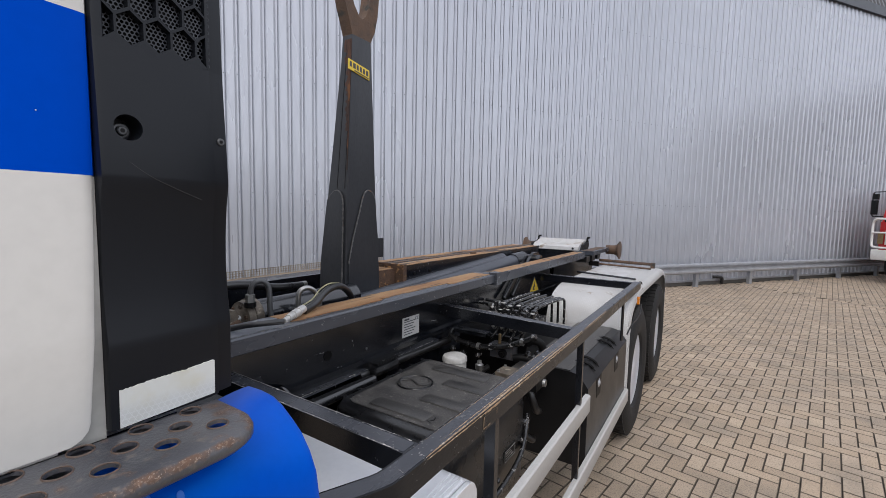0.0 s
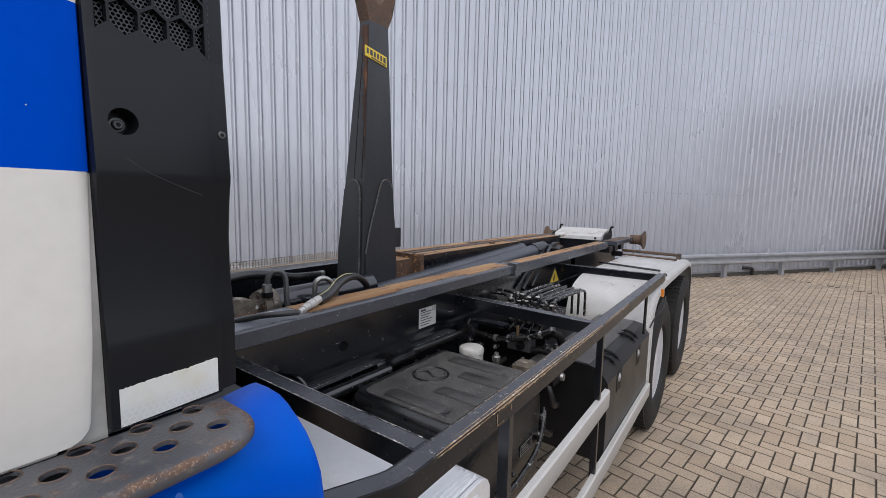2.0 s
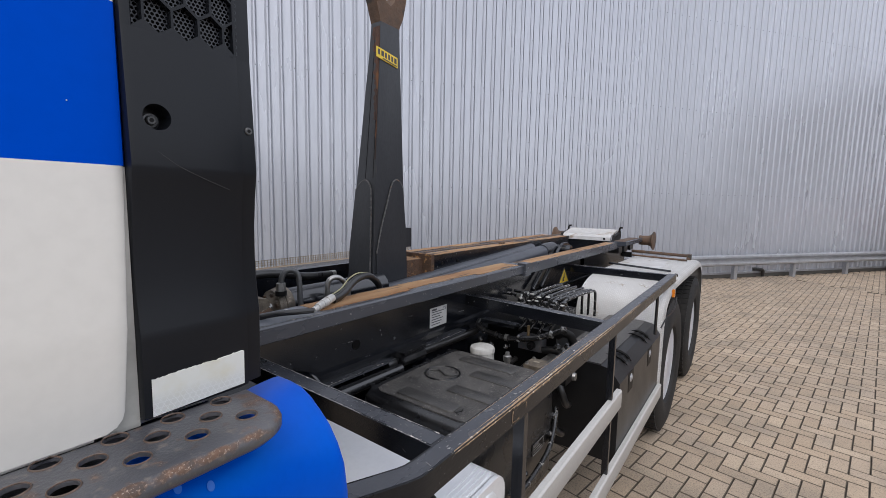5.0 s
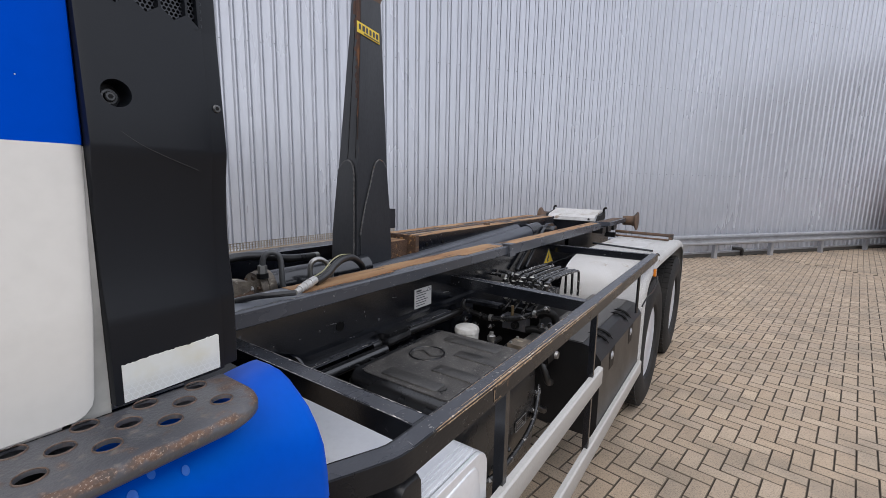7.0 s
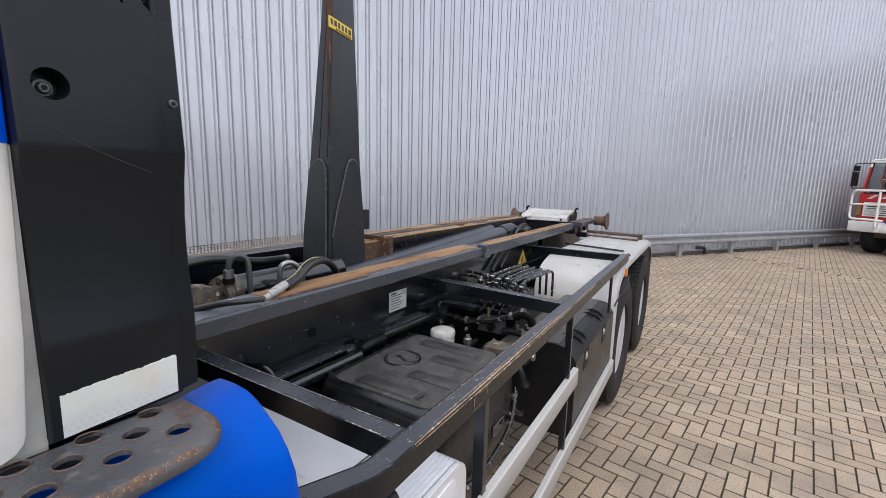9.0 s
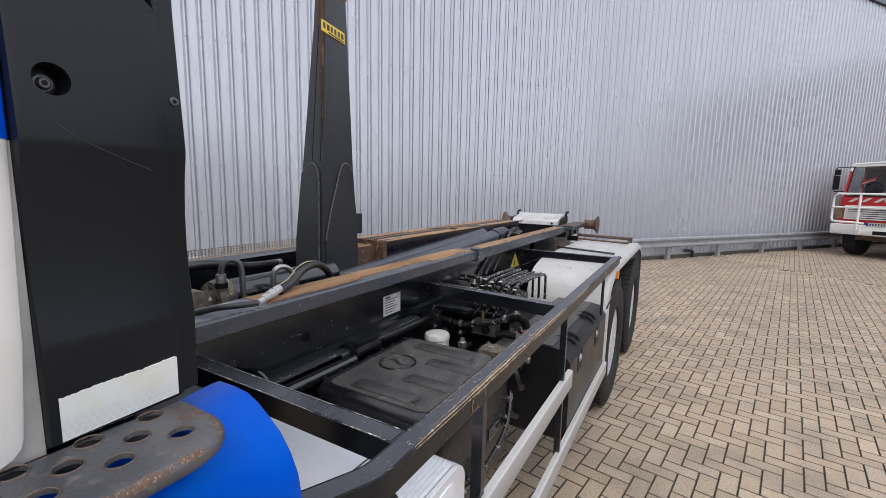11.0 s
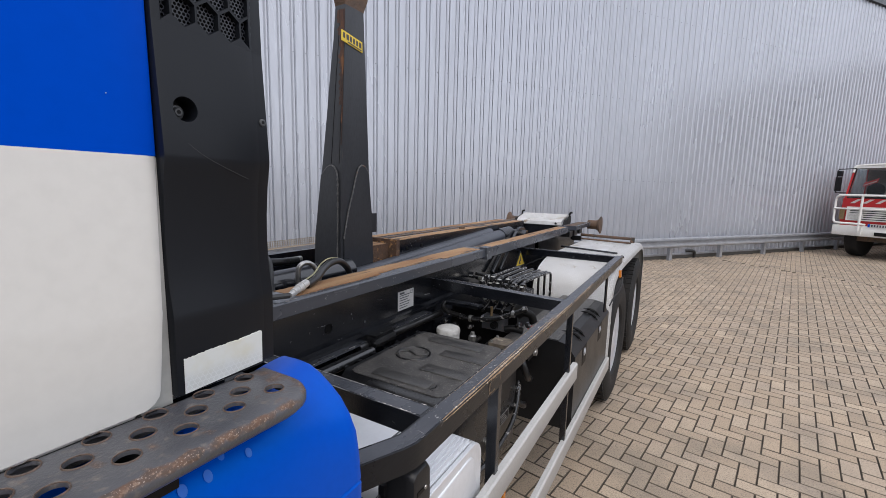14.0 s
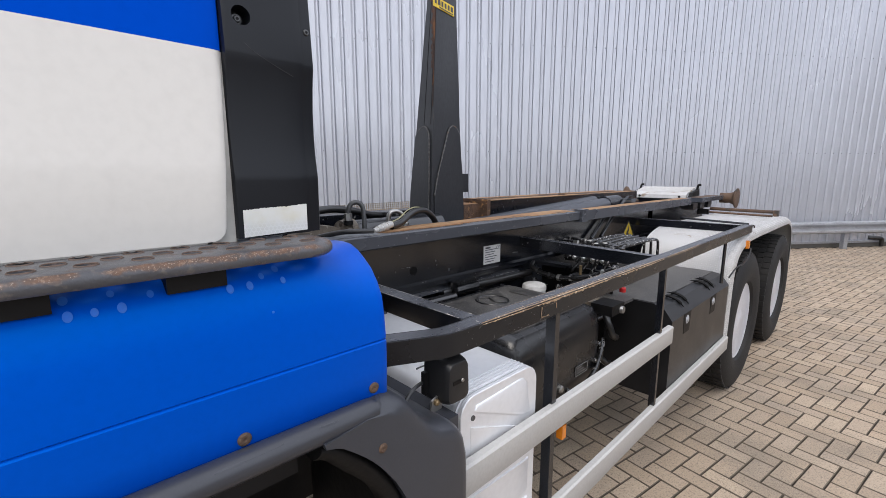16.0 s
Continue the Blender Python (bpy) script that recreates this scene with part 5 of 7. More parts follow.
def wear_plate(x0, x1, y0, y1, z):
    """A worn strip with an uneven outline."""
    n = max(14, int((y1 - y0) / 0.012))
    right = [(x1 - 0.003 + 0.003 * math.sin(3.1 * k * (y1 - y0) / n * 9) + rag.uniform(-0.0035, 0.002), y0 + (y1 - y0) * k / n) for k in range(n + 1)]
    left = [(x0 + rag.uniform(-0.003, 0.003), y1 - (y1 - y0) * k / n) for k in range(n + 1)]
    return loft([[(x, y, h) for x, y in right + left] for h in (z - 0.002, z + 0.0022)], smooth=False)

part("worn_top", wear_plate(0.41, 0.528, 0.16, 0.62, 1.378), M["rust"], right_rail, "rust brown worn rail top")
part("worn_top", wear_plate(0.41, 0.505, 0.62, 1.15, 1.378), M["rust"], right_rail, "rust brown worn rail top")
part("worn_top", wear_plate(0.41, 0.535, 1.15, 1.60, 1.378), M["rust"], right_rail, "rust brown worn rail top")
# strip carries the rail top's sky reflection as painted colour
part("lighter_top", box(0.42, 0.546, -0.39, 0.17, 1.3775, 1.3788, 0.0003), M["rail_top_sheen"], right_rail)
part("rail_clip", box(0.515, 0.570, 1.625, 1.70, 1.312, 1.388, 0.008), M["rail_paint"], right_rail)
for side in (1, -1):
    f = (lambda x: x) if side > 0 else mirror_x
    lo, hi = sorted((f(0.44), f(0.545)))
    rr = part("rear_rail", box(lo, hi, 1.66, 3.75, 1.315, 1.377, 0.005), M["rail_paint"], truck, "dark steel rear loading rail with rusty top")
    part("worn_top", wear_plate(lo + 0.006, hi - 0.006, 1.70, 3.70, 1.376), M["rust"], rr)
    rp = part("rear_pad_rail", box(lo, hi + 0.04, 3.95, 4.70, 1.330, 1.372, 0.005), M["rail_paint"], truck)
    part("worn_top", wear_plate(lo + 0.012, hi + 0.02, 3.98, 4.66, 1.372), M["rust_dark"], rp)
    for y in (3.78, 4.0, 4.25):
        part("rubber_pad", box(lo + 0.01, hi + 0.012, y, y + 0.13, 1.265, 1.326, 0.01), M["rubber"], rp)
    part("chassis_beam", box(min(f(0.36), f(0.43)), max(f(0.36), f(0.43)), -0.4, 4.9, 0.74, 1.093, 0.006), M["black_paint"], truck, "black chassis longitudinal beam")
    part("rear_web", box(min(f(0.40), f(0.42)), max(f(0.40), f(0.42)), 1.66, 4.6, 1.09, 1.305, 0.004), M["black_paint"], truck)
    # flanged roller at the tail
    s = 1 if side > 0 else -1
    x = 0.635 if side > 0 else -0.44
    prof = [(-0.09, 0.055), (0.0, 0.055), (0.03, 0.065), (0.05, 0.092), (0.058, 0.106), (0.068, 0.106), (0.074, 0.05), (0.074, 0.0)]
    part("rear_roller", lathe([(s * a, r) for a, r in prof], (x, 4.74, 1.345), "x", 30), M["rust_dark"], truck, "rusty flanged container roller")

# round hole and type plate on the web
part("web_hole", lathe([(0.0, 0.021), (0.003, 0.020), (0.0025, 0.0165), (0.0008, 0.016), (0.0008, 0.0)], (0.4295, 0.40, 1.178), "x", 20), M["dark"], right_rail)
part("web_bolt", lathe([(0.0, 0.007), (0.004, 0.006), (0.004, 0.0)], (0.4295, 0.62, 1.15), "x", 8), M["pipe"], right_rail)
tp = part("type_plate", box(0.4295, 0.4325, 0.872, 1.008, 1.135, 1.232, 0.002), M["plate"], right_rail, "weathered white metal type plate")
for k in range(6):
    part("print_bar", box(0.4322, 0.4332, 0.884, 0.952 + 0.012 * (k % 3), 1.146 + 0.0125 * k, 1.150 + 0.0125 * k, 0), M["ink"], tp)
part("print_block", box(0.4322, 0.4332, 0.885, 0.925, 1.217, 1.226, 0), M["ink"], tp)
text_mesh("CE", 0.024, Matrix.Translation((0.4325, 0.988, 1.2085)) @ Matrix(((0, 0, 1, 0), (1, 0, 0, 0), (0, 1, 0, 0), (0, 0, 0, 1))), M["ink"], "ce_mark", tp)

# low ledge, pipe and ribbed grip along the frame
# ledge in the same lightened colour, its sheen painted in
part("ledge", box(0.43, 0.462, -0.3, 1.15, 1.062, 1.07, 0.002), M["rail_dust_sheen"], truck)
# painted highlight along the ledge's outer edge
part("rubbed_glint", worn_line((0.4615, -0.28, 1.0708), (0.4615, 1.14, 1.0708), (-1, 0, 0), 0.007, 41, 0.2), M["pale_edge"], truck)
part("frame_pipe", tube([(0.475, -0.2, 1.035), (0.48, 0.2, 1.032), (0.487, 0.60, 1.03)], 0.024, 12, curve=False), M["conduit"], truck, "black cable conduit along the chassis")
part("frame_pipe", tube([(0.452, 0.55, 1.05), (0.455, 0.85, 1.048), (0.46, 1.25, 1.04)], 0.020, 10), M["rubber"], truck)
grip = part("cable_coupling", loft([[(0.455 + 0.05 * math.cos(a) * k, y, 1.058 + 0.034 * math.sin(a) * k) for a in (2 * math.pi * q / 12 for q in range(12))] for y, k in ((0.60, 0.6), (0.61, 1.0), (0.76, 1.0), (0.775, 0.7))], angle=30), M["conduit"], truck, "ribbed black cable coupling")
for k in range(9):
    part("rib", box(0.415, 0.50, 0.618 + 0.017 * k, 0.626 + 0.017 * k, 1.086, 1.096, 0.002), M["conduit"], grip)
for k in range(7):
    part("bolt_head", lathe([(0.0, 0.011), (0.012, 0.010), (0.014, 0.006), (0.014, 0.0)], (0.525, 0.40 + 0.085 * k, 1.028 - 0.004 * (k % 2)), "z", 8), M["conduit"], truck)
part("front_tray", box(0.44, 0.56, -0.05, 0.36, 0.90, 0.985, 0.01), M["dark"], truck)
part("small_bracket", tube([(0.44, 0.12, 1.155), (0.50, 0.14, 1.152), (0.53, 0.16, 1.10), (0.535, 0.165, 1.06)], 0.009, 8), M["black_paint"], truck)

# telescopic beam and hook arm
part("sliding_beam", box(-0.035, 0.158, 0.96, 1.5, 1.285, 1.428, 0.012), M["rust_block"], truck, "rusty inner beam of the telescopic arm")
part("worn_top", wear_plate(-0.028, 0.150, 0.985, 1.145, 1.428), M["rust"], truck)
beam = part("outer_beam", box(-0.07, 0.21, 1.155, 3.30, 1.255, 1.447, 0.008), M["black_paint"], truck, "black outer beam of the telescopic arm with rusty top")
part("beam_collar", box(-0.078, 0.218, 1.145, 1.175, 1.25, 1.455, 0.006), M["rust_block"], beam)
part("worn_top", wear_plate(-0.06, 0.02, 1.19, 3.27, 1.447), M["rust"], beam)
part("worn_top", wear_plate(0.05, 0.09, 1.19, 3.27, 1.447), M["rust_dark"], beam)
part("worn_top", wear_plate(0.12, 0.205, 1.19, 3.27, 1.447), M["rust"], beam)
for y in (1.26, 1.42):
    part("beam_bolt", lathe([(0.0, 0.011), (0.006, 0.010), (0.006, 0.0)], (0.21, y, 1.395), "x", 10), M["dark"], beam)
part("stop_tab", box(0.14, 0.17, 2.05, 2.09, 1.44, 1.462, 0.004), M["rust_dark"], beam)

arm_rings = []
ARM = ((1.20, -0.02, 0.171, 0.735, 1.0), (1.44, -0.003, 0.171, 0.745, 0.992), (1.72, 0.024, 0.169, 0.755, 0.972), (1.85, 0.037, 0.168, 0.762, 0.962), (2.08, 0.057, 0.166, 0.775, 0.953), (2.28, 0.074, 0.165, 0.785, 0.943), (2.45, 0.090, 0.164, 0.795, 0.935), (2.60, 0.100, 0.163, 0.80, 0.928))
for z, x0, x1, y0, y1 in ARM:
    arm_rings.append([(x0, y0, z), (x1, y0, z), (x1, y1, z), (x0, y1, z)])
arm = part("hook_arm", loft(arm_rings, bevel=0.007, angle=50), M["arm_paint"], truck, "tall tapered dark grey hook arm with rusty streaks")

def arm_at(z, k):
    for a, b in zip(ARM, ARM[1:]):
        if z <= b[0]:
            t = max(z - a[0], 0) / (b[0] - a[0])
            return a[k] + (b[k] - a[k]) * t
    return ARM[-1][k]

# welded gusset plates on the side and front, with their beads
def gusset(pts, place):
    return loft([[place(a, b, c) for a, b in pts] for c in (-0.001, 0.009)], bevel=0.003, angle=40)
def on_side(y, z, c):
    return (arm_at(z, 2) + c, y, z)
def on_front(x, z, c):
    return (x, arm_at(z, 3) - c, z)
side_bead = [(0.762, 1.49), (0.782, 1.57), (0.802, 1.64), (0.837, 1.74), (0.862, 1.815), (0.878, 1.845), (0.902, 1.858), (0.930, 1.848), (0.950, 1.82)]
front_bead = [(0.037, 1.80), (0.058, 1.825), (0.082, 1.845), (0.105, 1.850), (0.128, 1.838), (0.145, 1.80), (0.151, 1.70), (0.154, 1.5), (0.156, 1.25)]
part("side_gusset", gusset(side_bead + [(0.975, 1.60), (0.985, 1.22), (0.762, 1.22)], on_side), M["arm_paint"], arm)
part("front_gusset", gusset(front_bead + [(0.0, 1.25), (0.004, 1.5)], on_front), M["arm_paint"], arm)
for pts, place in ((side_bead, on_side), (front_bead, on_front)):
    line = smooth_path([place(a, b, 0.006) for a, b in pts], 8)
    bm = tube(line, [0.0042 + 0.0012 * math.sin(2.3 * k) for k in range(len(line))], 6, curve=False)
    part("weld_bead", bm, M["weld"], arm)
for k in (0.45, 0.86):
    part("panel_joint", tube([on_front(arm_at(z, 1) + (arm_at(z, 2) - arm_at(z, 1)) * k, z, -0.0005) for z in (1.86, 2.08, 2.28, 2.45, 2.58)], 0.0022, 6, curve=False), M["dark"], arm)
rr2 = random.Random(5)
for zs, w in (((2.58, 2.14), 0.056), ((2.50, 1.95), 0.018)):
    n = 40
    rows2 = [(zs[0] + (zs[1] - zs[0]) * k / n, w * (1 - 0.6 * k / n) * rr2.uniform(0.4, 1.0)) for k in range(n + 1)]
    pts = [(arm_at(z, 2) - 0.004 - ww, z) for z, ww in rows2] + [(arm_at(z, 2) - 0.004, z) for z, ww in rows2[::-1]]
    part("rust_streak", loft([[on_front(x, z, c) for x, z in pts] for c in (-0.003, 0.0012 + 0.0006 * (w < 0.02))], smooth=False), M["arm_rust"], arm)
part("arm_lug", box(0.03, 0.13, 1.02, 1.075, 1.50, 1.605, 0.012), M["arm_paint"], arm)
part("lug_web", box(0.06, 0.10, 0.95, 1.04, 1.46, 1.60, 0.004), M["arm_paint"], arm)
# hook head
head = [(0.803, 2.592), (0.925, 2.592), (0.958, 2.66), (0.978, 2.74), (0.988, 2.83), (0.980, 2.93), (0.945, 3.03), (0.888, 3.09), (0.865, 3.06), (0.905, 3.0), (0.925, 2.92), (0.928, 2.83), (0.915, 2.76), (0.892, 2.71), (0.868, 2.692), (0.848, 2.697), (0.815, 2.738), (0.785, 2.80), (0.765, 2.862), (0.745, 2.874), (0.727, 2.855), (0.735, 2.80), (0.758, 2.72), (0.780, 2.66)]
part("hook", loft([[(x, y, z) for y, z in head] for x in (0.098, 0.163)], bevel=0.010, angle=60), M["rust_dark"], arm, "rust brown forged hook")
sg = part("name_sign", loft([[(0.1665 + c - (z - 2.42) * 0.02, y - 0.022, z) for y, z in ((0.792, 2.478), (0.935, 2.459), (0.935, 2.410), (0.791, 2.430))] for c in (-0.002, 0.0028)], smooth=False), M["yellow"], arm, "small yellow maker's sign")
for k, (a, b) in enumerate(((0.800, 0.812), (0.822, 0.838), (0.846, 0.858), (0.868, 0.880), (0.890, 0.902), (0.911, 0.926))):
    part("sign_bar", loft([[(0.1665 + c - (z - 2.42) * 0.02, y - 0.022, z) for y, z in ((a, 2.470 - 0.14 * (a - 0.79)), (b, 2.470 - 0.14 * (b - 0.79)), (b, 2.446 - 0.14 * (b - 0.79)), (a, 2.446 - 0.14 * (a - 0.79)))] for c in (0.001, 0.0042)], smooth=False), M["ink"], sg)
part("sign_bar", loft([[(0.1665 + c - (z - 2.42) * 0.02, y - 0.022, z) for y, z in ((0.83, 2.434), (0.928, 2.420), (0.928, 2.415), (0.83, 2.429))] for c in (0.001, 0.0042)], smooth=False), M["ink"], sg)

# cylinders
part("lift_cylinder", tube([(0.275, 0.60, 1.262), (0.275, 2.60, 1.362)], 0.058, 20, curve=False), M["cylinder"], truck, "blue grey painted hydraulic lift cylinder")
part("lift_cylinder", tube([(0.215, 0.60, 1.285), (0.215, 2.45, 1.388)], 0.045, 18, curve=False), M["cylinder"], truck, "blue grey painted hydraulic cylinder")
part("cylinder_head", tube([(0.272, 2.52, 1.36), (0.272, 2.62, 1.364), (0.272, 2.74, 1.37)], [0.064, 0.066, 0.062], 20, curve=False), M["black_paint"], truck)
part("cylinder_pin", cyl((0.12, 2.80, 1.365), (0.42, 2.80, 1.365), 0.04), M["black_paint"], truck)
for x in (0.185, 0.345):
    part("lug_plate", prism([(2.60, 1.27), (3.05, 1.27), (2.98, 1.36), (2.86, 1.425), (2.76, 1.425), (2.66, 1.37)], "x", x, x + 0.025), M["black_paint"], truck)
slide = part("slide_cylinder", tube([(0.20, 0.20, 1.335), (0.20, 0.76, 1.335)], 0.064, 24, curve=False), M["black_paint"], truck, "black hydraulic slide cylinder with rusty end")
part("cylinder_end", lathe([(-0.035, 0.0), (-0.035, 0.03), (-0.02, 0.05), (-0.018, 0.066), (0.004, 0.070), (0.01, 0.07), (0.012, 0.06)], (0.20, 0.195, 1.335), "y", 24), M["gland_dust"], slide)
part("gland_ring", lathe([(0.0, 0.066), (0.004, 0.074), (0.034, 0.074), (0.038, 0.066)], (0.20, 0.20, 1.335), "y", 24), M["gland_dust"], slide)
for k in range(6):
    a = 2 * math.pi * k / 6 + 0.3
    part("gland_bolt", lathe([(-0.010, 0.0), (-0.010, 0.008), (0.0, 0.008)], (0.20 + 0.05 * math.cos(a), 0.178, 1.335 + 0.05 * math.sin(a)), "y", 6), M["rust_dark"], slide)
part("clevis", loft([[(x, y, z) for y, z in ((-0.06, 1.27), (0.05, 1.265), (0.14, 1.29), (0.16, 1.335), (0.14, 1.38), (0.05, 1.395), (-0.04, 1.37), (-0.075, 1.32))] for x in (0.165, 0.172, 0.228, 0.235)], angle=40), M["gland_dust"], slide, "rusty dusty clevis")
part("clevis_pin", cyl((0.12, 0.0, 1.33), (0.28, 0.0, 1.33), 0.028, 14), M["rust_dark"], slide)
part("end_bolt", lathe([(-0.012, 0.0), (-0.012, 0.012), (0.0, 0.012)], (0.225, 0.16, 1.345), "y", 10), M["steel"], slide)
part("cylinder_eye", tube([(0.20, 0.0, 1.30), (0.20, 0.09, 1.30), (0.20, 0.16, 1.32)], [0.055, 0.05, 0.045], 14), M["rust_dark"], slide)
part("pipe_bend", tube([(0.255, 0.185, 1.40), (0.258, 0.187, 1.455), (0.265, 0.202, 1.480), (0.277, 0.228, 1.480), (0.285, 0.243, 1.45), (0.292, 0.243, 1.36), (0.305, 0.25, 1.31)], 0.0105, 10), M["pipe"], truck, "bent steel hydraulic pipe")
part("pipe_nut", lathe([(0.0, 0.017), (0.03, 0.017), (0.032, 0.012), (0.034, 0.012)], (0.255, 0.185, 1.405), "z", 6), M["steel"], truck)
part("pipe_nut", lathe([(0.0, 0.021), (0.018, 0.021)], (0.255, 0.185, 1.388), "z", 12), M["dark"], truck)
part("pipe_bend", tube([(0.30, 0.365, 1.315), (0.30, 0.365, 1.40), (0.305, 0.375, 1.430), (0.315, 0.405, 1.436), (0.325, 0.432, 1.412), (0.33, 0.44, 1.375)], 0.0105, 10), M["steel"], truck, "bent steel hydraulic pipe")
part("pipe_nut", lathe([(0.0, 0.016), (0.026, 0.016), (0.03, 0.012)], (0.33, 0.44, 1.355), "z", 6), M["steel"], truck)
part("hydraulic_hose", tube([(0.475, 0.25, 1.392), (0.45, 0.32, 1.402), (0.42, 0.39, 1.428), (0.40, 0.45, 1.440), (0.38, 0.52, 1.434), (0.365, 0.585, 1.39), (0.355, 0.62, 1.32), (0.35, 0.635, 1.25)], 0.0140, 12), M["rubber"], truck, "thick black hydraulic hose arching over the rail")
part("hose_stripe", tube([(0.463, 0.25, 1.408), (0.438, 0.318, 1.419), (0.408, 0.385, 1.445), (0.388, 0.448, 1.456), (0.366, 0.52, 1.447)], 0.0028, 6), M["hose_pale"], truck, "pale yellowish streak along the top of the hose")
fr = part("hose_ferrule", tube([(0.545, 0.115, 1.394), (0.5325, 0.14, 1.396), (0.532, 0.141, 1.396), (0.515, 0.172, 1.398), (0.5145, 0.173, 1.398), (0.478, 0.245, 1.402)], [0.009, 0.009, 0.0125, 0.0125, 0.0145, 0.0145], 12, curve=False), M["ferrule"], truck, "silver hose ferrule")
part("ferrule_ring", tube([(0.500, 0.203, 1.400), (0.497, 0.209, 1.400)], 0.0162, 12, curve=False), M["ferrule"], fr)
part("bent_pipe", tube([(0.548, 0.112, 1.394), (0.530, 0.06, 1.396), (0.49, 0.0, 1.392), (0.43, -0.07, 1.37), (0.36, -0.12, 1.33)], 0.0095, 8), M["rubber"], truck, "thin bent pipe over the rail")
part("paint_mark", box(0.42, 0.428, -0.18, 0.10, 1.3775, 1.3795, 0.0003), M["plate"], right_rail, "white paint line on the rail")
part("hydraulic_hose", tube([(0.08, -0.1, 1.38), (0.07, 0.15, 1.44), (0.05, 0.32, 1.43), (0.03, 0.45, 1.40), (0.0, 0.62, 1.385)], 0.018, 12), M["rubber"], truck, "black hydraulic hose behind the cab")
part("hose_ferrule", tube([(0.0, 0.52, 1.388), (-0.02, 0.66, 1.384)], 0.016, 10, curve=False), M["steel"], truck)
part("hydraulic_hose", tube([(0.30, -0.10, 1.33), (0.31, 0.05, 1.305), (0.33, 0.18, 1.31), (0.37, 0.30, 1.33)], 0.014, 10), M["rubber"], truck)
part("front_cross_plate", box(-0.3, 0.42, -0.3, 0.16, 1.16, 1.25, 0.01), M["dark"], truck)

# perforated strip on the far rail
bm = bmesh.new()
for i in range(60):
    for z0, z1 in ((1.374, 1.378), (1.388, 1.391), (1.401, 1.404), (1.414, 1.418)):
        if i == 0:
            add_box(bm, -0.466, -0.462, -0.35, 1.75, z0, z1)
    y = -0.35 + 0.035 * i
    for dy in (0.0, 0.0175):
        add_box(bm, -0.466, -0.462, y + dy, y + dy + 0.006, 1.374, 1.418)
strip = part("wire_guard", finish(bm), M["guard_wire"], truck, "pale dusty perforated wire guard strip")
strip["kind"] = "stuff"
fsb = part("far_side_beam", box(-0.47, -0.40, -0.38, 1.75, 1.33, 1.375, 0.003), M["black_paint"], truck)
part("worn_top", box(-0.466, -0.404, -0.37, 1.74, 1.373, 1.3765, 0.0006), M["tan_strip"], fsb, "dusty tan ledge")

# tail: tread plate cover, brackets and cross beams
part("tail_cross_beam", box(-0.36, 0.42, 4.42, 4.62, 1.17, 1.33, 0.01), M["black_paint"], truck)
part("tail_cross_beam", box(-0.30, 0.42, 3.05, 3.15, 1.17, 1.30, 0.008), M["black_paint"], truck)
part("tail_plate", loft([[(x, y, z) for y, z in ((4.40, 1.335), (4.405, 1.375), (4.44, 1.40), (4.70, 1.455), (4.76, 1.43), (4.76, 1.41), (4.45, 1.38), (4.42, 1.33))] for x in (-0.27, 0.30)], bevel=0.003, angle=30), M["checker"], truck, "bright tread plate cover at the tail")
for k in range(5):
    part("plate_ridge", box(-0.268, 0.298, 4.46 + 0.052 * k, 4.47 + 0.052 * k, 1.400 + 0.0112 * k, 1.4135 + 0.0112 * k, 0.003), M["tread_bar"], truck)
for x in (-0.20, 0.23):
    part("plate_bolt", lathe([(0.004, 0.0), (0.0, 0.014), (-0.008, 0.012), (-0.008, 0.0)], (x, 4.402, 1.356), "y", 8), M["dark"], truck)
for x in (-0.31, 0.315):
    part("tail_bracket", prism([(4.36, 1.30), (4.62, 1.30), (4.70, 1.38), (4.68, 1.44), (4.60, 1.42), (4.45, 1.40)], "x", x, x + 0.03), M["dark"], truck)
    part("tail_pin", tube([(x + 0.015, 4.66, 1.42), (x + 0.02, 4.66, 1.475), (x + 0.05, 4.66, 1.485)], 0.012, 8), M["dark"], truck)
part("tail_tube", cyl((0.55, 4.38, 1.245), (1.14, 4.28, 1.245), 0.016, 12), M["rust_dark"], truck, "rusty round bar lying on the mudguard")
part("tail_tube", cyl((0.58, 4.12, 1.228), (1.14, 4.0, 1.228), 0.010, 10), M["rust_dark"], truck, "rusty round bar lying on the mudguard")
part("tail_tube", cyl((0.60, 3.30, 1.225), (1.13, 3.14, 1.225), 0.009, 10), M["black_paint"], truck)
part("tube_bracket", box(1.105, 1.145, 4.25, 4.31, 1.206, 1.262, 0.006), M["rust_dark"], truck)
part("tail_arm", box(0.52, 0.62, 4.04, 4.08, 1.21, 1.26, 0.006), M["dark"], truck)

# warning triangle and braces on the rear web
tri = [(2.545, 1.108), (2.765, 1.108), (2.655, 1.232)]
w = part("warning_sign", loft([[(x, y, z) for y, z in tri] for x in (0.4195, 0.4225)], smooth=False), M["yellow"], truck, "yellow triangular warning sign with black border")
bm = bmesh.new()
for a, b in zip(tri, tri[1:] + tri[:1]):
    cyl((0.423, *a), (0.423, *b), 0.0035, 6, bm)
part("border", finish(bm), M["ink"], w)
part("pictogram", loft([[(x, y, z) for y, z in ((2.628, 1.122), (2.668, 1.122), (2.655, 1.142), (2.672, 1.148), (2.662, 1.195), (2.648, 1.158), (2.632, 1.152))] for x in (0.421, 0.4238)], smooth=False), M["ink"], w)
for y in (1.98, 2.12):
    part("brace", tube([(0.455, y, 1.16), (0.445, y + 0.2, 1.30)], 0.014, 8, curve=False), M["black_paint"], truck)

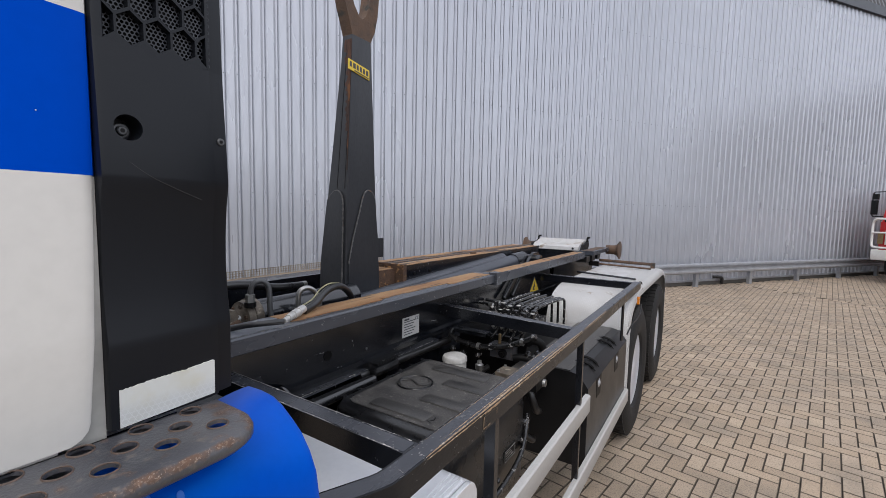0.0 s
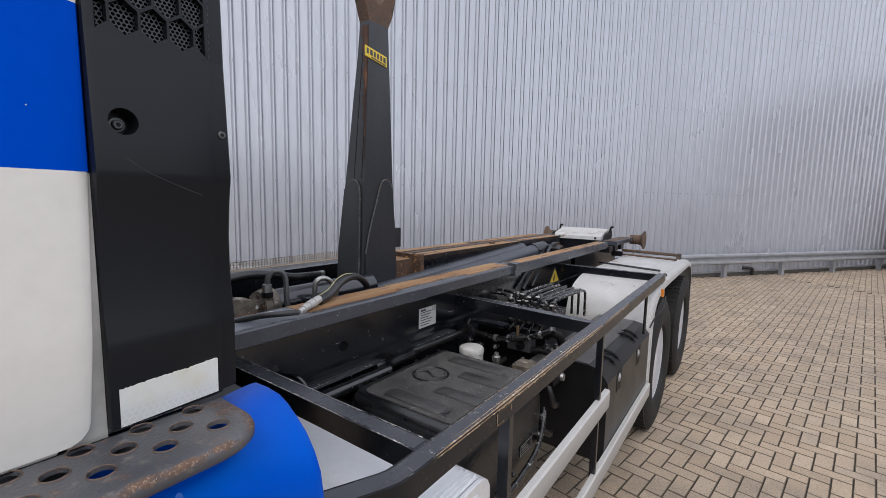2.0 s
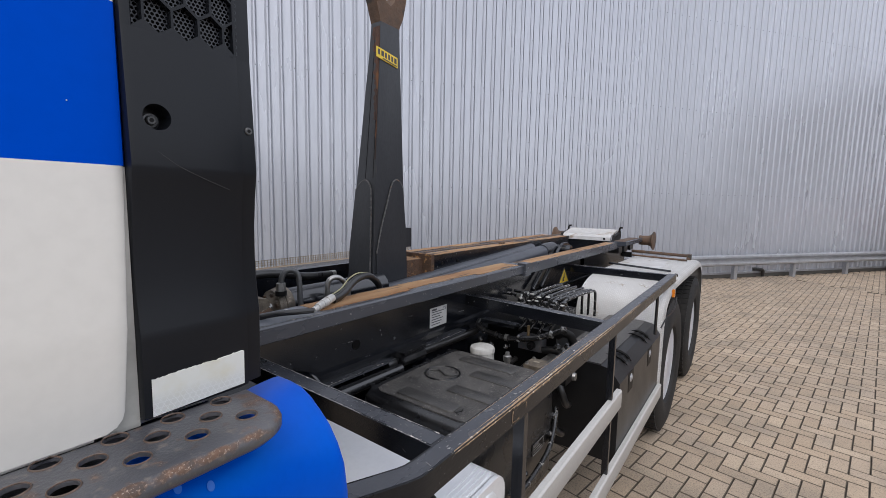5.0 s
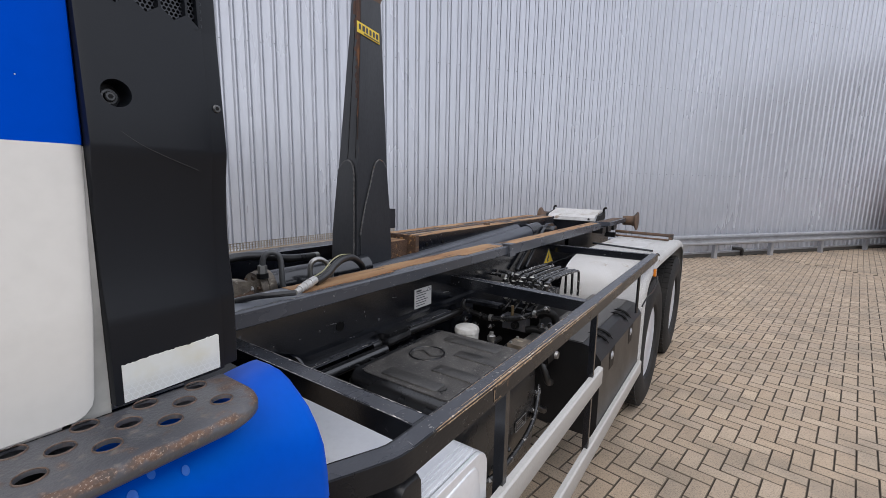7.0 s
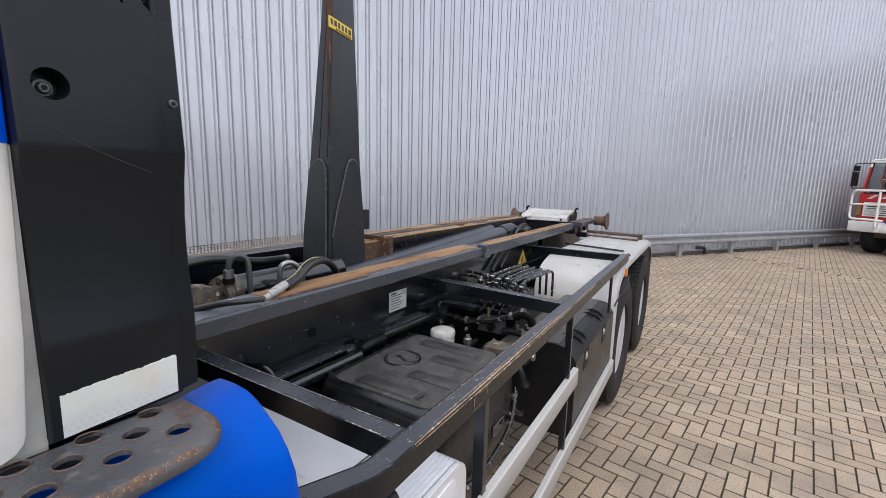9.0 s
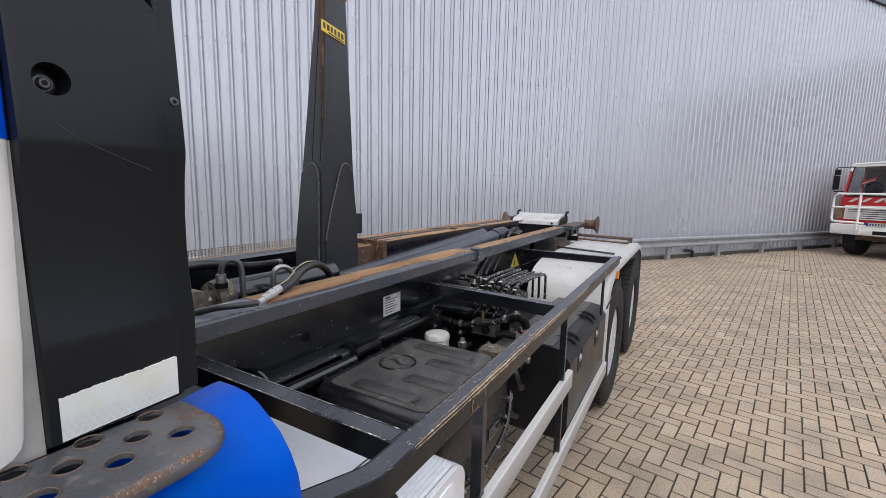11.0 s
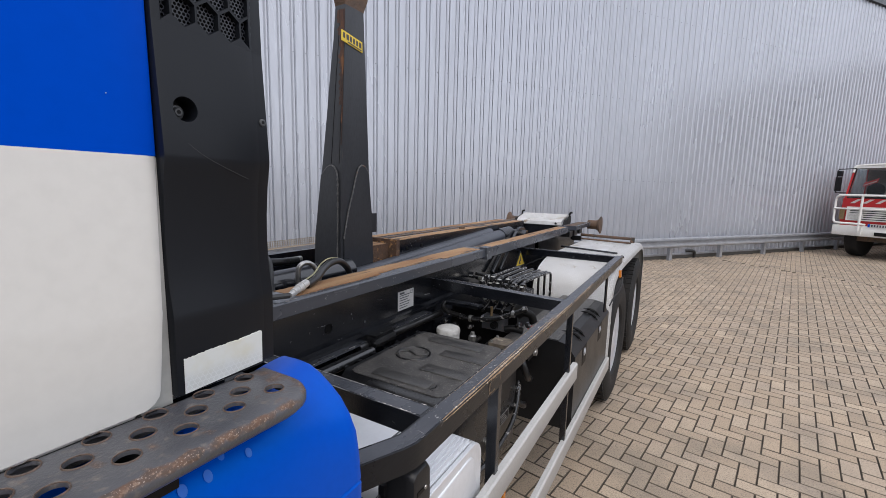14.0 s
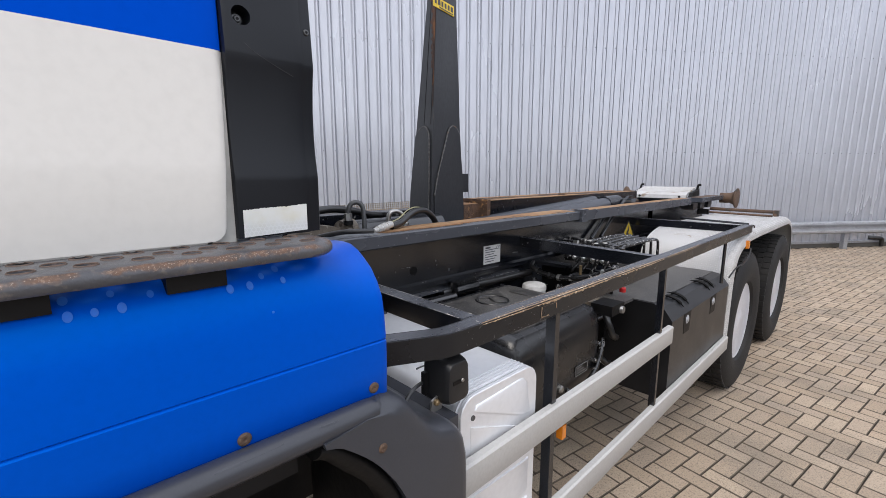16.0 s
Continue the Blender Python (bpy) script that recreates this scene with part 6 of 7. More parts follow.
# valve bank with pipes
bank = part("valve_bank", box(0.49, 0.83, 1.575, 1.80, 1.075, 1.130, 0.008), M["gloss_black"], truck, "black hydraulic valve bank with fittings")
vr = random.Random(23)
def valve_post(x, y, h, r, material):
    """A valve post: body, collar, hexagon nut and a bright worn cap."""
    z = 1.127
    post = part("valve_post", lathe([(0.0, r), (0.55 * h, r), (0.56 * h, r * 1.18), (0.70 * h, r * 1.18), (0.71 * h, r * 0.85), (0.76 * h, r * 0.85)], (x, y, z), "z", 12), material, bank)
    part("nut", lathe([(0.74 * h, r * 0.6), (0.745 * h, r * 1.08), (0.93 * h, r * 1.08), (0.97 * h, r * 0.9), (0.97 * h, 0.0)], (x, y, z), "z", 6), M["gloss_black"], post)
    part("cap", lathe([(0.965 * h, r * 0.72), (1.0 * h, r * 0.70), (1.03 * h, r * 0.5), (1.03 * h, 0.0)], (x, y, z), "z", 10), M["ferrule" if vr.random() < 0.5 else "pipe"], post)
for k in range(6):
    x = 0.500 + 0.052 * k
    valve_post(x + 0.02, 1.715 + 0.012 * (k % 2), vr.uniform(0.050, 0.072) if k < 4 else 0.040, 0.020, M["gloss_black"])
    valve_post(x + 0.035, 1.645 + 0.010 * (k % 2), vr.uniform(0.030, 0.046), 0.017, M["gloss_black"])
    if k < 5:
        valve_post(x + 0.045, 1.590, vr.uniform(0.020, 0.032), 0.014, M["pipe"])
    part("side_plug", lathe([(0.0, 0.015), (-0.016, 0.015), (-0.018, 0.010), (-0.028, 0.009), (-0.028, 0.0)], (x + 0.02, 1.577, 1.10), "y", 6), M["gloss_black"], bank)
for k in range(5):
    x = 0.505 + 0.058 * k
    part("valve_pipe", tube([(x + 0.03, 1.73, 1.165 - 0.004 * k), (x + 0.035, 1.82, 1.172), (x + 0.05, 2.05, 1.178), (x + 0.062, 2.24 - 0.02 * k, 1.176)], 0.0105, 10), M["gloss_black"], truck, "black steel hydraulic pipe")
    part("pipe_union", lathe([(0.0, 0.0145), (0.03, 0.0145), (0.034, 0.011)], (x + 0.034, 1.80, 1.171), "y", 6), M["pipe"], truck)
for k in range(3):
    x = 0.735 + 0.044 * k
    part("valve_pipe", tube([(x - 0.06, 1.77, 1.160), (x - 0.03, 1.95, 1.175), (x, 2.10, 1.180), (x + 0.006, 2.150, 1.172), (x + 0.008, 2.165, 1.140), (x + 0.008, 2.17, 1.0)], 0.0088, 10), M["gloss_black"], truck, "black bent hydraulic pipe")
for k in range(2):
    part("valve_pipe", tube([(0.43, 1.66 + 0.10 * k, 1.185), (0.48, 1.665 + 0.10 * k, 1.180), (0.535, 1.67 + 0.09 * k, 1.168)], 0.010, 8), M["gloss_black"], truck)
    part("pipe_union", lathe([(0.0, 0.016), (0.03, 0.016), (0.034, 0.011)], (0.50, 1.667 + 0.095 * k, 1.176), "x", 6), M["steel"], truck)
for k in range(3):
    part("valve_pipe", tube([(0.42, 1.42 + 0.08 * k, 1.17 - 0.01 * k), (0.48, 1.46 + 0.08 * k, 1.165 - 0.01 * k), (0.56, 1.60 + 0.03 * k, 1.14)], 0.011, 8), M["rubber"], truck)

# hoses and fittings below the middle cross member
part("valve_plate", box(0.50, 0.90, 1.315, 1.34, 0.80, 1.10, 0.006), M["dark"], truck)
for k in range(4):
    ft = part("fitting", lathe([(0.0, 0.024), (-0.014, 0.024), (-0.016, 0.017), (-0.03, 0.017), (-0.032, 0.0)], (0.724 + 0.0515 * k, 1.31, 1.158), "y", 8), M["gloss_black"], truck, "black hose fitting with steel ball end")
    part("ball", lathe([(-0.013, 0.0), (-0.011, 0.007), (-0.006, 0.011), (0.0, 0.012), (0.006, 0.010)], (0.724 + 0.0515 * k, 1.276, 1.163), "y", 12), M["steel"], ft)
part("hydraulic_hose", tube([(0.47, 1.28, 1.10), (0.475, 1.25, 1.076), (0.53, 1.245, 1.055), (0.60, 1.245, 1.045), (0.64, 1.24, 1.042)], 0.014, 10), M["rubber"], truck, "black hydraulic hose")
part("hydraulic_hose", tube([(0.62, 1.24, 1.042), (0.70, 1.235, 1.05), (0.80, 1.24, 1.07), (0.88, 1.25, 1.10), (0.97, 1.26, 1.145)], 0.015, 10), M["gloss_black"], truck, "black hydraulic hose")
part("hose_elbow", tube([(0.92, 1.27, 1.10), (0.95, 1.27, 1.12), (0.985, 1.28, 1.11), (1.0, 1.29, 1.07)], 0.021, 10), M["dark"], truck)
part("hose_elbow", tube([(0.86, 1.24, 1.02), (0.90, 1.25, 1.03), (0.95, 1.27, 1.02)], 0.018, 10), M["dark"], truck)
pump = part("valve_body", box(0.72, 0.85, 1.255, 1.33, 1.0, 1.072, 0.008), M["step"], truck, "grey metal valve body with centre bolt")
part("centre_bolt", lathe([(0.0, 0.022), (-0.02, 0.020), (-0.022, 0.012), (-0.03, 0.012), (-0.03, 0.0)], (0.796, 1.256, 1.030), "y", 14), M["dark"], pump)
part("stud", cyl((0.777, 1.25, 1.06), (0.777, 1.25, 1.13), 0.008, 8), M["brass"], pump)
part("coupling", lathe([(0.0, 0.014), (0.03, 0.014), (0.032, 0.02), (0.055, 0.02), (0.06, 0.012), (0.075, 0.010), (0.075, 0.0)], (0.748, 1.085, 0.955), "z", 12), M["steel"], truck, "brass and steel quick coupling")
part("control_box", box(0.86, 0.98, 1.03, 1.13, 0.97, 1.015, 0.006), M["gland_dust"], truck, "dusty metal control box")
for k, (x, y) in enumerate(((0.872, 1.042), (0.872, 1.118), (0.968, 1.042))):
    part("box_screw", lathe([(0.0, 0.008), (0.01, 0.007), (0.01, 0.0)], (x, y, 1.014), "z", 8), M["steel"], truck)
for k in range(4):
    part("dark_hose", tube([(0.55 + 0.08 * k, 0.96, 0.90), (0.60 + 0.09 * k, 1.05, 0.93 - 0.01 * k), (0.66 + 0.09 * k, 1.16, 0.90), (0.7 + 0.08 * k, 1.28, 0.93)], 0.014, 8), M["rubber"], truck)
fit = part("tank_valve", box(0.98, 1.08, 0.98, 1.10, 0.985, 1.03, 0.008), M["dark"], truck, "black valve with levers on the tank end")
part("valve_knob", lathe([(0.0, 0.018), (0.012, 0.016), (0.012, 0.0)], (1.08, 1.07, 1.0), "x", 12), M["steel"], fit)
part("valve_hose", tube([(1.04, 1.0, 0.99), (1.06, 1.0, 0.94), (1.07, 1.02, 0.89), (1.06, 1.08, 0.86)], 0.016, 8), M["rubber"], fit)
part("valve_hose", tube([(1.03, 0.96, 0.80), (1.06, 1.0, 0.76), (1.05, 1.05, 0.74)], 0.014, 8), M["rubber"], fit)
part("tank_label", box(1.047, 1.050, 0.74, 0.84, 0.775, 0.82, 0.002), M["dark"], tank, "small raised label on the tank side")
bm = bmesh.new()
sq = [(1.0505, 0.742, 0.777), (1.0505, 0.838, 0.777), (1.0505, 0.838, 0.818), (1.0505, 0.742, 0.818)]
for a, b in zip(sq, sq[1:] + sq[:1]):
    cyl(a, b, 0.0014, 6, bm)
part("label_frame", finish(bm), M["pale_edge"], tank)
for k in range(3):
    part("label_bar", box(1.0498, 1.0508, 0.752, 0.825 - 0.015 * k, 0.785 + 0.011 * k, 0.789 + 0.011 * k, 0), M["pale_edge"], tank)
for y, z in ((0.56, 0.73), (0.68, 0.74), (0.90, 0.80), (0.93, 0.87)):
    part("tank_bolt", lathe([(0.0, 0.011), (0.010, 0.010), (0.014, 0.006), (0.014, 0.0)], (1.046, y, z), "x", 6), M["gloss_black"], tank)
part("tank_pipe", tube([(1.04, 0.50, 0.70), (1.065, 0.56, 0.71), (1.07, 0.70, 0.72), (1.065, 0.86, 0.75), (1.05, 0.95, 0.80), (1.03, 1.02, 0.86)], 0.011, 8), M["gloss_black"], tank)
part("tank_drain", lathe([(0.0, 0.016), (0.012, 0.016), (0.018, 0.010), (0.018, 0.0)], (1.047, 0.62, 0.77), "x", 10), M["steel"], tank)

# clamps, nuts and small hoses in the valve bay
for x, y, z, ax in ((0.66, 1.238, 1.046, "x"), (0.735, 1.236, 1.058, "x"), (0.90, 1.252, 1.108, "x"), (0.955, 1.258, 1.138, "x"), (0.52, 1.247, 1.058, "x"), (0.60, 1.245, 1.046, "x")):
    part("hose_clamp", lathe([(-0.009, 0.016), (-0.008, 0.0195), (0.008, 0.0195), (0.009, 0.016)], (x, y, z), ax, 8), M["steel" if x in (0.66, 0.90) else "gloss_black"], truck)
for k in range(4):
    part("bay_hose", tube([(0.724 + 0.0515 * k, 1.33, 1.15), (0.722 + 0.05 * k, 1.31, 1.115), (0.70 + 0.055 * k, 1.30, 1.085), (0.68 + 0.06 * k, 1.34, 1.05)], 0.0085, 8), M["gloss_black"], truck)
for x, y, z in ((0.50, 1.24, 1.005), (0.56, 1.25, 0.99), (0.93, 1.26, 1.05), (0.98, 1.265, 1.06), (0.66, 1.24, 1.0)):
    part("bay_nut", lathe([(-0.02, 0.0), (-0.02, 0.010), (-0.012, 0.016), (0.01, 0.016), (0.012, 0.0)], (x, y, z), "y", 6), M["gloss_black"], truck)
part("bay_plate", box(0.50, 0.70, 1.24, 1.30, 1.10, 1.118, 0.003), M["black_paint"], truck)
part("bay_plate", box(0.88, 1.04, 1.16, 1.30, 0.985, 0.998, 0.003), M["tank_dust"], truck)

# work lamp beside the silver cover
LAMP = rounded(-0.168, -0.090, 1.072, 1.189, 0.020, 5)
def lamp_ring(x, k):
    """Rounded outline of the housing, narrower at its top."""
    return [(x, -0.128 + (y + 0.128) * k * (1.06 - 1.1 * (z - 1.072)), 1.128 + (z - 1.128) * k) for y, z in LAMP]

lamp = part("work_lamp", loft([lamp_ring(*e) for e in ((1.146, 0.9), (1.150, 1.0), (1.184, 1.0), (1.188, 0.95), (1.206, 0.94), (1.218, 0.89), (1.226, 0.80), (1.228, 0.70))], angle=35), M["toolbox"], truck, "black plastic work lamp seen from behind")
part("lamp_glass", loft([lamp_ring(x, 0.86) for x in (1.142, 1.148)], bevel=0.002), M["glass"], lamp)
part("lamp_slot", box(1.2268, 1.2292, -0.150, -0.116, 1.128, 1.137, 0.001), M["dark"], lamp)
part("lamp_screw", lathe([(0.0, 0.005), (0.002, 0.004), (0.002, 0.0)], (1.229, -0.120, 1.133), "x", 10), M["steel"], lamp)
part("lamp_fin", box(1.150, 1.164, -0.178, -0.167, 1.090, 1.145, 0.003), M["seal"], lamp)
part("lamp_bracket", prism([(-0.190, 1.058), (-0.155, 1.058), (-0.153, 1.082), (-0.166, 1.098), (-0.184, 1.090)], "x", 1.190, 1.195), M["steel"], lamp)
part("lamp_bolt", lathe([(0.0, 0.008), (0.006, 0.007), (0.008, 0.004), (0.008, 0.0)], (1.195, -0.172, 1.084), "x", 8), M["brass"], lamp)
part("lamp_cable", tube([(1.152, -0.166, 1.12), (1.154, -0.205, 1.112), (1.16, -0.235, 1.092), (1.17, -0.232, 1.074), (1.18, -0.205, 1.062)], 0.0045, 6), M["rubber"], lamp)
part("fender_shelf", box(0.95, 1.24, -0.30, -0.145, 1.01, 1.062, 0.015), M["fender"], truck)
part("fender_deck", loft([[(x, y, z - 0.002) for x in (0.95, 1.23)] + [(x, y, z - 0.012) for x in (1.23, 0.95)] for y, z in ((-0.50, 1.182), (-0.42, 1.198), (-0.37, 1.201), (-0.34, 1.194), (-0.318, 1.178), (-0.296, 1.147), (-0.275, 1.120), (-0.255, 1.102), (-0.235, 1.093), (-0.21, 1.085), (-0.185, 1.068), (-0.166, 1.04))], angle=60), M["fender"], truck, "grey plastic top of the wheel arch")
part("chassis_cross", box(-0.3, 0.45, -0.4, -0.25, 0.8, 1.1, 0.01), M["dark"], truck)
# plain dark box added for the shade below the frame
part("axle_shade", box(-0.9, 0.36, 0.2, 2.3, 0.55, 0.75, 0.02), M["dark"], truck, "plain dark box giving the shade under the chassis")
part("far_tank", box(-1.1, -0.4, 0.0, 2.2, 0.5, 1.0, 0.04), M["tank"], truck, "black tank on the far side")
part("far_mudguard", box(-1.12, -0.5, 2.3, 4.75, 1.19, 1.205, 0.004), M["checker"], truck)

# ---- cab door edge in front of the side panel ----
door = part("cab_door", loft([[(x, y, z) for x, z in ((1.09, 1.56), (1.128, 1.56), (1.132, 1.75), (1.128, 2.9), (1.09, 2.9))] for y in (-1.9, -0.962, -0.955)], angle=40), M["white_paint"], truck, "cream white cab door pillar beside the window")
part("pillar_gutter", loft([[(1.105 + dx, y, z) for y, z in ((-0.962, 1.475), (-0.938, 1.475), (-0.938, 1.60), (-0.938, 1.75), (-0.938, 2.9), (-0.962, 2.9), (-0.966, 1.75), (-0.966, 1.60))] for dx in (0.0, 0.0215)], bevel=0.004), M["white_paint"], truck, "cream white body gutter between door and side panel")
part("pillar_foot", box(1.095, 1.1235, -1.02, -0.9395, 1.468, 1.57, 0.004), M["white_paint"], truck, "cream white foot of the door pillar")
win = [(-1.9, 1.578), (-1.045, 1.583)] + [(-1.038 + 0.063 * math.sin(radians(a)), 1.648 - 0.063 * math.cos(radians(a))) for a in range(8, 90, 9)] + [(-0.974, 1.67), (-0.973, 1.72), (-0.972, 1.80), (-0.963, 1.92), (-0.95, 2.10), (-0.94, 2.6), (-1.9, 2.6)]
win_in = [(y - 0.019 * min(1.0, max(0.0, (z - 1.575) / 0.07)) if y > -1.8 else y, z + 0.019 * min(1.0, max(0.0, (1.66 - z) / 0.07))) for y, z in win]
part("window_seal", loft([[(x, y, z) for y, z in win] for x in (1.125, 1.138)], bevel=0.004), M["seal"], door, "black rubber window seal")
part("window_glass", loft([[(x, y, z) for y, z in win_in] for x in (1.13, 1.1395)], smooth=False), M["glass"], door, "dark side window glass")
blue_low = [(-1.9, 1.20), (-0.957, 1.20), (-0.954, 1.50), (-0.956, 1.518), (-0.974, 1.533), (-0.985, 1.592), (-1.01, 1.586), (-1.9, 1.575)]
dl = part("door_lower", loft([[(x, y, z) for y, z in blue_low] for x in (1.10, 1.143, 1.148)], bevel=0.003, angle=40), M["blue_plastic"], truck, "blue painted lower door corner")
part("crease", loft([[(x, y, z) for y, z in ((-1.9, 1.548), (-0.985, 1.556), (-0.985, 1.560), (-1.9, 1.552))] for x in (1.144, 1.151)], smooth=False), M["blue_paint"], dl)
part("lock_recess", lathe([(0.0, 0.015), (0.002, 0.0142), (0.0015, 0.0)], (1.148, -0.989, 1.502), "x", 24), M["dark"], dl)
part("lock", lathe([(0.0, 0.0075), (0.004, 0.007), (0.005, 0.0045), (0.003, 0.003), (0.003, 0.0)], (1.148, -0.989, 1.502), "x", 18), M["pipe"], dl, "round metal door lock")
part("grey_label", loft([[(x, y, z) for y, z in ((-0.966, 1.775), (-0.955, 1.775), (-0.946, 1.90), (-0.956, 1.90))] for x in (1.126, 1.1335)], smooth=False), M["pipe"], door, "worn grey adhesive label")
def oval(ry, rz):
    return [(-0.960 + ry * math.cos(2 * math.pi * k / 20), 1.735 + rz * math.sin(2 * math.pi * k / 20)) for k in range(20)]
stk = part("oval_sticker", loft([[(x, y, z) for y, z in oval(0.0068, 0.027)] for x in (1.126, 1.1335)], smooth=False), M["plate"], door, "oval yellow and white sticker")
part("sticker_field", loft([[(x, y, z) for y, z in oval(0.0052, 0.021)] for x in (1.1332, 1.1342)], smooth=False), M["pale_yellow"], stk)

# ---- fire engine parked beside the wall ----
FM = Matrix(((WALL_N.x, WALL_U.x, 0, 0), (WALL_N.y, WALL_U.y, 0, 0), (0, 0, 1, 0), (0, 0, 0, 1)))
FE = wall_point(6.0, 0.94, 0)
FT = Matrix.Translation(FE) @ FM
engine = thing("fire_engine", tuple(FE), "red and white fire engine with push bar beside the wall", "fire engine")


def fe(name, bm, material, parent=None, label=""):
    bm.transform(FT)
    return part(name, bm, material, parent or engine, label)


def fbox(x0, x1, y0, y1, z0, z1, b=0.02):
    return box(x0, x1, y0, y1, z0, z1, b)


body = fe("cab_lower", loft([[(x, y, z) for y, z in ((0.12, 0.92), (0.08, 1.10), (0.10, 1.74), (2.3, 1.74), (2.3, 0.92))] for x in (0.12, 2.28)], bevel=0.04, angle=30), M["fire_red"], None, "red painted cab front")
for x0, x1 in ((0.14, 0.185), (2.215, 2.26)):
    fe("windscreen_pillar", loft([[(x, y, z) for y, z in ((0.10, 1.72), (0.22, 1.72), (0.52, 2.66), (0.40, 2.66))] for x in (x0, x1)], bevel=0.015), M["fire_red"], body)
fe("cab_roof", fbox(0.13, 2.27, 0.38, 2.3, 2.62, 2.70, 0.035), M["fire_white"], None, "white cab roof")
fe("screen_frame", tube([(0.20, 0.128, 1.76), (0.20, 0.265, 2.19), (0.205, 0.395, 2.60), (0.26, 0.405, 2.635), (2.20, 0.405, 2.635)], 0.012, 6, curve=False), M["seal"], body)
fe("roof_lip", tube([(0.165, 0.33, 2.50), (0.17, 0.375, 2.62), (0.20, 0.39, 2.675), (0.27, 0.395, 2.70), (1.2, 0.38, 2.725), (2.13, 0.395, 2.70), (2.20, 0.39, 2.675), (2.23, 0.375, 2.62), (2.235, 0.33, 2.50)], 0.030, 8), M["fire_white"], body)
fe("cab_side", fbox(0.14, 0.18, 1.15, 2.3, 1.7, 2.64, 0.01), M["fire_red"], body)
fe("cab_lining", fbox(0.182, 0.192, 1.15, 2.2, 1.7, 2.62, 0.004), M["interior"], body)
fe("cab_back", fbox(0.14, 2.26, 2.2, 2.28, 1.7, 2.64, 0.01), M["interior"], body)
fe("dashboard", fbox(0.25, 2.2, 0.3, 0.8, 1.7, 1.80, 0.03), M["seal"], body)
# opaque white panels: daylight in the rear windows put into colour
for x in (0.70, 1.20, 1.70):
    fe("rear_window", fbox(x, x + 0.30, 2.185, 2.198, 2.06, 2.46, 0.01), M["cap"], body)
for x in (0.75, 1.45):
    fe("seat", fbox(x, x + 0.42, 1.3, 1.5, 1.7, 2.45, 0.08), M["interior"], body)
glass = bpy.data.materials.new("clear cab glass")
glass.use_nodes = True
gb = glass.node_tree.nodes["Principled BSDF"]
gb.inputs["Transmission Weight"].default_value, gb.inputs["Roughness"].default_value, gb.inputs["IOR"].default_value = 1.0, 0.02, 1.3
gb.inputs["Base Color"].default_value = (0.75, 0.8, 0.8, 1)
ws = fe("windscreen", loft([[(x, y, z) for y, z in ((0.145, 1.76), (0.151, 1.76), (0.417, 2.62), (0.411, 2.62))] for x in (0.175, 2.225)], smooth=False), glass, body)
fe("screen_seal", tube([(0.19, 0.135, 1.755), (2.21, 0.135, 1.755)], 0.016, 6, curve=False), M["seal"], body)
fe("screen_seal", tube([(0.19, 0.41, 2.625), (2.21, 0.41, 2.625)], 0.018, 6, curve=False), M["seal"], body)
fe("door_glass", loft([[(x, y, z) for y, z in ((0.24, 1.74), (1.15, 1.74), (1.15, 2.60), (0.52, 2.60))] for x in (0.150, 0.158)], smooth=False), glass, body)
fe("steering_wheel", lathe([(0.0, 0.20), (0.012, 0.215), (0.024, 0.20), (0.012, 0.185), (0.0, 0.20)], (0.62, 0.62, 1.98), "y", 24), M["seal"], body)
ws.visible_shadow = False
fe("dash_board_sign", loft([[(x, y + dy, z) for x, z in ((0.34, 2.08), (0.66, 2.22), (0.69, 2.34), (0.36, 2.20))] for y, dy in ((0.55, 0), (0.56, 0))], smooth=False), M["fire_red"], body)
fe("sign_bar", loft([[(x, y, z) for x, z in ((0.37, 2.12), (0.64, 2.235), (0.645, 2.265), (0.375, 2.15))] for y in (0.54, 0.551)], smooth=False), M["plate"], body)
fe("wiper", tube([(0.5, 0.13, 1.80), (1.1, 0.17, 1.84)], 0.012, 6, curve=False), M["seal"], body)
bump = fe("bumper", loft([[(x, y, z) for y, z in ((0.0, 0.70), (0.03, 0.655), (0.32, 0.655), (0.32, 0.95), (0.02, 0.95), (0.0, 0.93))] for x in (0.0, 0.04, 2.36, 2.4)], bevel=0.025, angle=50), M["fire_white"], None, "white front bumper")
fe("winch_slot", fbox(0.98, 1.38, -0.012, 0.01, 0.70, 0.80, 0.006), M["dark"], bump)
fe("tow_bracket", fbox(0.62, 0.70, -0.05, 0.0, 0.68, 0.92, 0.01), M["fire_white"], bump)
pl = fe("number_plate", fbox(0.82, 1.34, -0.022, -0.006, 0.93, 1.03, 0.004), M["plate"], None, "white number plate with plain dark bars")
fe("plate_band", fbox(0.82, 0.87, -0.026, -0.02, 0.935, 1.025, 0.001), M["blue_paint"], pl)
for k in range(7):
    fe("plate_bar", fbox(0.895 + 0.06 * k, 0.93 + 0.06 * k, -0.026, -0.02, 0.95, 1.01, 0.001), M["ink"], pl)
bar = fe("push_bar", tube([(2.3, -0.13, 1.82), (0.35, -0.13, 1.83), (0.12, -0.12, 1.81), (0.03, -0.06, 1.72), (0.02, -0.05, 1.5), (0.02, -0.05, 1.2), (0.05, -0.08, 1.06), (0.16, -0.12, 1.02), (0.5, -0.13, 1.015), (0.80, -0.13, 1.0)], 0.032, 10, per=4), M["fire_white"], None, "white tubular push bar")
fe("push_bar_post", cyl((0.66, -0.13, 0.82), (0.66, -0.13, 1.83), 0.03, 10), M["fire_white"], bar)
fe("push_bar_post", cyl((1.74, -0.13, 0.82), (1.74, -0.13, 1.83), 0.03, 10), M["fire_white"], bar)
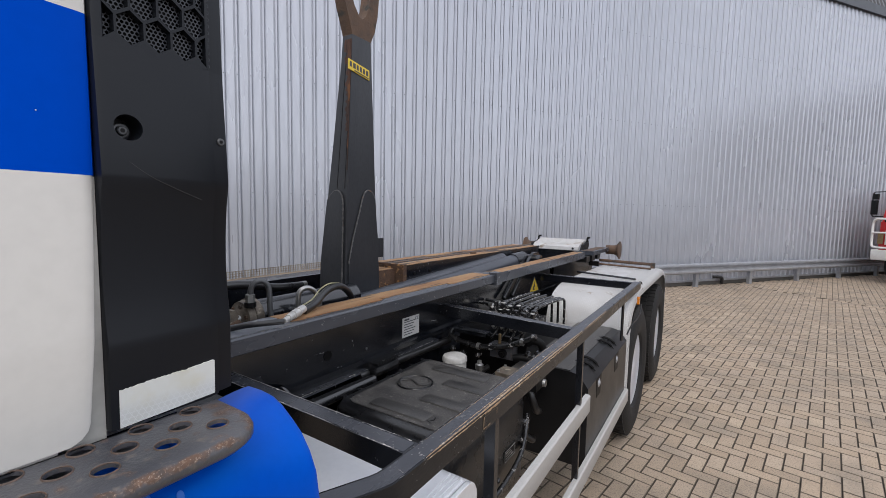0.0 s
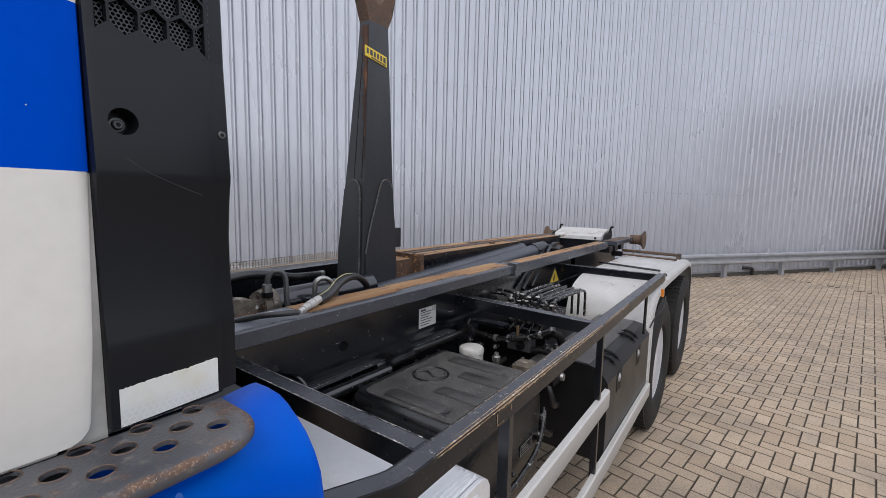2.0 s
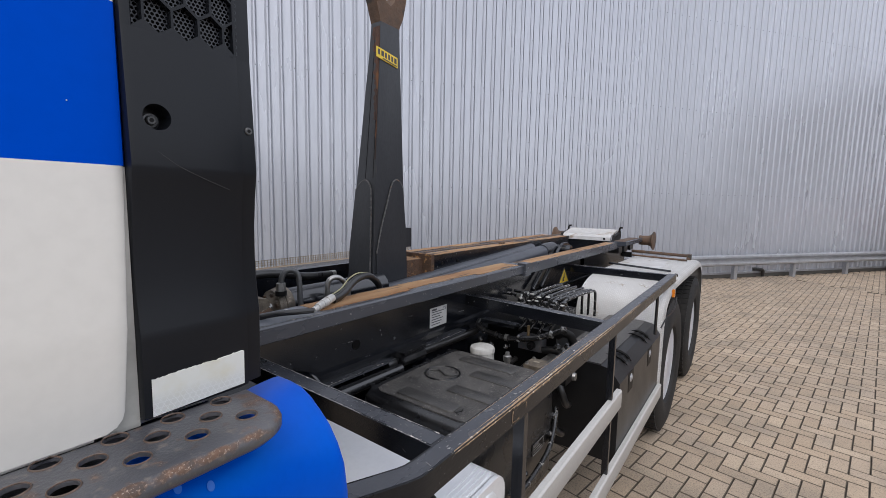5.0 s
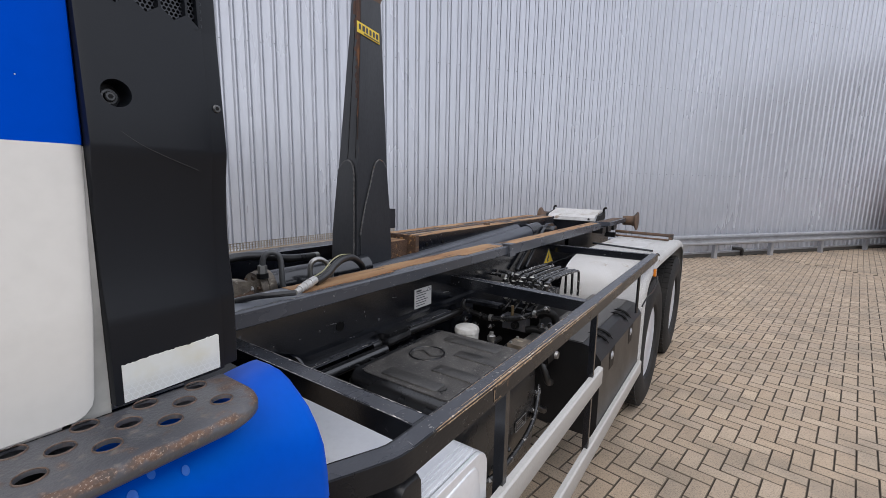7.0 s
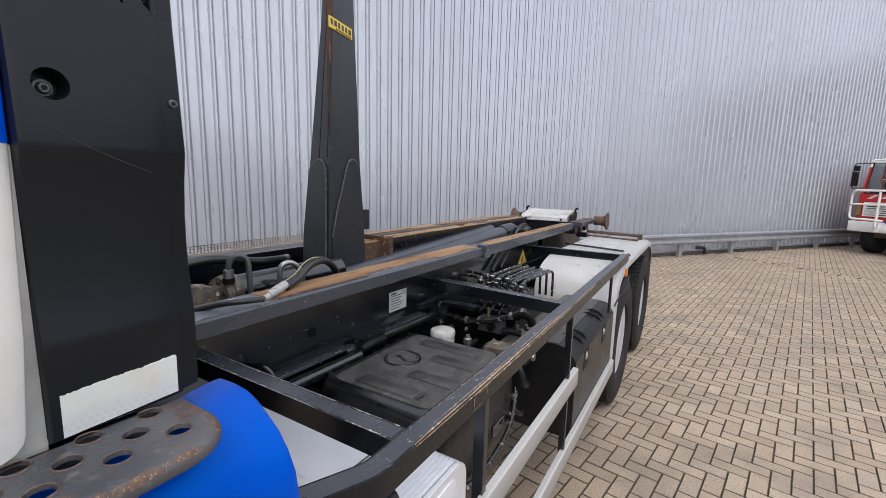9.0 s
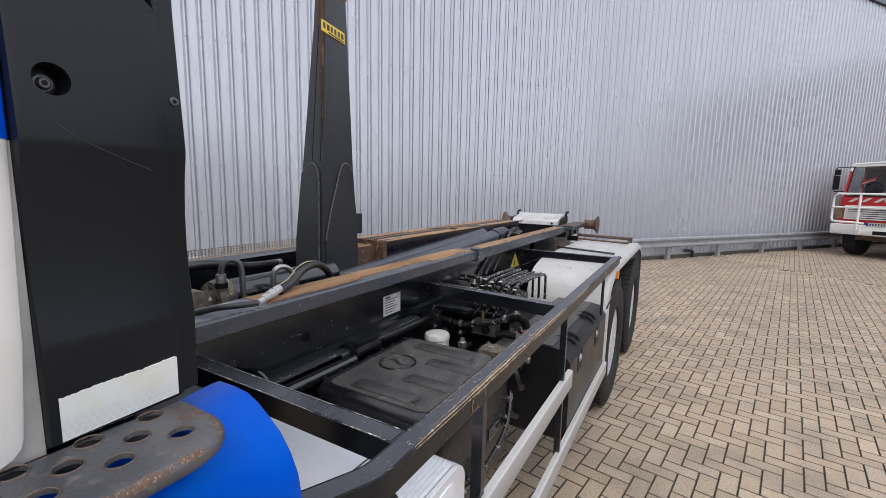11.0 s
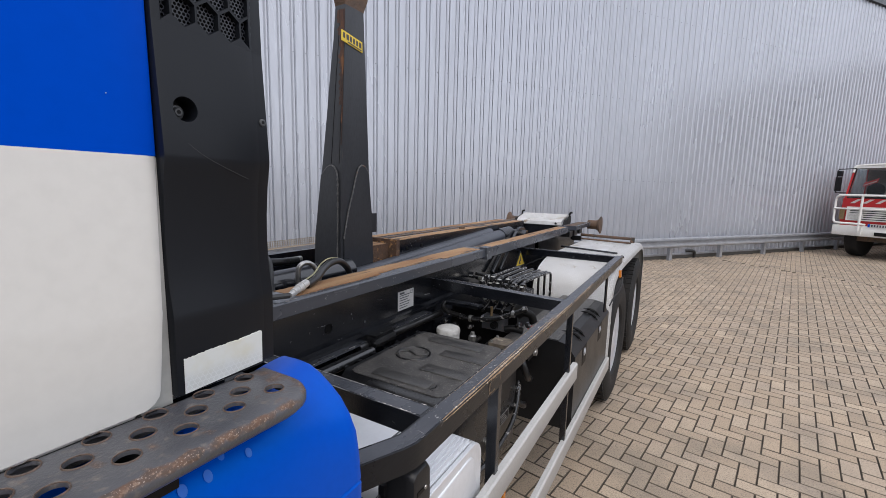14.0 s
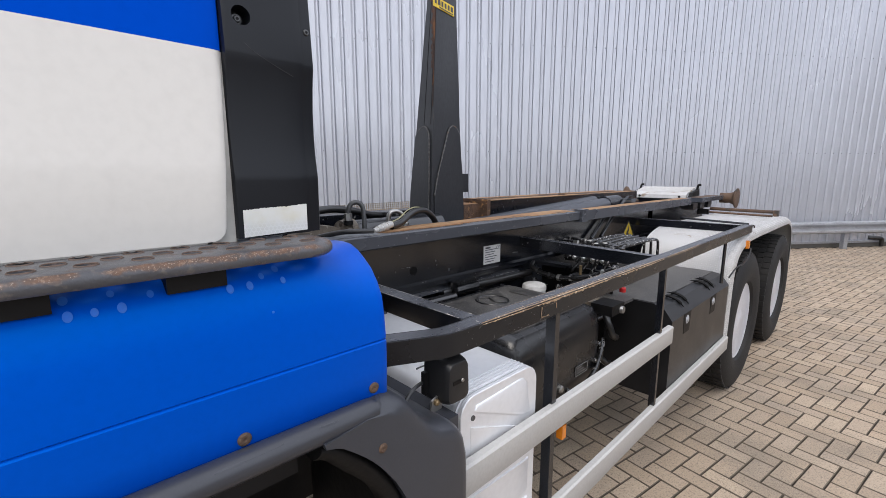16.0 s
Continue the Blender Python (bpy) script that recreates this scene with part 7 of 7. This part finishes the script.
fe("push_bar_rail", cyl((0.02, -0.1, 1.44), (2.38, -0.13, 1.44), 0.026, 10), M["fire_white"], bar)
grille = fe("grille_panel", fbox(0.26, 2.14, 0.055, 0.10, 1.10, 1.50, 0.015), M["fire_white"], None, "white grille panel with slats")
for k in range(6):
    fe("grille_gap", fbox(0.66 if k in (1, 2) else 0.34, 1.78 if k in (1, 2) else 2.06, 0.045, 0.06, 1.135 + 0.06 * k, 1.156 + 0.06 * k, 0.003), M["dark"], grille)
fe("grille_badge", lathe([(0.0, 0.07), (-0.02, 0.06), (-0.02, 0.0)], (1.2, 0.05, 1.33), "y", 5), M["galv"], grille)
for x in (0.30, 1.86):
    fe("head_lamp", fbox(x, x + 0.34, 0.04, 0.07, 1.14, 1.32, 0.012), M["cap"], grille)
fe("turn_lamp", fbox(0.10, 0.22, 0.05, 0.14, 1.12, 1.42, 0.012), M["brass"], grille)
for x in (0.30, 0.58, 0.86):
    fe("chevron", loft([[(xx, y, z) for xx, z in ((x, 1.60), (x + 0.10, 1.60), (x + 0.26, 1.72), (x + 0.16, 1.72))] for y in (0.082, 0.0865)], smooth=False), M["plate"], body)
for k in range(6):
    fe("letter_bar", fbox(1.10 + 0.13 * k, 1.19 + 0.13 * k, 0.083, 0.089, 1.61, 1.71, 0.001), M["plate"], body)
for x in (0.10, 1.93):
    tw = new("wheel")
    tw.parent = engine
    tw.matrix_parent_inverse = Matrix.Translation(FE).inverted()
    fe("tyre", lathe([(0.0, 0.28), (0.0, 0.45), (0.03, 0.51), (0.07, 0.53), (0.30, 0.53), (0.34, 0.51), (0.37, 0.45), (0.37, 0.28)], (x, 0.98, 0.525), "x", 36), M["tyre"], tw)
    fe("rim", lathe([(0.02, 0.29), (0.05, 0.27), (0.10, 0.2), (0.10, 0.0)], (x, 0.98, 0.525), "x", 24), M["fire_white"], tw)
fe("under_frame", fbox(0.5, 1.9, 0.3, 6.0, 0.50, 0.9, 0.03), M["rust_dark"], None, "dark red brown chassis frame")
fe("rear_body", fbox(0.10, 2.30, 2.45, 6.6, 0.95, 2.8, 0.05), M["fire_red"], None, "red rear body with lockers")
for k in range(2):
    fe("axle", cyl((0.3, 0.98, 0.525), (2.1, 0.98, 0.525), 0.08), M["dark"], None)
mir = fe("side_mirror", fbox(-0.14, -0.02, 0.10, 0.20, 1.95, 2.36, 0.03), M["seal"], None, "black side mirror on a bent arm")
fe("side_mirror", fbox(-0.10, 0.0, 0.10, 0.18, 2.38, 2.54, 0.03), M["seal"], mir)
fe("mirror_arm", tube([(0.22, 0.36, 2.62), (0.0, 0.22, 2.60), (-0.12, 0.16, 2.57), (-0.13, 0.15, 2.3), (-0.12, 0.15, 1.93), (0.0, 0.12, 1.90), (0.15, 0.12, 1.90)], 0.014, 8), M["seal"], mir)

# ---- block paving in herringbone ----
W = 0.1025
TURN_A = radians(9.3)
A0, B0 = 1.459, 2.238


def paver_mesh(hx, hy):
    bm = bmesh.new()
    c = 0.0036
    lo = [bm.verts.new((x, y, -0.03)) for x, y in ((-hx, -hy), (hx, -hy), (hx, hy), (-hx, hy))]
    mid = [bm.verts.new((x, y, -c)) for x, y in ((-hx, -hy), (hx, -hy), (hx, hy), (-hx, hy))]
    top = [bm.verts.new((x, y, 0)) for x, y in ((-hx + c, -hy + c), (hx - c, -hy + c), (hx - c, hy - c), (-hx + c, hy - c))]
    for a, b in ((lo, mid), (mid, top)):
        for k in range(4):
            bm.faces.new((a[k], a[(k + 1) % 4], b[(k + 1) % 4], b[k]))
    bm.faces.new(top)
    for f in bm.faces:
        f.material_index = 0 if len(f.verts) == 4 and all(q in f.verts for q in top) else 1
    me = bpy.data.meshes.new("paver")
    bm.to_mesh(me)
    bm.free()
    me.materials.append(M["paver"])
    me.materials.append(M["paver_edge"])
    return me


paving = new("paving")
tagged(paving, "weathered beige concrete block paving in herringbone bond", "paving", kind="structure")
PAVERS = (paver_mesh(W - 0.0024, W / 2 - 0.0026), paver_mesh(W - 0.0026, W / 2 - 0.0024))
base_vs = [np.array([tuple(q.co) for q in p.vertices]) for p in PAVERS]
base_f = [tuple(p.vertices) for p in PAVERS[0].polygons]
rng = random.Random(7)
all_v, all_f, singles = [], [], 0


def lay(place, yaw, single, kind):
    global singles
    m = Matrix.Translation(place + Vector((0, 0, rng.uniform(-0.0006, 0.0014)))) @ Matrix.Rotation(yaw + rng.uniform(-0.006, 0.006), 4, "Z") @ Matrix.Rotation(rng.uniform(-0.006, 0.006), 4, "X") @ Matrix.Rotation(rng.uniform(-0.003, 0.003), 4, "Y")
    if single:
        ob = new("paver", PAVERS[kind])
        ob.matrix_local = m
        ob.parent = paving
        singles += 1
    else:
        mm = np.array(m)
        base_v = base_vs[kind]
        o = len(all_v) * len(base_v)
        all_v.append(base_v @ mm[:3, :3].T + mm[:3, 3])
        all_f.extend(tuple(k + o for k in f) for f in base_f)


ZONE_P, ZONE_D = Vector((2.6, 12.75, 0)), Vector((0.79, -0.613, 0)).normalized()
ZONE_N = Vector((-ZONE_D.y, ZONE_D.x, 0))
for zone, turn in ((0, TURN_A), (1, TURN_A + math.pi / 2)):
    ax, bx = Vector((math.cos(turn), -math.sin(turn), 0)), Vector((math.sin(turn), math.cos(turn), 0))
    for i in range(-250, 250):
        for j in range(-250, 250):
            k = (i - j) % 4
            if k == 0:
                a, b, yaw = (i + 1) * W, (j + 0.5) * W, -turn
            elif k == 3:
                a, b, yaw = (i + 0.5) * W, (j + 1) * W, math.pi / 2 - turn
            else:
                continue
            p = ax * (A0 + a) + bx * (B0 + b)
            if p.y < -13 or p.x < -7 or p.x > 15 or p.y > 24 or (p - WALL_0).dot(WALL_N) < 0.03:
                continue
            if ((p - ZONE_P).dot(ZONE_N) > 0) != (zone == 1):
                continue
            near = 1.3 < p.x < 2.75 and 1.55 < p.y < 4.0 and singles < 300
            lay(p, yaw, near, 0 if k == 0 else 1)
me = bpy.data.meshes.new("far_pavers")
me.from_pydata(np.concatenate(all_v).tolist(), [], all_f)
me.materials.append(M["paver"])
me.materials.append(M["paver_edge"])
me.polygons.foreach_set("material_index", np.array([p.material_index for p in PAVERS[0].polygons] * len(all_v), dtype=np.int32))
rest = new("far_pavers", me)
rest.parent = paving
tagged(rest, "beige concrete pavers", kind="stuff")
